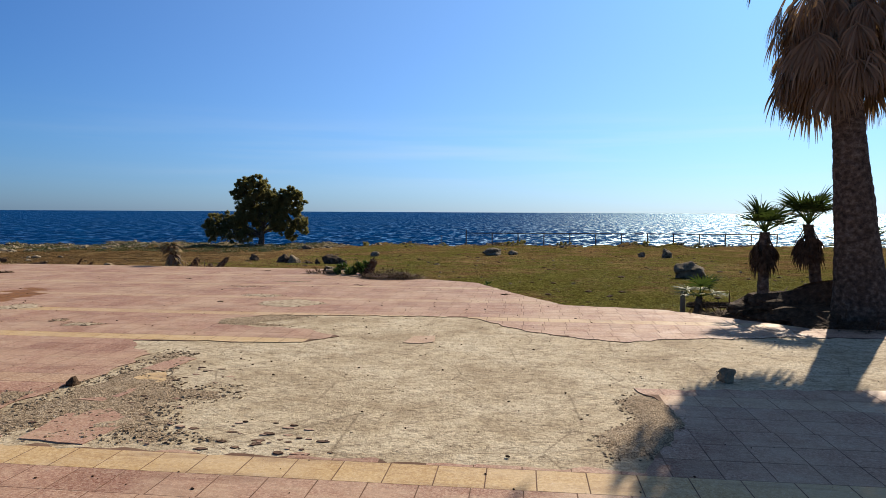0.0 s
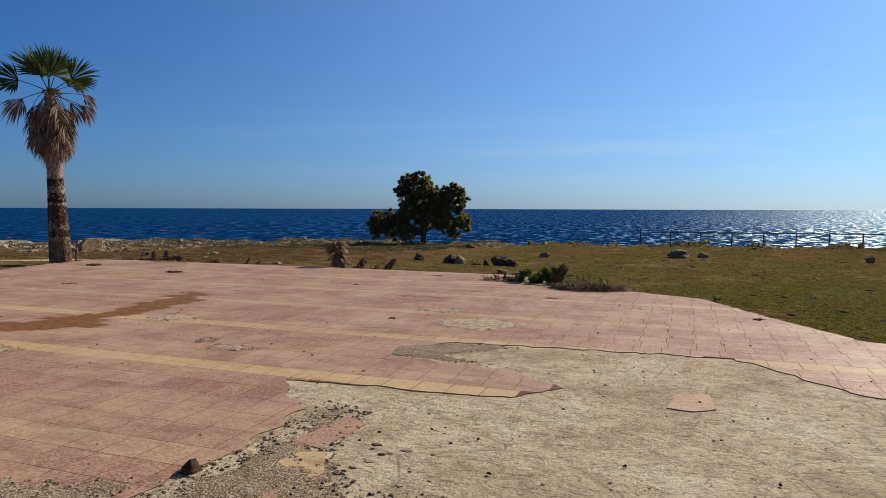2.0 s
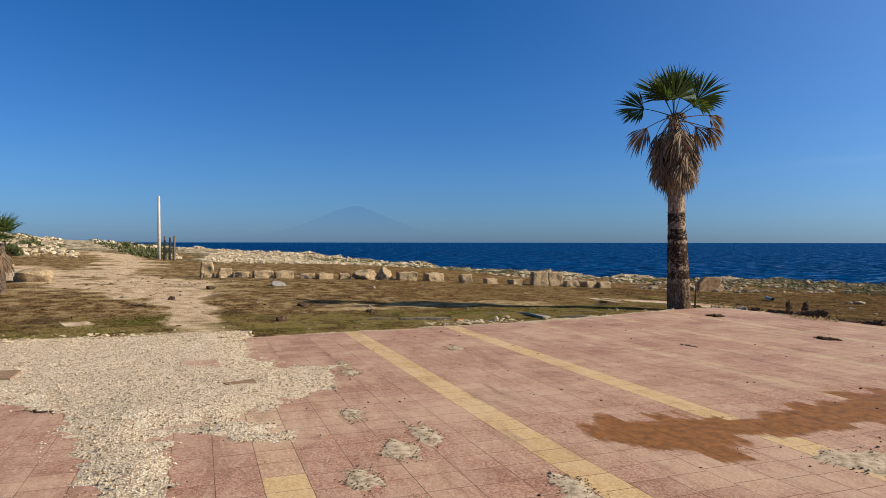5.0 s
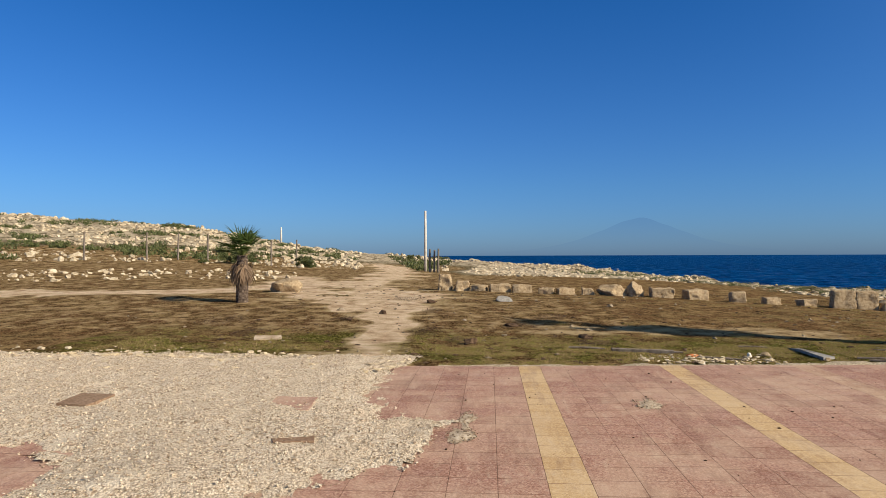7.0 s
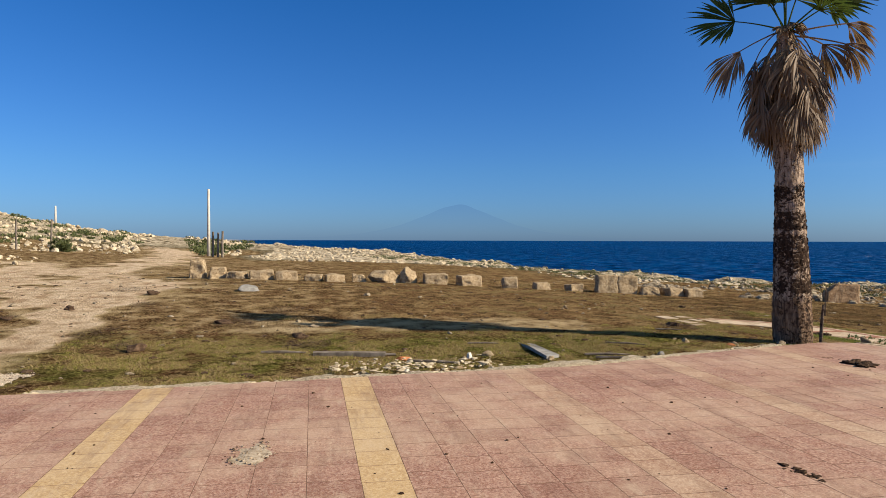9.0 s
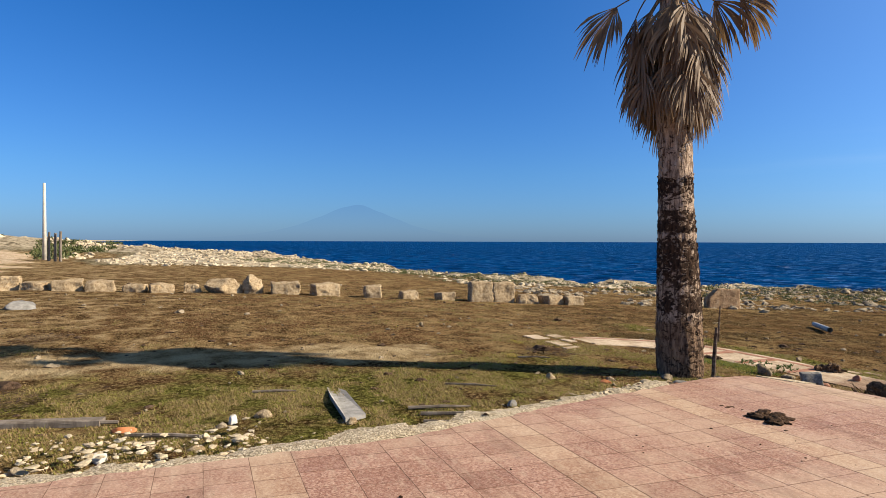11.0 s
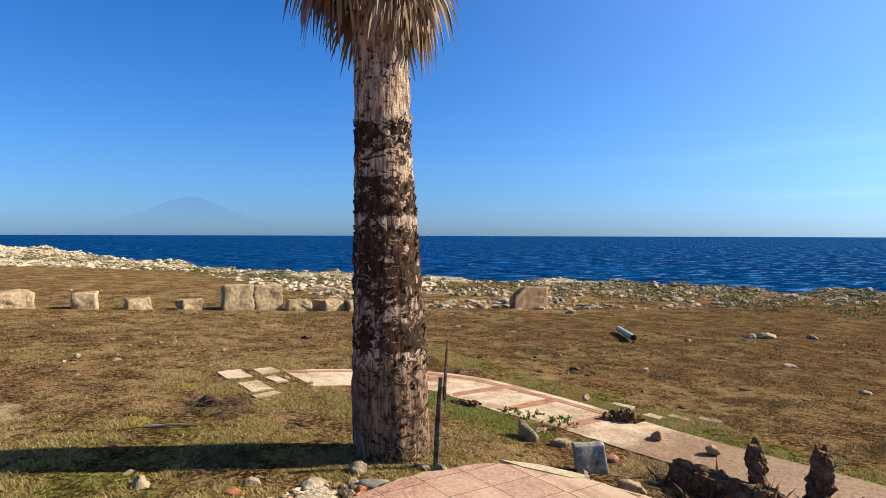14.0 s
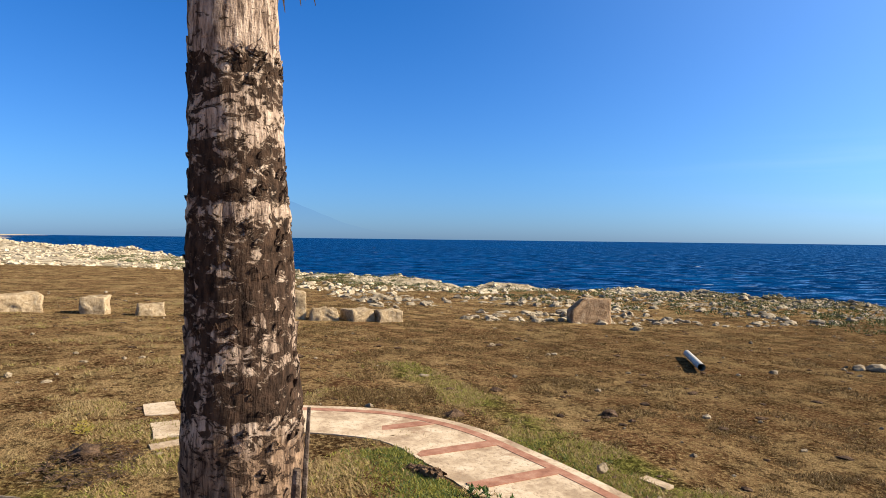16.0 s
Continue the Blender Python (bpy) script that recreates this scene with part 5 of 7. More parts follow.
thing("paving_slab", slab_mesh([(-12.15, 5.2), (-12.05, 5.25), (-12.12, 5.56), (-12.25, 5.53)], 0.07, 0.04), M_PATH, "narrow pale slab half sunk in gravel", "paving stone")

# ---- beside the west palm ----
bm = tube(bmesh.new(), [(-17.950, 16.600, -0.35), (-17.940, 16.620, 0.2), (-17.920, 16.630, 0.52)], [0.026, 0.024, 0.018], 7)
tube(bm, [(-17.925, 16.660, 0.35), (-17.920, 16.680, 0.78)], [0.014, 0.008], 5)
thing("wooden_stake", bm, M_BARK_DIM, "split grey wooden stake beside the palm", "stake")
bm = block_mesh((-17.42, 17.62, gz(-17.42, 17.62) - 0.02), (0.23, 0.085, 0.22), 5, 0.95, 0.012)
for v in bm.verts:
    v.co.x -= 0.25 * max(0, v.co.z - gz(-17.2, 17.72))
thing("cement_block", bm, simple("dark_speckled_cement", (0.08, 0.075, 0.068), (0.26, 0.245, 0.22), (0.46, 0.44, 0.4), scale=22, bump=0.6, depth=0.01), "broken grey cement block at the terrace corner", "block", smooth=True)
STONES = ((-18.15, 16.1, 0.22, 0.12, M_ROCK), (-17.85, 16.05, 0.3, 0.1, M_GREY), (-18.05, 15.75, 0.34, 0.09, M_ROCK), (-17.75, 16.5, 0.22, 0.2, M_ROCK), (-18.3, 15.4, 0.18, 0.1, M_ROCK), (-17.6, 16.75, 0.14, 0.12, M_ROCK), (-18.65, 14.78, 0.2, 0.13, M_BLOCK),
          (-18.2, 15.25, 0.2, 0.1, M_TERRACOTTA), (-17.85, 11.35, 0.24, 0.13, M_BLOCK), (-17.75, 11.05, 0.16, 0.15, M_PAINT), (-17.2, 10.4, 0.26, 0.1, M_ROCK), (-17.35, 12.05, 0.16, 0.1, M_BLOCK), (-17.65, 10.95, 0.18, 0.09, M_ROCK),
          (-18.25, 17.7, 0.3, 0.22, M_ROCK), (-18.0, 17.85, 0.26, 0.12, M_ROCK), (-18.35, 17.95, 0.2, 0.1, M_BLOCK), (-17.0, 17.55, 0.3, 0.16, M_BLOCK), (-17.55, 17.95, 0.2, 0.08, M_BRICK), (-17.75, 18.75, 0.22, 0.09, M_BRICK), (-17.25, 18.8, 0.18, 0.1, M_ROCK),
          (-18.35, 19.1, 0.2, 0.1, M_ROCK), (-19.05, 19.2, 0.16, 0.08, M_ROCK), (-17.95, 15.95, 0.16, 0.08, M_BLOCK), (-17.75, 15.85, 0.2, 0.09, M_ROCK), (-17.7, 16.2, 0.24, 0.13, M_ROCK), (-17.65, 15.55, 0.15, 0.07, M_PAINT), (-17.9, 15.5, 0.14, 0.07, M_BRICK), (-17.55, 15.3, 0.17, 0.08, M_BLOCK),
          (-17.65, 14.9, 0.14, 0.08, M_ROCK), (-17.5, 16.35, 0.16, 0.1, M_GREY), (-17.45, 14.3, 0.15, 0.09, M_ROCK), (-17.5, 13.7, 0.2, 0.1, M_GREY), (-17.3, 13.4, 0.16, 0.08, M_BLOCK), (-17.05, 10.75, 0.2, 0.1, M_BLOCK), (-17.0, 10.1, 0.22, 0.12, M_PAINT), (-17.3, 9.9, 0.18, 0.1, M_BLOCK), (-16.85, 9.6, 0.2, 0.1, M_ROCK))
for n, (x, y, w, h, m) in enumerate(STONES):
    what = {M_ROCK: "grey limestone", M_BLOCK: "yellow limestone", M_GREY: "flat grey", M_TERRACOTTA: "orange terracotta", M_PAINT: "chalky white", M_BRICK: "red brick"}[m]
    thing("stone", rock_mesh((x, y, max(gz(x, y), -0.2) - 0.02), (w * 0.62, w * 0.48, h * 0.7), 300 + n, 3, 0.22, n), m, what + " stone on rough grass beside the terrace", "stone", "stones beside the terrace", smooth=True)
heap = random.Random(66)
bits = []
for _ in range(190):
    t = heap.random()
    x, y = -17.72 - abs(heap.gauss(0, 0.12)) + 0.1 * t, 15.1 + 1.5 * t
    bits.append((x, y, max(gz(x, y), -0.16) + 0.012, 0.015 + 0.06 * heap.random() ** 2.2))
scatter("stone_rubble", bits[:130], M_ROCK, "broken stones heaped at the terrace rim", "rubble", shapes=MIDDLE, flat=0.5, seed=6)
scatter("stone_rubble", bits[130:], M_TERRACOTTA, "small brick and tile crumbs among stones", "rubble", shapes=MIDDLE, flat=0.5, seed=7)
thing("roof_tile_shard", rock_mesh((-17.75, 10.15, gz(-17.75, 10.15)), (0.22, 0.13, 0.05), 340, 3, 0.1, 1.2), M_TERRACOTTA, "broken orange roof tile in weeds", "tile shard", smooth=True)
# a bent cement plank with fibres, half in the weeds
bm = slab_mesh([(-17.35, 12.0), (-17.42, 12.2), (-18.6, 12.25), (-19.0, 12.19), (-18.9, 12.1), (-18.2, 12.02)], -0.05, 0.04, 3.0, 0.02)
for v in bm.verts:
    v.co.z += 0.05 * math.sin((v.co.x + 18.5) * 2.2)
thing("cement_plank", bm, simple("pale_fibre_cement", (0.2, 0.187, 0.167), (0.34, 0.32, 0.287), (0.46, 0.435, 0.39), scale=7, bump=0.6, depth=0.01), "bent grey fibre-cement strip in the weeds", "plank")


def stick(a, b, r, label="dry grey branch on the ground", mat=None):
    pa, pb = Vector((*a, gz(*a) + r)), Vector((*b, gz(*b) + r))
    mid = pa.lerp(pb, 0.5) + Vector((0.02, 0.03, 0.01))
    thing("branch", tube(bmesh.new(), [pa, mid, pb], [r, r * 0.9, r * 0.5], 6), mat or M_WOOD, label, "branch", "dry branches")


for a, b, r in (((-17.5, 12.75), (-17.2, 13.4), 0.02), ((-17.75, 12.7), (-17.6, 13.3), 0.018), ((-17.25, 12.7), (-16.95, 13.2), 0.016), ((-18.9, 11.3), (-18.8, 11.75), 0.015), ((-17.6, 10.2), (-17.3, 10.9), 0.02), ((-18.6, 13.4), (-18.3, 13.9), 0.014),
                ((-18.2, 9.2), (-18.0, 10.1), 0.03), ((-20.0, 15.0), (-19.8, 15.4), 0.012), ((-18.5, 8.3), (-18.4, 8.9), 0.022)):
    stick(a, b, r)
thing("plank", slab_mesh([(-18.35, 9.0), (-18.2, 9.0), (-18.0, 9.95), (-18.15, 9.98)], gz(-18.2, 9.5) + 0.05, 0.05), M_WOOD, "dark weathered plank lying in the grass", "plank")


# ---- rotten palm logs along the north rim ----
def log(a, b, r0, r1, seed, label):
    """A rotten palm log: ragged, knobbly, with torn leaf bases."""
    a, b = Vector(a), Vector(b)
    bm = bmesh.new()
    d = (b - a).normalized()
    s = d.cross(Vector((0, 0, 1))).normalized() if abs(d.z) < 0.9 else Vector((1, 0, 0))
    u = s.cross(d)
    rows = []
    n, m = 34, 28
    for i in range(n + 1):
        f = i / n
        row = []
        for k in range(m):
            t = 6.283 * k / m
            c, q = math.cos(t), math.sin(t)
            r = (r0 + (r1 - r0) * f) * (1 + 0.5 * noise.noise((f * 6 + seed, 2 * c, 2 * q)) + 0.3 * noise.noise((f * 16, 5 * c, 5 * q + seed)) + 0.26 * noise.noise((f * 34, 9 * c + seed, 9 * q)))
            r *= 1 - 0.35 * max(0, abs(f - 0.5) - 0.42) / 0.08
            row.append(bm.verts.new(a.lerp(b, f) + (s * c + u * q) * r + d * 0.25 * r * noise.noise((4 * c, 4 * q, seed + (f > 0.5))) * (f < 0.06 or f > 0.94)))
        rows.append(row)
    for p, q in zip(rows, rows[1:]):
        for k in range(m):
            bm.faces.new((p[k], p[(k + 1) % m], q[(k + 1) % m], q[k]))
    bm.faces.new(rows[0][::-1])
    bm.faces.new(rows[-1])
    # torn leaf bases and loose fibres
    rng = random.Random(seed)
    for h in range(110):
        f, t = rng.random(), rng.uniform(0, 6.283)
        r = r0 + (r1 - r0) * f
        out = s * math.cos(t) + u * math.sin(t)
        c = a.lerp(b, f) + out * r * 0.85
        stout = h < 22
        ln = rng.uniform(0.03, 0.09) if stout else rng.uniform(0.03, 0.09)
        way = (d * rng.choice((1, 1, -0.4)) + out * rng.uniform(0.02, 0.26) + Vector((0, 0, rng.uniform(-0.25, 0.1)))).normalized()
        side = way.cross(out).normalized() * (rng.uniform(0.012, 0.026) if stout else rng.uniform(0.002, 0.005))
        thick = out * (0.01 if stout else 0.002)
        v = [bm.verts.new(c - side), bm.verts.new(c + side), bm.verts.new(c + thick), bm.verts.new(c + way * ln + side * 0.3), bm.verts.new(c + way * ln - side * 0.4)]
        bm.faces.new((v[0], v[1], v[3], v[4]))
        bm.faces.new((v[1], v[2], v[3]))
        bm.faces.new((v[2], v[0], v[4]))
        bm.faces.new((v[2], v[4], v[3]))
    return thing("palm_log", bm, M_LOG, label, "log", "rotten palm logs")


log((-17.0, 18.0, -0.12), (-16.0, 17.85, -0.1), 0.082, 0.102, 1, "rotten brown palm log on the terrace rim")
log((-16.35, 18.0, -0.2), (-16.42, 18.02, 0.2), 0.068, 0.048, 2, "upright torn palm stump, dark and fibrous")
log((-16.1, 18.15, -0.2), (-16.08, 18.2, 0.22), 0.082, 0.054, 3, "short dark palm stump standing upright")
log((-16.05, 17.85, -0.1), (-15.5, 18.2, 0.05), 0.095, 0.068, 4, "broken palm log with ragged ends")
log((-16.2, 17.7, -0.18), (-16.15, 17.72, 0.06), 0.061, 0.054, 5, "small grey palm stump against the terrace")
log((-15.4, 18.0, -0.15), (-14.2, 17.85, -0.15), 0.095, 0.082, 6, "long rotten palm log half buried")
log((-14.9, 18.15, -0.16), (-14.4, 18.5, -0.08), 0.068, 0.061, 7, "short rotten palm log in dry litter")
log((-18.42, 18.8, -0.24), (-18.2, 19.02, -0.2), 0.075, 0.085, 8, "clump of dark rotten palm fibre on the path")
log((-19.65, 17.85, -0.22), (-19.35, 18.0, -0.2), 0.048, 0.061, 9, "clump of dark palm litter beside the path")


def litter(name, cx, cy, rx, ry, count, mat, label, seed, lo=0.06, hi=0.25, lift=0.0, base=None, category="plant litter", stiff=1.0):
    """A loose heap of blades, splinters and dead leaves."""
    rng = random.Random(seed)
    vs, fs = [], []
    for _ in range(count):
        a, q = rng.uniform(0, 6.283), math.sqrt(rng.random())
        x, y = cx + rx * q * math.cos(a), cy + ry * q * math.sin(a)
        z = (gz(x, y) if base is None else base) + rng.uniform(0, 1) * lift * (1 - q)
        d = Vector((rng.gauss(0, 1), rng.gauss(0, 1), rng.gauss(0.15, 0.45) * stiff)).normalized()
        s = d.cross(Vector((0, 0, 1))).normalized()
        ln, w = rng.uniform(lo, hi), rng.uniform(0.006, 0.02) * (0.35 + 0.65 * stiff)
        p = Vector((x, y, z + 0.008))
        m = p + d * ln * 0.5 + Vector((0, 0, 0.03 * ln))
        e = p + d * ln
        e.z = max(e.z, z - 0.01)
        n = len(vs)
        vs += [p - s * w * 0.5, p + s * w * 0.5, m + s * w, m - s * w, e]
        fs += [(n, n + 1, n + 2, n + 3), (n + 3, n + 2, n + 4)]
    return stuff(name, [tuple(v) for v in vs], fs, mat, label, category)


litter("dry_litter", -15.6, 17.95, 1.6, 0.4, 700, M_FIBRE, "dark dry palm litter along the terrace rim", 4, lift=0.12)
litter("dry_litter", -14.9, 17.1, 0.6, 0.22, 260, M_STRAW, "thin dry litter drifted onto the tiles", 5, 0.02, 0.1, 0.0, 0.004)


litter("root_litter", -20.4, 15.75, 0.55, 0.32, 420, M_FIBRE, "dark dug-up roots and rotten fibre in grass", 41, 0.02, 0.13, 0.05, stiff=0.25)
litter("root_litter", -18.9, 15.35, 0.35, 0.25, 200, M_FIBRE, "dark dug-up roots near the palm", 42, 0.02, 0.1, 0.03, stiff=0.25)
for n, (x, y, r) in enumerate(((-22.4, 3.4, 0.3), (-20.6, 5.6, 0.35), (-19.6, 6.3, 0.25), (-27.2, 4.4, 0.5), (-24.2, 5.4, 0.3), (-21.6, 7.6, 0.35), (-19.2, 8.9, 0.35), (-23.2, 8.4, 0.4), (-20.2, 2.0, 0.4), (-22.0, 0.6, 0.5), (-24.5, 1.6, 0.35))):
    litter("root_litter", x, y, r * 1.5, r, int(260 * r / 0.3), M_FIBRE, "dark mat of dead roots on sandy ground", 43 + n, 0.02, 0.12, 0.035, stiff=0.2)
M_YELLOW_LEAF = leaf_material("yellow_flower", (0.25, 0.2, 0.03), (0.38, 0.3, 0.04), (0.48, 0.38, 0.07), (0.4, 0.33, 0.05), 0.2, 0.08)
for x, y in ((-21.4, 15.65), (-20.22, 15.0)):
    litter("yellow_flowers", x, y, 0.2, 0.09, 120, M_YELLOW_LEAF, "small patch of yellow flowers in grass", int(-x * 10), 0.012, 0.03, 0.01, category="flowers", stiff=0.3)

# ---- droppings ----
def dung(x, y, size, seed, lumps=7):
    rng = random.Random(seed)
    root = base_at("dung_pile", (x, y, 0), "dark dried dung on the tiles", "dung", "dung on the terrace")
    for i in range(lumps * 2):
        r = size * rng.uniform(0.14, 0.34)
        a, q = rng.uniform(0, 6.283), size * 0.62 * math.sqrt(rng.random())
        part("lump", rock_mesh((x + q * math.cos(a) * 1.3, y + q * math.sin(a) * 0.8, -0.005), (r * 2.0, r * 1.6, r * 0.5), seed * 13 + i, 3, 0.9, a), M_DUNG, root, smooth=True)


for x, y, s, n in ((-16.05, 15.52, 0.24, 12), (-16.5, 15.48, 0.1, 3), (-16.35, 15.52, 0.05, 2), (-12.7, 14.75, 0.22, 6), (-12.97, 12.1, 0.1, 4), (-12.8, 12.15, 0.09, 4), (-6.6, 16.35, 0.14, 5), (-3.4, 13.5, 0.13, 5), (-7.5, 14.15, 0.1, 3), (-5.1, 10.68, 0.09, 4), (-0.3, 12.4, 0.13, 5), (-17.0, 13.2, 0.06, 2)):
    dung(x, y, s, int(100 - x * 7), n)
for x, y, w, h in ((-3.97, 5.38, 0.11, 0.09), (1.9, 6.3, 0.16, 0.13)):
    thing("rock", rock_mesh((x, y, -0.01), (w, w * 0.85, h), int(x * 9) + 60, 3, 0.3, x), M_ROCK if x > 0 else M_FIBRE, "fist-sized grey-brown rock lying on the broken floor", "rock", smooth=True)

# ---- broken floor: rubble, remnants, chips ----
M_RUBBLE = gravel_material("tile_rubble", (0.14, 0.092, 0.055), (0.42, 0.31, 0.2), (0.6, 0.48, 0.34), 55)
rng = random.Random(77)


def in_poly(poly, count, lo, hi, z=0.0, power=2.0, seed=1):
    r = random.Random(seed)
    x0, x1 = min(p[0] for p in poly), max(p[0] for p in poly)
    y0, y1 = min(p[1] for p in poly), max(p[1] for p in poly)
    out = []
    while len(out) < count:
        x, y = r.uniform(x0, x1), r.uniform(y0, y1)
        if inside(x, y, poly):
            out.append((x, y, z, lo + (hi - lo) * r.random() ** power))
    return out


STRIP = [(-3.95, 6.95), (-3.5, 6.8), (-3.3, 5.85), (-2.9, 5.5), (-2.44, 5.6), (-2.29, 5.18), (-2.68, 4.9), (-2.4, 4.4), (-2.0, 4.2), (-2.4, 4.05), (-3.6, 4.05), (-4.15, 4.0), (-4.05, 5.0), (-3.95, 5.9)]
TAIL = [(-5.3, 4.35), (-4.12, 4.3), (-4.05, 5.2), (-4.4, 5.1), (-4.9, 4.95), (-5.4, 4.75)]
gravel_sheet("rubble_bed", TAIL, M_RUBBLE, "grit washed out over the red tiles", 0.016, 0.05, 12.0, -0.003, 0.3)
gravel_sheet("rubble_bed", STRIP, M_RUBBLE, "crumbled mortar and grit along the broken tiles", 0.016, 0.05, 11.0, -0.014, 0.35)
EAST_GRIT = [(0.95, 5.85), (1.25, 5.6), (1.3, 5.0), (1.0, 4.3), (0.55, 4.1), (0.45, 4.6), (0.8, 5.0), (0.75, 5.5)]
gravel_sheet("rubble_bed", EAST_GRIT, M_RUBBLE, "dark grit where tiles broke away", 0.02, 0.05, 13.0, -0.013, 0.15)
NORTH_GRIT = [(-4.3, 8.6), (-4.3, 9.0), (-3.8, 9.45), (-2.9, 9.5), (-3.2, 9.15), (-3.6, 8.8), (-2.9, 8.55), (-3.6, 8.5)]
gravel_sheet("rubble_bed", NORTH_GRIT, M_RUBBLE, "grit at the rim of the bare mortar patch", 0.02, 0.05, 15.0, -0.013, 0.12)
spots = in_poly(STRIP, 2600, 0.008, 0.04, -0.004, 3, 1) + in_poly(TAIL, 500, 0.008, 0.035, 0.004, 3, 5) + in_poly(EAST_GRIT, 500, 0.01, 0.035, -0.006, 2, 2) + in_poly(NORTH_GRIT, 260, 0.01, 0.04, -0.006, 2, 3) + in_poly(HOLE, 800, 0.006, 0.03, -0.006, 3.5, 4)
scatter("mortar_rubble", spots, M_RUBBLE, "loose chips of mortar and tile on the bare floor", "rubble", flat=0.4)
# shards of tile
M_SHARD = simple("dark_tile_shard", (0.06, 0.035, 0.024), (0.14, 0.085, 0.06), (0.26, 0.17, 0.12), scale=14, bump=0.6, depth=0.006)
for n in range(120):
    x, y = (rng.uniform(-3.6, -1.2), rng.uniform(4.0, 4.6)) if n < 80 else (rng.uniform(-3.5, -2.6), rng.uniform(4.6, 6.4))
    s = 0.014 + 0.05 * rng.random() ** 2
    ring = [(x + s * rng.uniform(0.6, 1.1) * math.cos(a), y + s * 0.5 * rng.uniform(0.6, 1.1) * math.sin(a)) for a in (0, 1.1, 2.3, 3.5, 4.9)]
    bm = slab_mesh(ring, -0.008 + rng.uniform(0, 0.012), 0.012)
    thing("tile_shard", bm, M_SHARD if n % 3 else M_TILE_RED, "broken tile shard on grit", "tile shard", "tile shards")
for ring, m, lab in (([(-3.62, 5.48), (-3.3, 5.4), (-3.22, 5.62), (-3.4, 5.92), (-3.6, 5.85)], M_TILE_YELLOW, "ochre tile remnant in the grit"), ([(-3.7, 6.0), (-3.45, 5.97), (-3.4, 6.5), (-3.6, 6.6)], M_TILE_RED, "red tile remnant in the grit"),
                     ([(-3.65, 4.95), (-3.35, 4.92), (-3.3, 5.35), (-3.6, 5.4)], M_TILE_RED, "red tile remnant in the grit"), ([(-1.4, 7.66), (-1.33, 8.08), (-1.07, 8.15), (-1.05, 7.75), (-1.2, 7.62)], M_TILE_PALE, "single pale tile remaining on bare mortar"),
                     ([(-13.75, 4.72), (-13.7, 5.16), (-13.15, 5.22), (-13.1, 4.86), (-13.4, 4.75)], M_TILE_RED, "red tile showing through the gravel"),
                     ([(-3.4, 4.05), (-2.9, 4.0), (-2.85, 4.5), (-3.2, 4.75), (-3.45, 4.6)], M_TILE_RED, "red tile remnant in the grit")):
    thing("tile_remnant", slab_mesh(ragged(ring, 0.02, 0.08, 3), 0.066 if ring[0][0] < -10 else 0.0, 0.08), m, lab, "floor tile", "tile remnants")
# worn-through spots in the tiled floor
M_SCUFF = simple("exposed_mortar", (0.16, 0.115, 0.075), (0.48, 0.385, 0.275), (0.64, 0.56, 0.44), scale=14, bump=0.7, depth=0.01)
for n, (x, y, rx, ry) in enumerate(((-8.05, 9.6, 0.36, 0.34), (-8.25, 7.3, 0.3, 0.2), (-6.0, 8.25, 0.35, 0.16), (-4.75, 11.6, 0.5, 0.22), (-3.85, 10.65, 0.6, 0.42), (-5.0, 13.95, 0.45, 0.12), (-6.46, 8.52, 0.14, 0.14), (-7.86, 5.55, 0.2, 0.16), (-8.2, 6.28, 0.28, 0.14), (-13.1, 6.75, 0.4, 0.1), (-9.8, 6.75, 0.45, 0.14), (-9.4, 6.45, 0.3, 0.16), (-8.95, 6.05, 0.28, 0.16), (-10.6, 6.3, 0.35, 0.12), (-8.3, 5.5, 0.5, 0.3), (-6.9, 4.9, 0.6, 0.3),
                                          (-5.6, 4.6, 0.6, 0.25), (-15.7, 17.1, 0.3, 0.12), (-12.6, 6.7, 0.3, 0.12), (-5.6, 12.9, 0.5, 0.07), (-13.9, 8.6, 0.3, 0.16), (-7.4, 5.9, 0.3, 0.2))):
    ring = [(x + 1.25 * rx * (0.75 + 0.5 * noise.noise((n, math.cos(a) * 1.5, math.sin(a) * 1.5))) * math.cos(a), y + 1.3 * ry * (0.75 + 0.5 * noise.noise((math.cos(a) * 1.5, n, math.sin(a) * 1.5))) * math.sin(a)) for a in (6.283 * k / 22 for k in range(22))]
    gravel_sheet("worn_spot", ring, M_SCUFF, "patch where tile has crumbled to mortar", 0.013, 0.03, 20.0 + n, -0.002, 0.13)
    lip = random.Random(900 + n)
    scatter("grit", [(px + lip.gauss(0, 0.018), py + lip.gauss(0, 0.018), 0.003, 0.004 + 0.01 * lip.random() ** 2) for px, py in ring for _ in range(2)], M_DUNG, "dark crumbs round a worn spot", "grit", flat=0.4, seed=n)
    scatter("grit", in_poly(ring, 150, 0.005, 0.024, 0.008, 2, n), M_RUBBLE, "loose grit on the floor tiles", "grit", flat=0.5, seed=n)
chips = [(rng.uniform(-16, 3), rng.uniform(3.4, 16.8), 0.002, 0.006 + 0.026 * rng.random() ** 4) for _ in range(1400)]
scatter("floor_litter", [c for c in chips if inside(c[0], c[1], PLAZA)], M_DUNG, "small dark crumbs scattered over the terrace", "litter", flat=0.5)
rest_on = [v.co for v in GRAVEL_BED.data.vertices if v.co.y > -2.5]


def on_gravel(count, lo, hi, power, seed):
    """Pebbles bedded in the gravel."""
    r = random.Random(seed)
    out = []
    for _ in range(count):
        p = r.choice(rest_on)
        out.append((p.x + r.uniform(-0.05, 0.05), p.y + r.uniform(-0.05, 0.05), p.z + 0.002, lo + (hi - lo) * r.random() ** power))
    return out


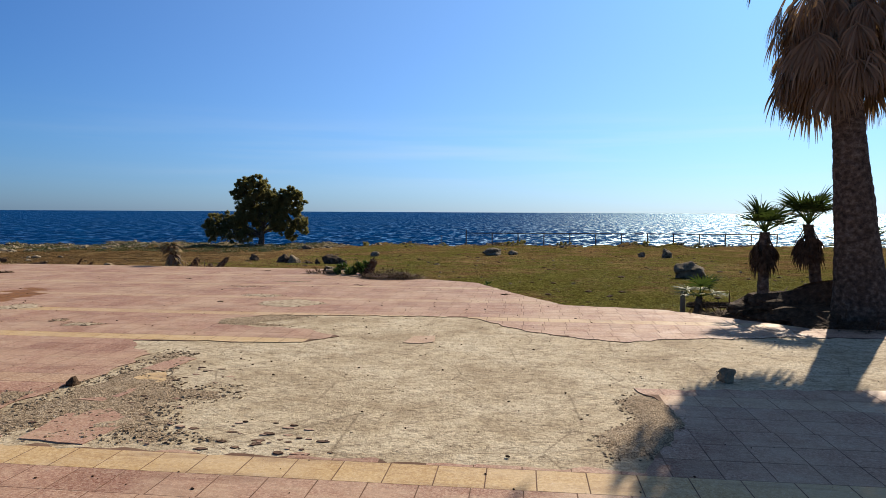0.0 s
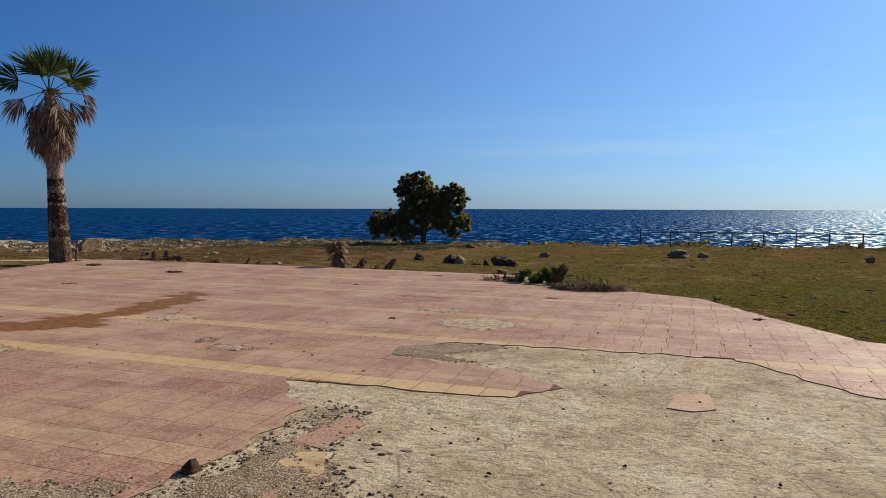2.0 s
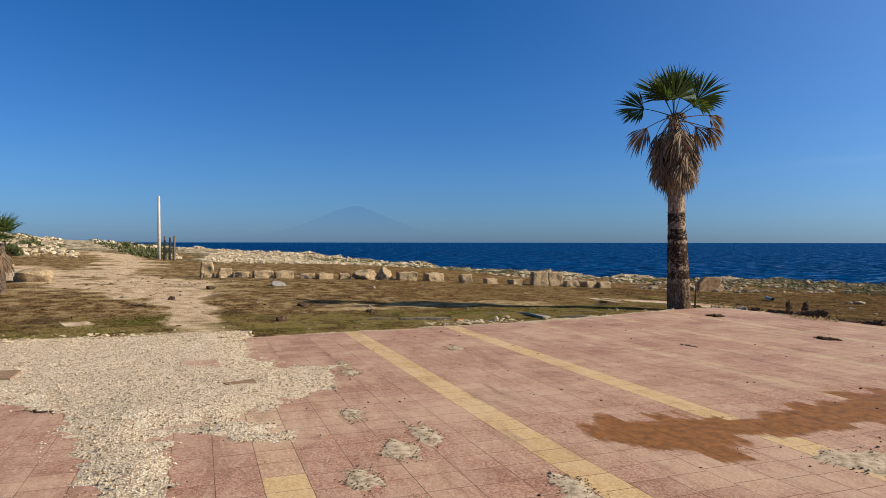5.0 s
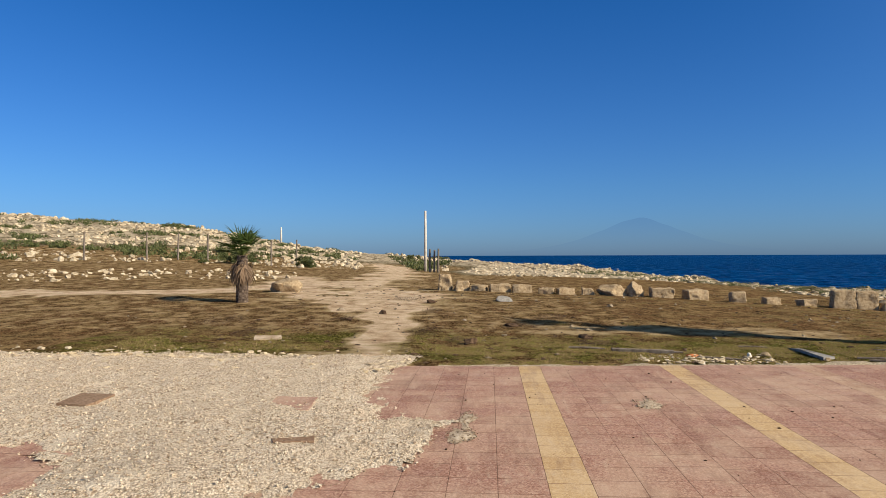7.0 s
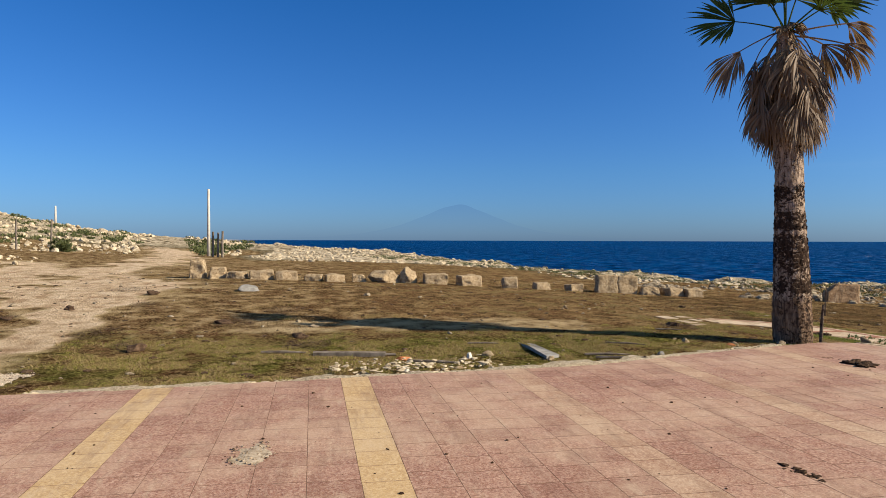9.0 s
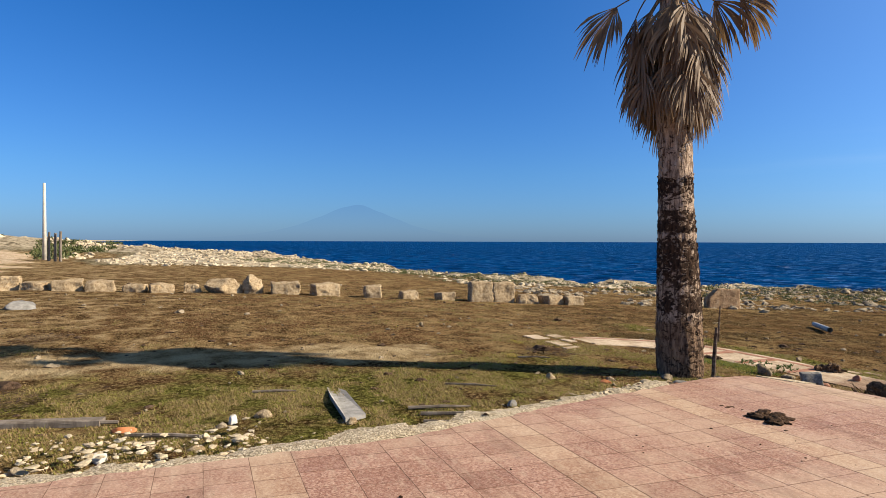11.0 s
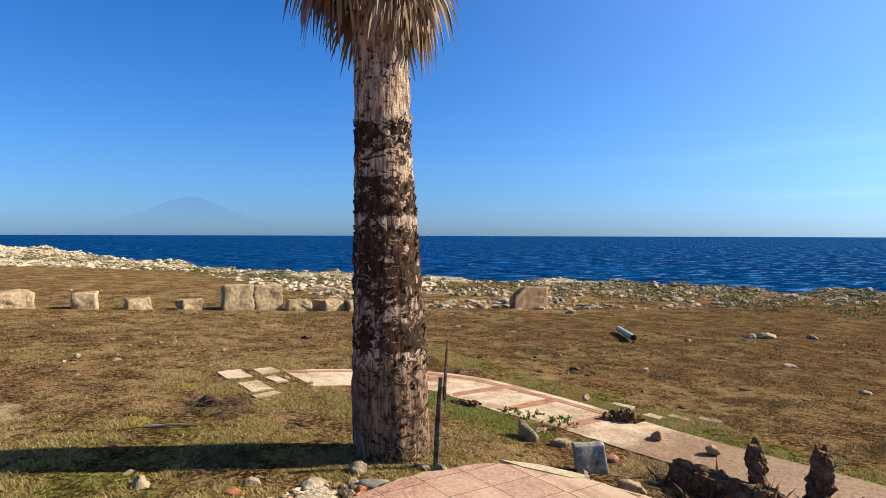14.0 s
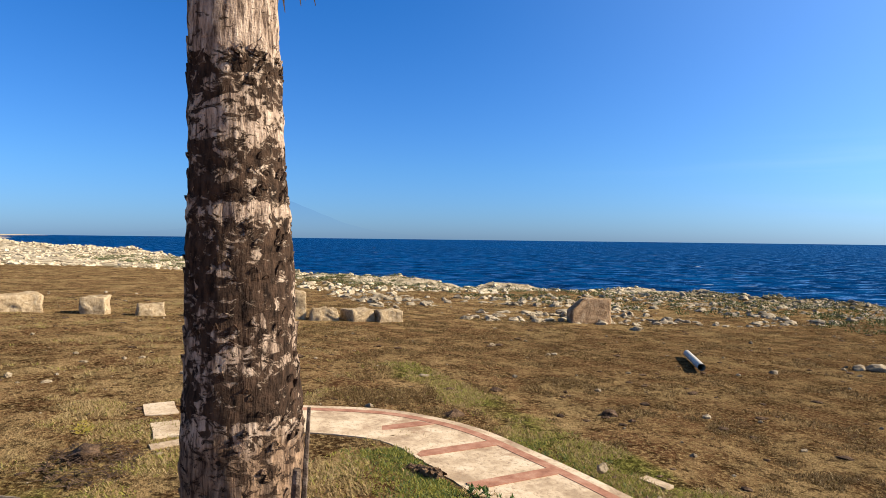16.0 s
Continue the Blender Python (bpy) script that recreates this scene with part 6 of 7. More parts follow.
scatter("gravel_pebbles", on_gravel(24000, 0.008, 0.03, 2.6, 9), M_GRAVEL, "crushed limestone pebbles", "pebbles", flat=0.7)
scatter("gravel_pebbles", on_gravel(9000, 0.007, 0.026, 2.4, 10), M_RUBBLE, "darker brown chips among the gravel", "pebbles", flat=0.6)

# crumbled cream mortar along the west and north rims
M_CREAM = simple("cream_mortar", (0.3, 0.225, 0.135), (0.55, 0.45, 0.3), (0.68, 0.58, 0.42), scale=12, bump=0.8, depth=0.015)
RIM = [(-16.2, 6.2), (-16.25, 8.0), (-16.45, 10.0), (-16.6, 11.6), (-16.95, 13.2), (-17.3, 14.6), (-17.62, 15.7)]
gravel_sheet("rim_mortar", ragged([(x + 0.16, y) for x, y in RIM] + [(x - 0.26, y + 0.02) for x, y in RIM[::-1]], 0.22, 0.12, 31.0), gravel_material("cream_crumble", (0.3, 0.22, 0.13), (0.6, 0.49, 0.33), (0.74, 0.63, 0.46), 42), "crumbled cream mortar bed along the terrace rim", 0.024, 0.04, 33.0, -0.034, 0.16)
thing("mortar_patch", slab_mesh(ragged([(-17.53, 16.85), (-17.3, 17.03), (-16.98, 17.15), (-17.02, 17.04), (-17.33, 16.9)], 0.015, 0.06, 4), 0.006, 0.03, 2.0), M_CREAM, "pale mortar left at the terrace corner", "mortar", kind="structure")
spots = []
for (ax, ay), (bx, by) in zip(RIM, RIM[1:]):
    for _ in range(800):
        t = rng.random()
        off = abs(rng.gauss(0, 0.17))
        x, y = ax + (bx - ax) * t - off + 0.03, ay + (by - ay) * t
        spots.append((x, y, max(-0.03 - 0.2 * max(0, off - 0.12), gz(x, y)), 0.008 + 0.075 * rng.random() ** 5))
for _ in range(260):
    x, y = -17.1 + rng.gauss(0, 0.22), rng.uniform(9.2, 11.3)
    spots.append((x, y, max(-0.03, gz(x, y)), 0.015 + 0.08 * rng.random() ** 3))
for _ in range(1500):
    y = rng.uniform(-4, 5.8)
    spots.append((-16.3 + 0.05 * y + rng.gauss(0, 0.45), y, 0.0 + 0.05 * rng.random(), 0.02 + 0.11 * rng.random() ** 3))
scatter("mortar_crumbs", spots, M_CREAM, "crumbled cream mortar along the terrace rim", "rubble", shapes=MIDDLE, flat=0.32)


# ---- the lone tree ----
def leaf_cloud(rng, centre, radius, count, size, flat=0.85):
    vs, fs = [], []
    for _ in range(count):
        d = Vector((rng.gauss(0, 1), rng.gauss(0, 1), rng.gauss(0, 1))).normalized() * radius * rng.random() ** 0.4
        p = Vector(centre) + Vector((d.x, d.y, d.z * flat))
        a = (Vector((rng.gauss(0, 0.7), rng.gauss(0, 0.7), rng.gauss(0.7, 0.7))) + 1.2 * d / max(radius, 1e-3)).normalized()
        b = a.cross(Vector((rng.gauss(0, 1), rng.gauss(0, 1), rng.gauss(0, 1)))).normalized()
        s = size * rng.uniform(0.6, 1.3)
        n = len(vs)
        vs += [tuple(p - b * s * 0.3), tuple(p + a * s * 0.6 - b * s * 0.1), tuple(p + b * s * 0.3), tuple(p + a * s)]
        fs += [(n, n + 1, n + 2), (n + 1, n + 3, n + 2)]
    return vs, fs


def cloud_part(name, lobes, per, size, mat, parent, label="", seed=1):
    rng = random.Random(seed)
    vs, fs = [], []
    for c, r in lobes:
        for _ in range(int(24 * r * r + (12 if r > 0.25 else 4))):
            d = Vector((rng.gauss(0, 1), rng.gauss(0, 1), rng.gauss(0, 1))).normalized() * r * rng.uniform(0.45, 1.0)
            v, f = leaf_cloud(rng, Vector(c) + d, r * rng.uniform(0.18, 0.34), per, size)
            n = len(vs)
            vs += v
            fs += [tuple(i + n for i in q) for q in f]
    me = bpy.data.meshes.new(name)
    me.from_pydata(vs, [], fs)
    me.materials.append(mat)
    ob = new(name, me)
    ob.parent = parent
    ob.matrix_parent_inverse = parent.matrix_basis.inverted()
    return tagged(ob, label)


TX, TY = -18.5, 45.0
tz = gz(TX, TY)
tree = base_at("evergreen_tree", (TX, TY, tz), "dark wind-shaped evergreen tree above the sea", "tree")
RT = Vector((0.927, 0.375, 0))
LOBES = ((-1.3, 4.0, 0.48, 0), (-0.7, 4.35, 0.48, 0.2), (0.1, 4.35, 0.5, 0), (-1.5, 3.4, 0.42, 0.2), (-0.6, 3.6, 0.7, 0), (0.3, 3.7, 0.58, -0.2), (0.0, 2.9, 0.8, 0.2), (-1.1, 2.7, 0.6, -0.3), (0.9, 3.2, 0.5, 0), (1.6, 3.45, 0.4, 0.2), (2.3, 3.6, 0.4, 0), (2.7, 3.2, 0.4, -0.2),
         (1.9, 2.8, 0.6, 0), (2.6, 2.5, 0.42, 0.3), (1.0, 2.3, 0.8, -0.2), (-0.2, 2.0, 0.8, 0.3), (2.7, 1.6, 0.5, 0), (3.0, 1.1, 0.4, 0.1), (1.9, 1.4, 0.7, 0.3), (-1.3, 1.7, 0.65, 0), (-2.2, 1.7, 0.5, 0.2), (-3.0, 1.75, 0.4, 0), (-3.6, 1.35, 0.36, 0.1), (-2.9, 1.0, 0.55, -0.2),
         (-2.0, 0.8, 0.7, 0.1), (-3.3, 0.65, 0.42, 0), (-1.1, 0.8, 0.7, -0.1), (-0.3, 1.0, 0.5, 0.3), (1.2, 1.25, 0.6, -0.3), (2.1, 0.6, 0.4, 0.2), (-1.6, 1.2, 0.75, 0.2), (0.5, 1.7, 0.9, 0), (1.5, 2.1, 0.8, 0.2), (-0.8, 2.2, 0.7, 0), (0.9, 2.8, 0.7, 0.1), (-0.5, 3.1, 0.75, 0.2), (1.7, 3.1, 0.5, 0))
lobes = [(Vector((TX, TY, tz)) + RT * u + Vector((-RT.y, RT.x, 0)) * w + Vector((0, 0, h)), r) for u, h, r, w in LOBES]
bm = tube(bmesh.new(), [(TX, TY, tz - 0.3), (TX + 0.1, TY, tz + 0.6), (TX + 0.05, TY, tz + 1.5), (TX, TY, tz + 2.8)], [0.24, 0.18, 0.14, 0.06], 10)
part("trunk", bm, M_BARK_DIM, tree, smooth=True)
for c, r in lobes[::2]:
    a = Vector((TX, TY, tz + 0.3 + 0.3 * (c.z - tz)))
    part("limb", tube(bmesh.new(), [a, a.lerp(c, 0.5) + Vector((0, 0, 0.12)), c], [0.09, 0.06, 0.02], 6), M_BARK_DIM, tree)
bits = random.Random(19)
for c, r in list(lobes):
    for _ in range(7):
        d = Vector((bits.gauss(0, 1), bits.gauss(0, 1), bits.gauss(0.4, 1))).normalized()
        lobes.append((c + d * r * bits.uniform(0.85, 1.25), bits.uniform(0.1, 0.24)))
cloud_part("crown", lobes, 64, 0.13, M_FOLIAGE, tree, "dense dark green foliage", 4)


# ---- shrubs, weeds and dead plants ----
def shrub(x, y, w, h, label, mat, seed, name="shrub", per=40, size=0.1, group=""):
    z = gz(x, y)
    root = base_at(name, (x, y, z), label, "shrub", group)
    rng = random.Random(seed)
    lob = [((x + rng.uniform(-0.5, 0.5) * w, y + rng.uniform(-0.5, 0.5) * w, z + h * rng.uniform(0.25, 0.6)), 0.42 * min(w, h * 1.5) * rng.uniform(0.6, 1)) for _ in range(max(3, int(w * 3)))]
    cloud_part("foliage", lob, per, size, mat, root, "", seed)
    part("stem", tube(bmesh.new(), [(x, y, z - 0.1), (x + 0.03, y, z + h * 0.5)], [0.03, 0.015], 6), M_BARK_DIM, root)


shrub(-56.6, -7.6, 2.2, 0.8, "low olive shrub at the foot of the stony hill", M_SHRUB, 51, group="low shrubs")
shrub(-55.0, -11.6, 2.6, 0.9, "low olive shrub at the foot of the stony hill", M_SHRUB, 52, group="low shrubs")
shrub(-92.0, -3.5, 1.8, 0.8, "green shrub among pale coastal rock", M_SHRUB, 53, group="low shrubs")


def spiky(x, y, z, count, lo, hi, width, seed, up=0.7, floor=None):
    """A tuft of sword leaves, bent and broken."""
    rng = random.Random(seed)
    bm = bmesh.new()
    for _ in range(count):
        a = rng.uniform(0, 6.283)
        d = Vector((math.cos(a), math.sin(a), rng.uniform(0.1, 1.6) * up)).normalized()
        s = Vector((-math.sin(a), math.cos(a), 0))
        ln = rng.uniform(lo, hi)
        p, v, pts = Vector((x + rng.uniform(-0.06, 0.06), y + rng.uniform(-0.06, 0.06), z)), d.copy(), []
        for k in range(6):
            pts.append(p.copy())
            p = p + v * ln / 5
            v = (v + Vector((0, 0, -rng.uniform(0.05, 0.5)))).normalized()
            p.z = max(p.z, (z if floor is None else floor) + 0.01)
        ribbon(bm, pts, s, [width * q for q in (0.6, 1, 0.9, 0.7, 0.4, 0.05)])
    return bm


# dead agave, rotten logs and boulders in the grass north of the terrace
AX, AY = -9.9, 17.85
AZ = gz(AX, AY)
ag = base_at("dead_agave", (AX, AY, AZ), "withered shaggy grey agave leaning in short grass", "plant")
part("stem", tube(bmesh.new(), [(AX + 0.12, AY, AZ - 0.1), (AX, AY, AZ + 0.4), (AX - 0.16, AY, AZ + 0.74)], [0.11, 0.12, 0.07], 9), M_FIBRE, ag, "rotten dark stem")
for n in range(9):
    u = n / 8
    part("leaves", spiky(AX + 0.1 - 0.26 * u, AY, AZ + 0.1 + 0.68 * u, 60, 0.2, 0.55 - 0.16 * u, 0.045, 30 + n, -0.9 if n < 6 else 0.5, AZ), M_DEAD if n % 2 else M_STRAW, ag, "hanging grey dead leaves")
GX, GY = -8.85, 17.75
for n, (a, b, r0, r1) in enumerate((((-0.6, 0.0, 0.1), (-0.35, 0.1, 0.5), 0.16, 0.09), ((-0.35, -0.05, 0.12), (0.5, 0.1, 0.16), 0.13, 0.15), ((0.15, 0.0, 0.1), (0.5, 0.15, 0.52), 0.13, 0.07), ((-0.2, 0.1, 0.1), (0.15, -0.1, 0.34), 0.12, 0.08))):
    log((GX + a[0], GY + a[1], gz(GX, GY) + a[2] - 0.1), (GX + b[0], GY + b[1], gz(GX, GY) + b[2] - 0.06), r0 * 0.75, r1 * 0.75, 21 + n, "torn dark palm log in a heap of dead leaves")
for n, dx in enumerate((-0.75, -0.3, 0.15, 0.6)):
    part("leaves", spiky(GX + dx, GY - 0.15, gz(GX, GY) + 0.06, 80, 0.25, 0.6, 0.045, 60 + n, 0.5), M_DEAD if n % 2 else M_STRAW, ag, "fallen grey leaves")
litter("dry_litter", GX, GY - 0.2, 1.2, 0.5, 700, M_DEAD, "grey dry leaves and sticks heaped in the grass", 14, 0.08, 0.35, 0.3)
litter("dry_litter", -4.9, 15.95, 0.5, 0.2, 260, M_FIBRE, "dark dry litter at the terrace rim", 15, 0.05, 0.2, 0.06, 0.003)
log((-12.9, 17.7, -0.15), (-12.75, 17.72, 0.08), 0.034, 0.020, 26, "small dark stump at the terrace rim")
log((-12.6, 17.75, -0.15), (-12.45, 17.8, 0.02), 0.034, 0.027, 27, "small dark stump at the terrace rim")
M_DIM_ROCK = simple("dark_weathered_rock", (0.04, 0.027, 0.018), (0.11, 0.075, 0.05), (0.21, 0.155, 0.11), scale=7.0, bump=1.0, depth=0.06)
for n, (x, y, w, h, m, lab) in enumerate(((-9.85, 26.3, 0.75, 0.5, M_DIM_ROCK, "weathered limestone boulder in a small heap"), (-9.25, 26.15, 0.7, 0.46, M_ROCK, "weathered limestone boulder in a small heap"), (-8.75, 26.1, 0.7, 0.2, M_DIM_ROCK, "flat dark stone leaning on a boulder"),
                                          (-7.75, 26.0, 0.95, 0.62, M_DIM_ROCK, "rounded dark brown boulder in grass"), (-7.2, 25.9, 0.6, 0.3, M_DIM_ROCK, "low dark stone beside a boulder"), (-8.3, 26.0, 0.3, 0.34, M_DIM_ROCK, "upright dark stone between boulders"),
                                          (-11.95, 28.3, 0.6, 0.42, M_DIM_ROCK, "lone dark boulder in short grass"), (-6.0, 21.9, 0.5, 0.22, M_ROCK, "low grey stone in weeds"), (-6.6, 22.2, 0.5, 0.25, M_ROCK, "low grey stone in weeds"), (-14.2, 21.3, 0.5, 0.16, M_BLOCK, "flat pale stone in grass"))):
    thing("boulder", rock_mesh((x, y, gz(x, y) - 0.04), (w * 0.7, w * 0.56, h * 0.8), 400 + n, 4, 0.34, n), m, lab, "boulder", "boulders north of the terrace", smooth=True)
thing("flat_stone", rock_mesh((-4.62, 15.9, -0.01), (0.46, 0.3, 0.13), 420, 3, 0.2, 0.3), M_BLOCK, "flat yellow stone in litter on the terrace rim", "stone", smooth=True)
wd_ = base_at("weed_clump", (-4.1, 15.75, 0.0), "fresh green broad-leaved weeds round a dark stump", "weeds")
WZ = 0.0
cloud_part("foliage", [((-4.5, 15.78, WZ + 0.1), 0.2), ((-4.22, 15.72, WZ + 0.16), 0.24), ((-3.95, 15.8, WZ + 0.15), 0.22), ((-4.05, 15.95, WZ + 0.12), 0.22)], 70, 0.08, M_WEED, wd_, "", 6)
log((-3.78, 15.85, WZ), (-3.6, 15.88, WZ + 0.36), 0.12, 0.08, 28, "dark torn stump among green weeds")
litter("dead_leaf_heap", -3.05, 15.1, 0.72, 0.42, 1500, M_FIBRE, "heap of dead brown leaves on the terrace rim", 16, 0.06, 0.26, 0.24, 0.003, stiff=0.45)
litter("dead_leaf_heap", -2.65, 15.2, 0.45, 0.3, 300, M_DEAD, "grey dead leaves at the rim", 19, 0.05, 0.2, 0.12, 0.003, stiff=0.45)
cloud_part("foliage", [((-0.75, 14.75, -0.2), 0.2)], 30, 0.06, M_WEED, wd_, "", 7)
ivy = base_at("trailing_weed", (-18.7, 18.15, gz(-18.7, 18.15)), "green trailing weed creeping along the path edge", "weeds")
cloud_part("foliage", [((-18.95 + 0.11 * q, 18.08 + 0.03 * q, gz(-18.7, 18.15) + 0.05), 0.06) for q in range(7)], 9, 0.035, M_WEED, ivy, "", 8)

# lawn rocks in the east
M_LAWN_ROCK = simple("grey_brown_rock", (0.06, 0.046, 0.03), (0.23, 0.18, 0.12), (0.42, 0.345, 0.25), scale=5.0, bump=1.0, depth=0.06)
for n, (x, y, w, h) in enumerate(((5.55, 22.4, 1.0, 0.62), (7.3, 34.5, 0.7, 0.5), (6.2, 35.0, 0.5, 0.3), (-1.5, 35.0, 1.3, 0.42), (-0.5, 35.3, 0.7, 0.35), (-7.5, 33, 0.6, 0.3), (10.5, 30, 0.8, 0.4), (-13.5, 40, 0.7, 0.35), (-3.5, 27, 0.35, 0.15))):
    thing("boulder", rock_mesh((x, y, gz(x, y) - 0.05), (0.8 * w, w * 0.66, h), 500 + n, 4, 0.32, n * 1.7), M_LAWN_ROCK, "weathered grey boulder standing in short grass", "boulder", "boulders on the lawn", smooth=True)
for n, (x, y, w) in enumerate(((-6.3, 49.3, 1.3), (-0.4, 49.8, 1.9), (2.9, 50.2, 1.4), (9.0, 51.0, 1.5), (13.0, 51.5, 2.0), (-11.0, 47.5, 1.0))):
    shrub(x, y, w, 0.38, "low dark shrub on the cliff edge", M_FOLIAGE, 600 + n, per=26, size=0.12, group="cliff-edge shrubs")

# dark heap under the east palms
for n, (x, y, w, d, h) in enumerate(((5.0, 10.75, 2.6, 1.5, 0.75), (6.6, 10.3, 2.6, 1.6, 0.6), (3.9, 11.5, 1.8, 1.2, 0.5))):
    thing("leaf_mound", rock_mesh((x, y, gz(x, y) - 0.1), (w, d, h), 560 + n, 4, 0.5, 0.3 * n), M_FIBRE, "rotting dark mound of palm leaves and soil", "leaf mound", "leaf mounds under the palms")
litter("dead_leaf_heap", 6.2, 9.55, 2.2, 0.7, 1500, M_FIBRE, "dark dead leaves spilling over the terrace rim", 20, 0.1, 0.4, 0.2, 0.0, stiff=0.4)
litter("dead_leaf_heap", 4.3, 11.3, 1.5, 0.9, 1500, M_FIBRE, "dark heap of dead palm leaves under the palms", 17, 0.12, 0.5, 0.6, stiff=0.5)
litter("dead_leaf_heap", 5.2, 10.2, 0.8, 0.6, 700, M_FIBRE, "dark dead leaves round the palm foot", 18, 0.1, 0.4, 0.5, stiff=0.5)
log((3.0, 12.4, -0.12), (3.9, 12.0, -0.05), 0.054, 0.048, 27, "fallen dark palm log among dead leaves")
log((3.7, 11.6, -0.15), (4.6, 11.7, 0.0), 0.095, 0.082, 28, "fallen dark palm log among dead leaves")
log((4.9, 11.6, -0.15), (5.5, 11.2, 0.1), 0.082, 0.068, 29, "fallen dark palm log among dead leaves")

# ---- loose pipe and field stones ----
za, zb = gz(-23.75, 24.95), gz(-22.4, 23.85)
bm = tube(bmesh.new(), [(-23.75, 24.95, za + 0.08), (-22.4, 23.85, zb + 0.1)], [0.058, 0.058], 20, cap=False)
tube(bm, [(-23.75, 24.95, za + 0.08), (-22.4, 23.85, zb + 0.1)], [0.05, 0.05], 20, cap=False)
thing("pipe", bm, M_PIPE, "short pale plastic pipe lying on dry grass", "pipe", smooth=True)
FIELD = ((-22.2, 25.2, 0.16), (-21.9, 27.4, 0.36), (-22.1, 27.2, 0.25), (-21.5, 28.5, 0.26), (-27.3, 27.0, 0.3), (-26.0, 10.3, 0.2), (-25.6, 11.6, 0.16), (-19.5, 24.0, 0.2), (-18.0, 23.0, 0.15), (-25.5, 22, 0.18), (-23, 19.5, 0.14), (-24.6, 15.5, 0.12), (-17, 26, 0.2), (-16.0, 29, 0.3), (-24, 3.0, 0.2), (-21.0, 9.0, 0.16), (-20.2, 7.2, 0.14), (-22.5, 6.3, 0.14))
for n, (x, y, w) in enumerate(FIELD):
    thing("field_stone", rock_mesh((x, y, gz(x, y) - 0.02), (w, w * 0.75, w * 0.4), 700 + n, 3, 0.25, n), M_ROCK, "small pale stone on dry grass", "stone", "field stones", smooth=True)
for n, (x, y, s) in enumerate(((-20.6, 15.7, 0.3), (-21.0, 18.95, 0.22), (-20.6, 20.6, 0.2), (-22.0, 20.0, 0.18), (-24.5, 18.2, 0.2), (-19.3, 12.9, 0.14), (-21.5, 13.4, 0.15), (-18.9, 13.2, 0.16), (-21.6, 7.4, 0.3), (-23.5, 4.2, 0.25), (-22.2, 3.6, 0.22), (-26.0, 5.2, 0.3), (-19.0, 6.6, 0.3), (-20.0, 8.8, 0.25))):
    thing("earth_clod", rock_mesh((x, y, gz(x, y) - 0.02), (s, s * 0.8, s * 0.35), 760 + n, 3, 0.5, n), M_FIBRE, "dark clod of earth and roots in grass", "clod", "dark clods", smooth=True)


# ---- grass ----
def grass(name, spots, lo, hi, blades, mats, label, seed):
    rng = random.Random(seed)
    vs, fs, mi = [], [], []
    for x, y, m in spots:
        z = gz(x, y) - 0.005
        for _ in range(blades):
            a, b = rng.uniform(0, 6.283), rng.uniform(0, 6.283)
            r = rng.uniform(0, 0.05)
            px, py = x + r * math.cos(b), y + r * math.sin(b)
            ln, lean, w = rng.uniform(lo, hi), rng.uniform(0.5, 1.35), rng.uniform(0.003, 0.0065)
            sx, sy = -math.sin(a) * w, math.cos(a) * w
            tx, ty = px + math.cos(a) * ln * lean, py + math.sin(a) * ln * lean
            n = len(vs)
            vs += [(px - sx, py - sy, z), (px + sx, py + sy, z), (tx, ty, z + ln * (1.1 - 0.6 * lean))]
            fs.append((n, n + 1, n + 2))
            mi.append(m)
    return stuff(name, vs, fs, mats, label, "grass", mi)


rng = random.Random(91)


def grass_spots(x0, x1, y0, y1, count, seed):
    r = random.Random(seed)
    out = []
    while len(out) < count:
        x, y = r.uniform(x0, x1), r.uniform(y0, y1)
        if inside(x, y, PLAZA) or -22.3 < x < -11 and 18.3 < y < 19.3 and seg_dist(x, y, PATH_OUT) < 0.8 and y < np.interp(x, [p[0] for p in PATH_OUT], [p[1] for p in PATH_OUT]):
            continue
        bare, green, rock = cover(x, y)
        n = 0.5 + 0.5 * wob(x, y, 0.8, 7) + 0.35 * wob(x, y, 2.6, 8)
        if n + 0.8 * wob(x, y, 1.3, 17) + 0.5 * wob(x, y, 4.0, 18) + green * 0.55 - bare * 1.3 - rock < 0.5 + 0.25 * r.random():
            continue
        # Mostly duller blades north of y 18.5, in line with the darkened soil.
        out.append((x, y, 2 if y > 18.5 + 1.5 * wob(x, y, 0.5, 3) and green < 0.2 and r.random() < 0.85 else 0 if r.random() < 0.15 + green * 0.65 else 1))
    return out


grass("grass", grass_spots(-23, -16.2, 6, 21.5, 50000, 1), 0.012, 0.042, 7, [M_GRASS, M_STRAW, M_DULL], "short patchy green and straw grass", 1)
grass("grass", grass_spots(-34, -14, 0, 36, 46000, 2), 0.025, 0.065, 6, [M_GRASS, M_STRAW, M_DULL], "short dry straw-coloured grass", 2)
grass("grass", grass_spots(-14, 9, 9, 34, 22000, 3), 0.025, 0.06, 5, [M_LAWN, M_GRASS, M_DULL], "short green lawn grass with dry patches", 3)

verge = random.Random(23)
by_path = [(verge.uniform(-20.1, -18.2), 18.0 - abs(verge.gauss(0, 0.26)), verge.choice((0, 1, 1))) for _ in range(2200)]
by_path += [(x, 18.95 + 0.02 * (x + 18) + abs(verge.gauss(0.12, 0.2)), verge.choice((0, 1, 1))) for x in (verge.uniform(-20.2, -13.5) for _ in range(4200))]
grass("grass", by_path, 0.015, 0.05, 7, [M_WEED, M_GRASS], "green grass along the path", 4)

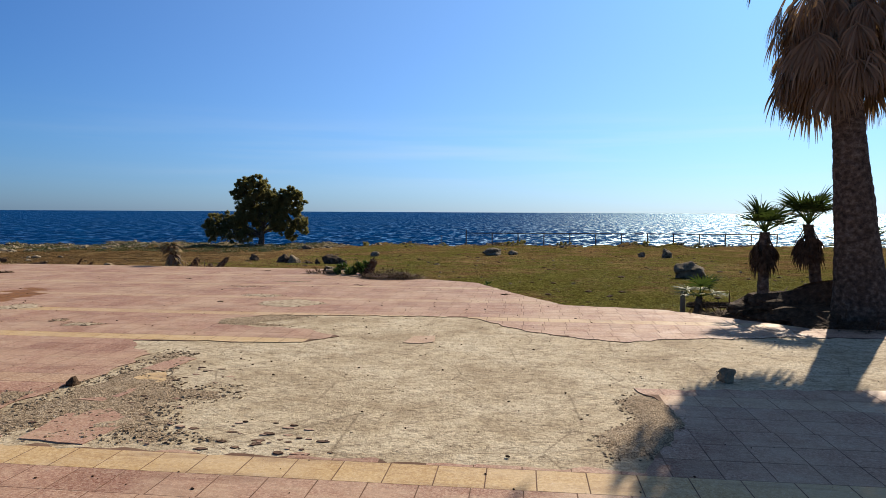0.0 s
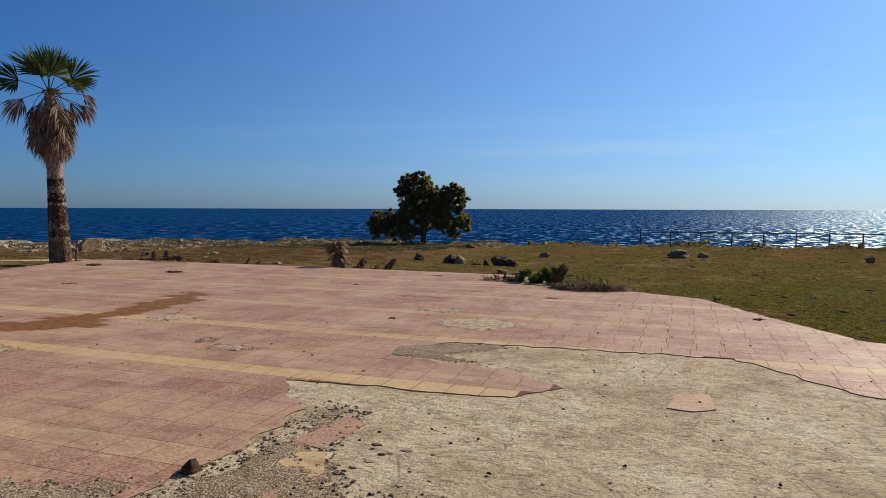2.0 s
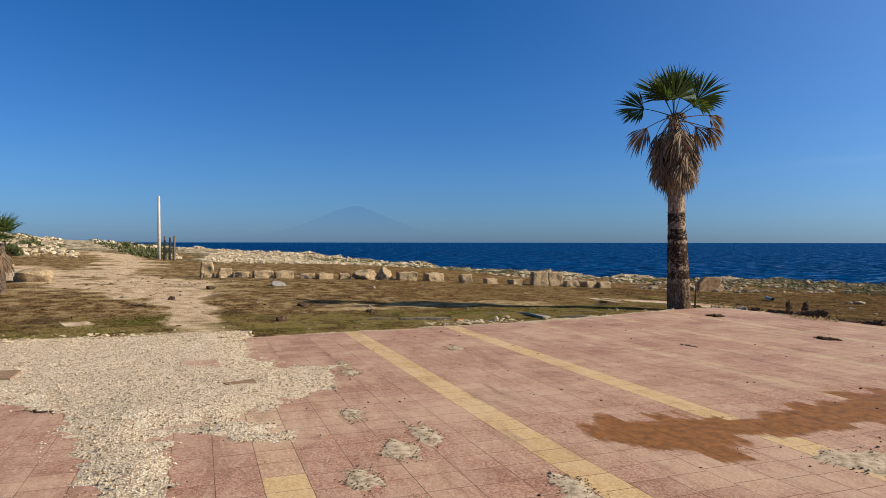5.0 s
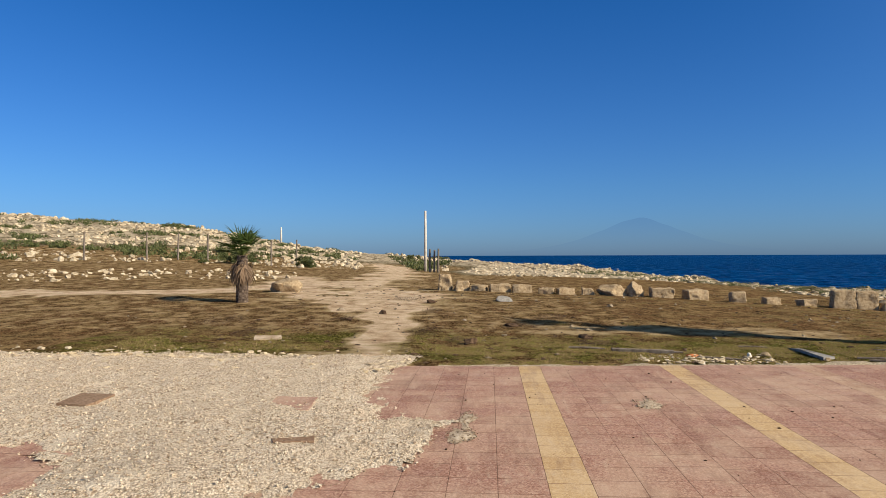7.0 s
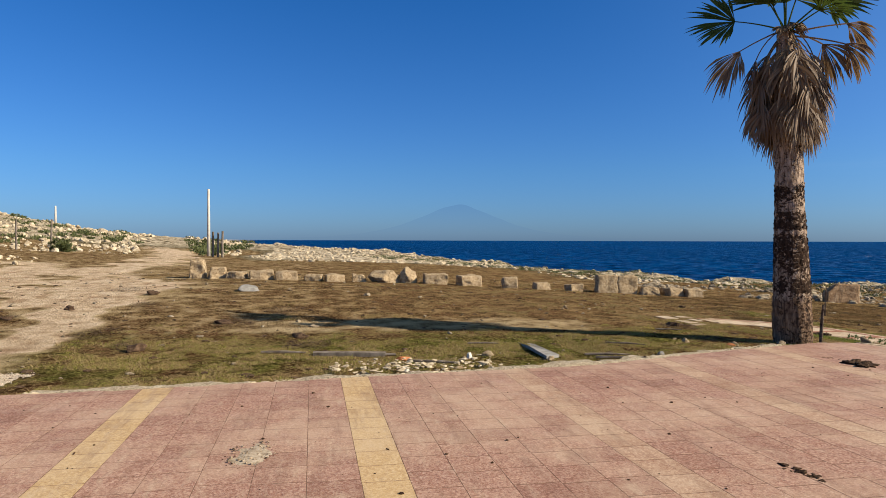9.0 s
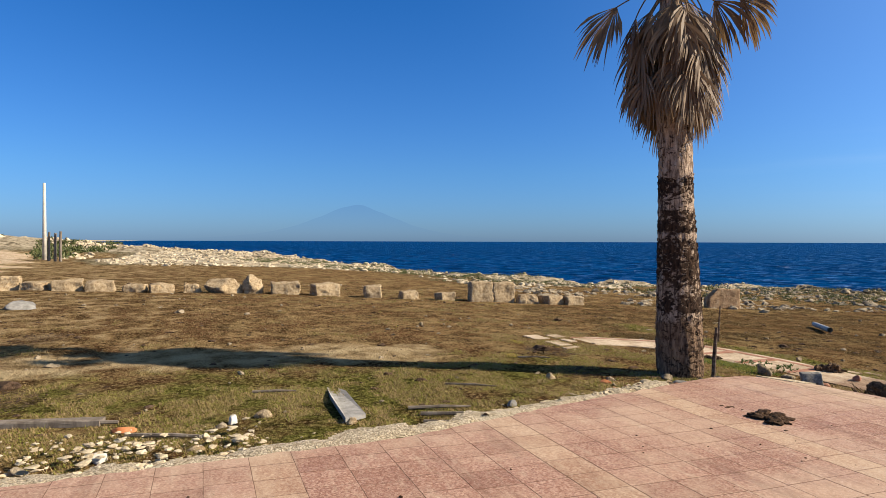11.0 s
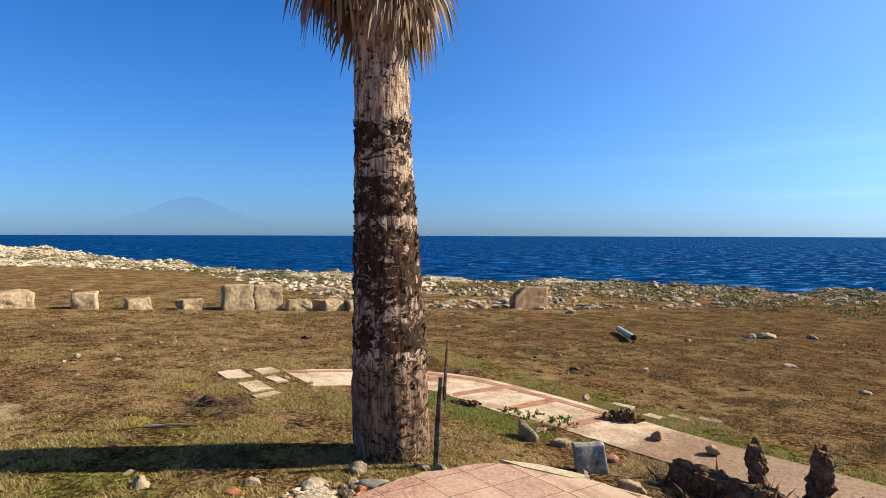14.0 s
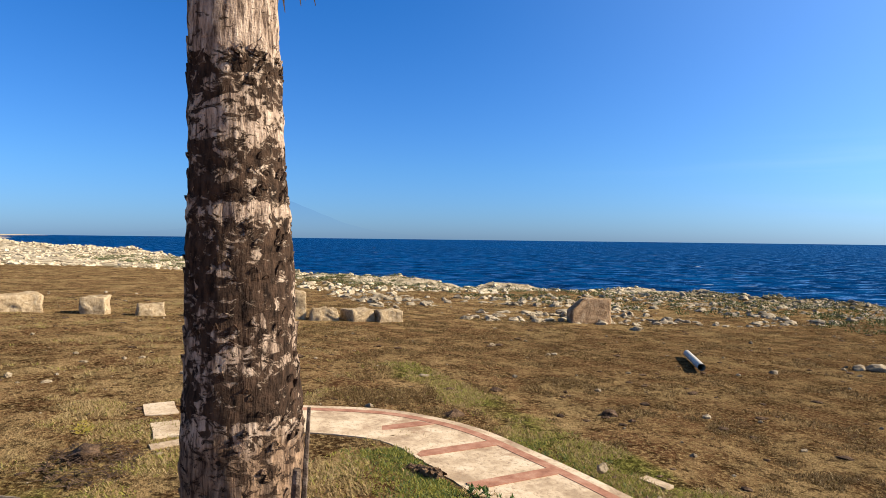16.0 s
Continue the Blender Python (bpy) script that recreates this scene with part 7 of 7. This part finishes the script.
# ---- stones of the field, the shore and the hill ----
spots = []
while len(spots) < 1500:
    x, y = rng.uniform(-36, -14), rng.uniform(-2, 32)
    if not inside(x, y, PLAZA):
        spots.append((x, y, gz(x, y), 0.015 + 0.09 * rng.random() ** 5))
while len(spots) < 2100:
    x, y = rng.uniform(-14, 10), rng.uniform(17.5, 48)
    if not inside(x, y, PLAZA):
        spots.append((x, y, gz(x, y), 0.02 + 0.1 * rng.random() ** 5))
scatter("field_pebbles", spots, M_ROCK, "pale pebbles strewn over dry ground", "pebbles")
spots = []
while len(spots) < 9000:
    x = -12 - 90 * rng.random() ** 1.3
    y = float(coast_y(x)) + 0.3 - 8.5 * rng.random() ** (1.3 if x < -26 else 2.2)
    far = max(1, (-x - 20) / 25)
    spots.append((x, y, gz(x, y) - 0.03, (0.05 + 0.3 * rng.random() ** 4) * far ** 0.4))
while len(spots) < 10200:
    x = rng.uniform(-14, 18)
    y = float(coast_y(x)) - 0.2 - 3.0 * rng.random() ** 2
    spots.append((x, y, gz(x, y), 0.08 + 0.3 * rng.random() ** 3))
while len(spots) < 16500:
    y = rng.uniform(22, 46)
    x = np.interp(y, (21, 23.4, 27.7, 31.5, 36, 44), (-34, -30.4, -28.9, -27.7, -26.9, -22)) + 0.6 - 15 * rng.random() ** 1.1
    if y < float(coast_y(x)) and wob(x, y, 0.35, 16) > -0.3 + 0.35 * rng.random():
        spots.append((float(x), y, gz(x, y) - 0.02, 0.025 + 0.34 * rng.random() ** 4.5))
while len(spots) < 20000:
    x = -51 - 50 * rng.random() ** 1.2
    y = float(coast_y(x)) - 22 * rng.random()
    if y > 4.5 - 0.06 * (x + 55) + 1.5 * wob(x, y, 0.4, 23):
        spots.append((x, y, gz(x, y) - 0.03, 0.06 + 0.4 * rng.random() ** 3.5))
M_SHORE = simple("pale_shore_rock", (0.2, 0.15, 0.09), (0.52, 0.425, 0.285), (0.72, 0.62, 0.46), scale=2.0, bump=1.0, depth=0.06)
scatter("shore_rocks", [q for q in spots if q[0] < -37], M_SHORE, "broken pale limestone along the shore", "rocks", shapes=MIDDLE, flat=0.5, smooth=False)
M_REEF = simple("dark_pitted_shore_rock", (0.1, 0.078, 0.052), (0.36, 0.29, 0.195), (0.58, 0.49, 0.35), scale=3.0, bump=1.0, depth=0.08)
scatter("shore_rocks", [q for q in spots if q[0] >= -37], M_REEF, "dark pitted rock and pale rubble along the shore", "rocks", shapes=MIDDLE, flat=0.5, smooth=False)
spots, bushes = [], []
while len(spots) < 4200:
    yaw, r = radians(rng.uniform(94, 140)), 33 + 95 * rng.random() ** 0.9
    x, y = -7 - r * math.sin(yaw), 7 + r * math.cos(yaw)
    if y > float(coast_y(x)) - 1 or seg_dist(x, y, TRACK) < 2.2:
        continue
    bank = 33 < r < 42 and yaw > radians(107)
    if r < 50 and not bank:
        continue
    if wob(x, y, 0.12, 5) + (0.6 if bank else 0) < -0.1:
        if rng.random() < 0.22:
            bushes.append(((x, y, gz(x, y) + 0.1), rng.uniform(0.3, 0.9)))
        continue
    spots.append((x, y, gz(x, y), (0.08 + 0.45 * rng.random() ** 3) * (0.75 if bank else 0.5 + r / 80)))
scatter("hill_rocks", spots, M_SHORE, "pale broken rock covering the low hill", "rocks", shapes=MIDDLE, flat=0.65)
vs, fs = [], []
for c, r in bushes:
    for _ in range(3):
        v, f = leaf_cloud(rng, (c[0] + rng.uniform(-r, r), c[1] + rng.uniform(-r, r), c[2]), r * 0.6, 26, 0.22, 0.5)
        n = len(vs)
        vs += v
        fs += [tuple(i + n for i in q) for q in f]
stuff("hill_scrub", vs, fs, M_SHRUB, "low olive scrub between the hill rocks", "scrub")
vs, fs = [], []
for _ in range(1300):
    x = -14 - 55 * rng.random() ** 1.5
    y = float(coast_y(x)) - rng.uniform(1.5, 9 if x < -42 else 14)
    v, f = leaf_cloud(rng, (x, y, gz(x, y) + 0.04), rng.uniform(0.2, 0.5), 40, 0.06, 0.16)
    n = len(vs)
    vs += v
    fs += [tuple(i + n for i in q) for q in f]
stuff("shore_plants", vs, fs, M_SHRUB, "low green shore plants between rocks", "plants")


spots = []
while len(spots) < 2600:
    x, y = rng.uniform(-36, -16), rng.uniform(0, 34)
    if not inside(x, y, PLAZA) and wob(x, y, 0.5, 21) > -0.15:
        spots.append((x, y, gz(x, y), 0.02 + 0.13 * rng.random() ** 4))
while len(spots) < 3600:
    x, y = rng.uniform(-14, 10), rng.uniform(12, 46)
    if not inside(x, y, PLAZA):
        spots.append((x, y, gz(x, y), 0.03 + 0.2 * rng.random() ** 4))
scatter("earth_crumbs", spots, M_FIBRE, "dark crumbs of earth and roots in dry grass", "earth", flat=0.3)


# ---- the far volcano in painted haze ----
def build_mountain():
    haze = bpy.data.materials.new("painted_haze_glow")
    haze.use_nodes = True
    t = haze.node_tree
    t.nodes.remove(t.nodes["Principled BSDF"])
    # Haze is painted: a steady blue glow, more see-through towards the foot.
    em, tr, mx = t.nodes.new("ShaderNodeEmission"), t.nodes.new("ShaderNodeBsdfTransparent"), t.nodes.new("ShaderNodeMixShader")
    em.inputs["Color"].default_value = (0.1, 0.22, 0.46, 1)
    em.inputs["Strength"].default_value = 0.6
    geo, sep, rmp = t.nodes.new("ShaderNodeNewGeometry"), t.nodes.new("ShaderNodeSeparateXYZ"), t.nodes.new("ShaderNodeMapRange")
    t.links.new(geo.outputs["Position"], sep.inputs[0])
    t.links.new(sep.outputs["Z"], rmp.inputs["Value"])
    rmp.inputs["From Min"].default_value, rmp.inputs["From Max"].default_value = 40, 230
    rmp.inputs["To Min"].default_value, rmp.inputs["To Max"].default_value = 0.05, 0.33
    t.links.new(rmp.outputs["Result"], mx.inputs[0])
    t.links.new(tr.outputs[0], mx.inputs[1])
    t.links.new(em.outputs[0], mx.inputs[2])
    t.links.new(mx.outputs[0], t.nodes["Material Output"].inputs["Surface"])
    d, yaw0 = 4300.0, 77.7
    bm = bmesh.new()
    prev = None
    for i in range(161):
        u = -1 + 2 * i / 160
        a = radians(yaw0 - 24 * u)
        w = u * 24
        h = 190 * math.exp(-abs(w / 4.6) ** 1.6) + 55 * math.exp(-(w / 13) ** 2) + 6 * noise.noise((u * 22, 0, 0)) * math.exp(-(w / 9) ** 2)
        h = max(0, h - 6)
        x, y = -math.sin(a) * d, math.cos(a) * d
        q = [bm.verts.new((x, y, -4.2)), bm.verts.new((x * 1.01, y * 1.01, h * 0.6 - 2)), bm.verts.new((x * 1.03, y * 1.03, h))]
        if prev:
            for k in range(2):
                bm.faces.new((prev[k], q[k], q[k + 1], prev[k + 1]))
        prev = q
    ob = thing("backdrop", bm, haze, "distant blue volcano fading into painted sea haze", "mountain", kind="structure", smooth=True)
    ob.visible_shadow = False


build_mountain()
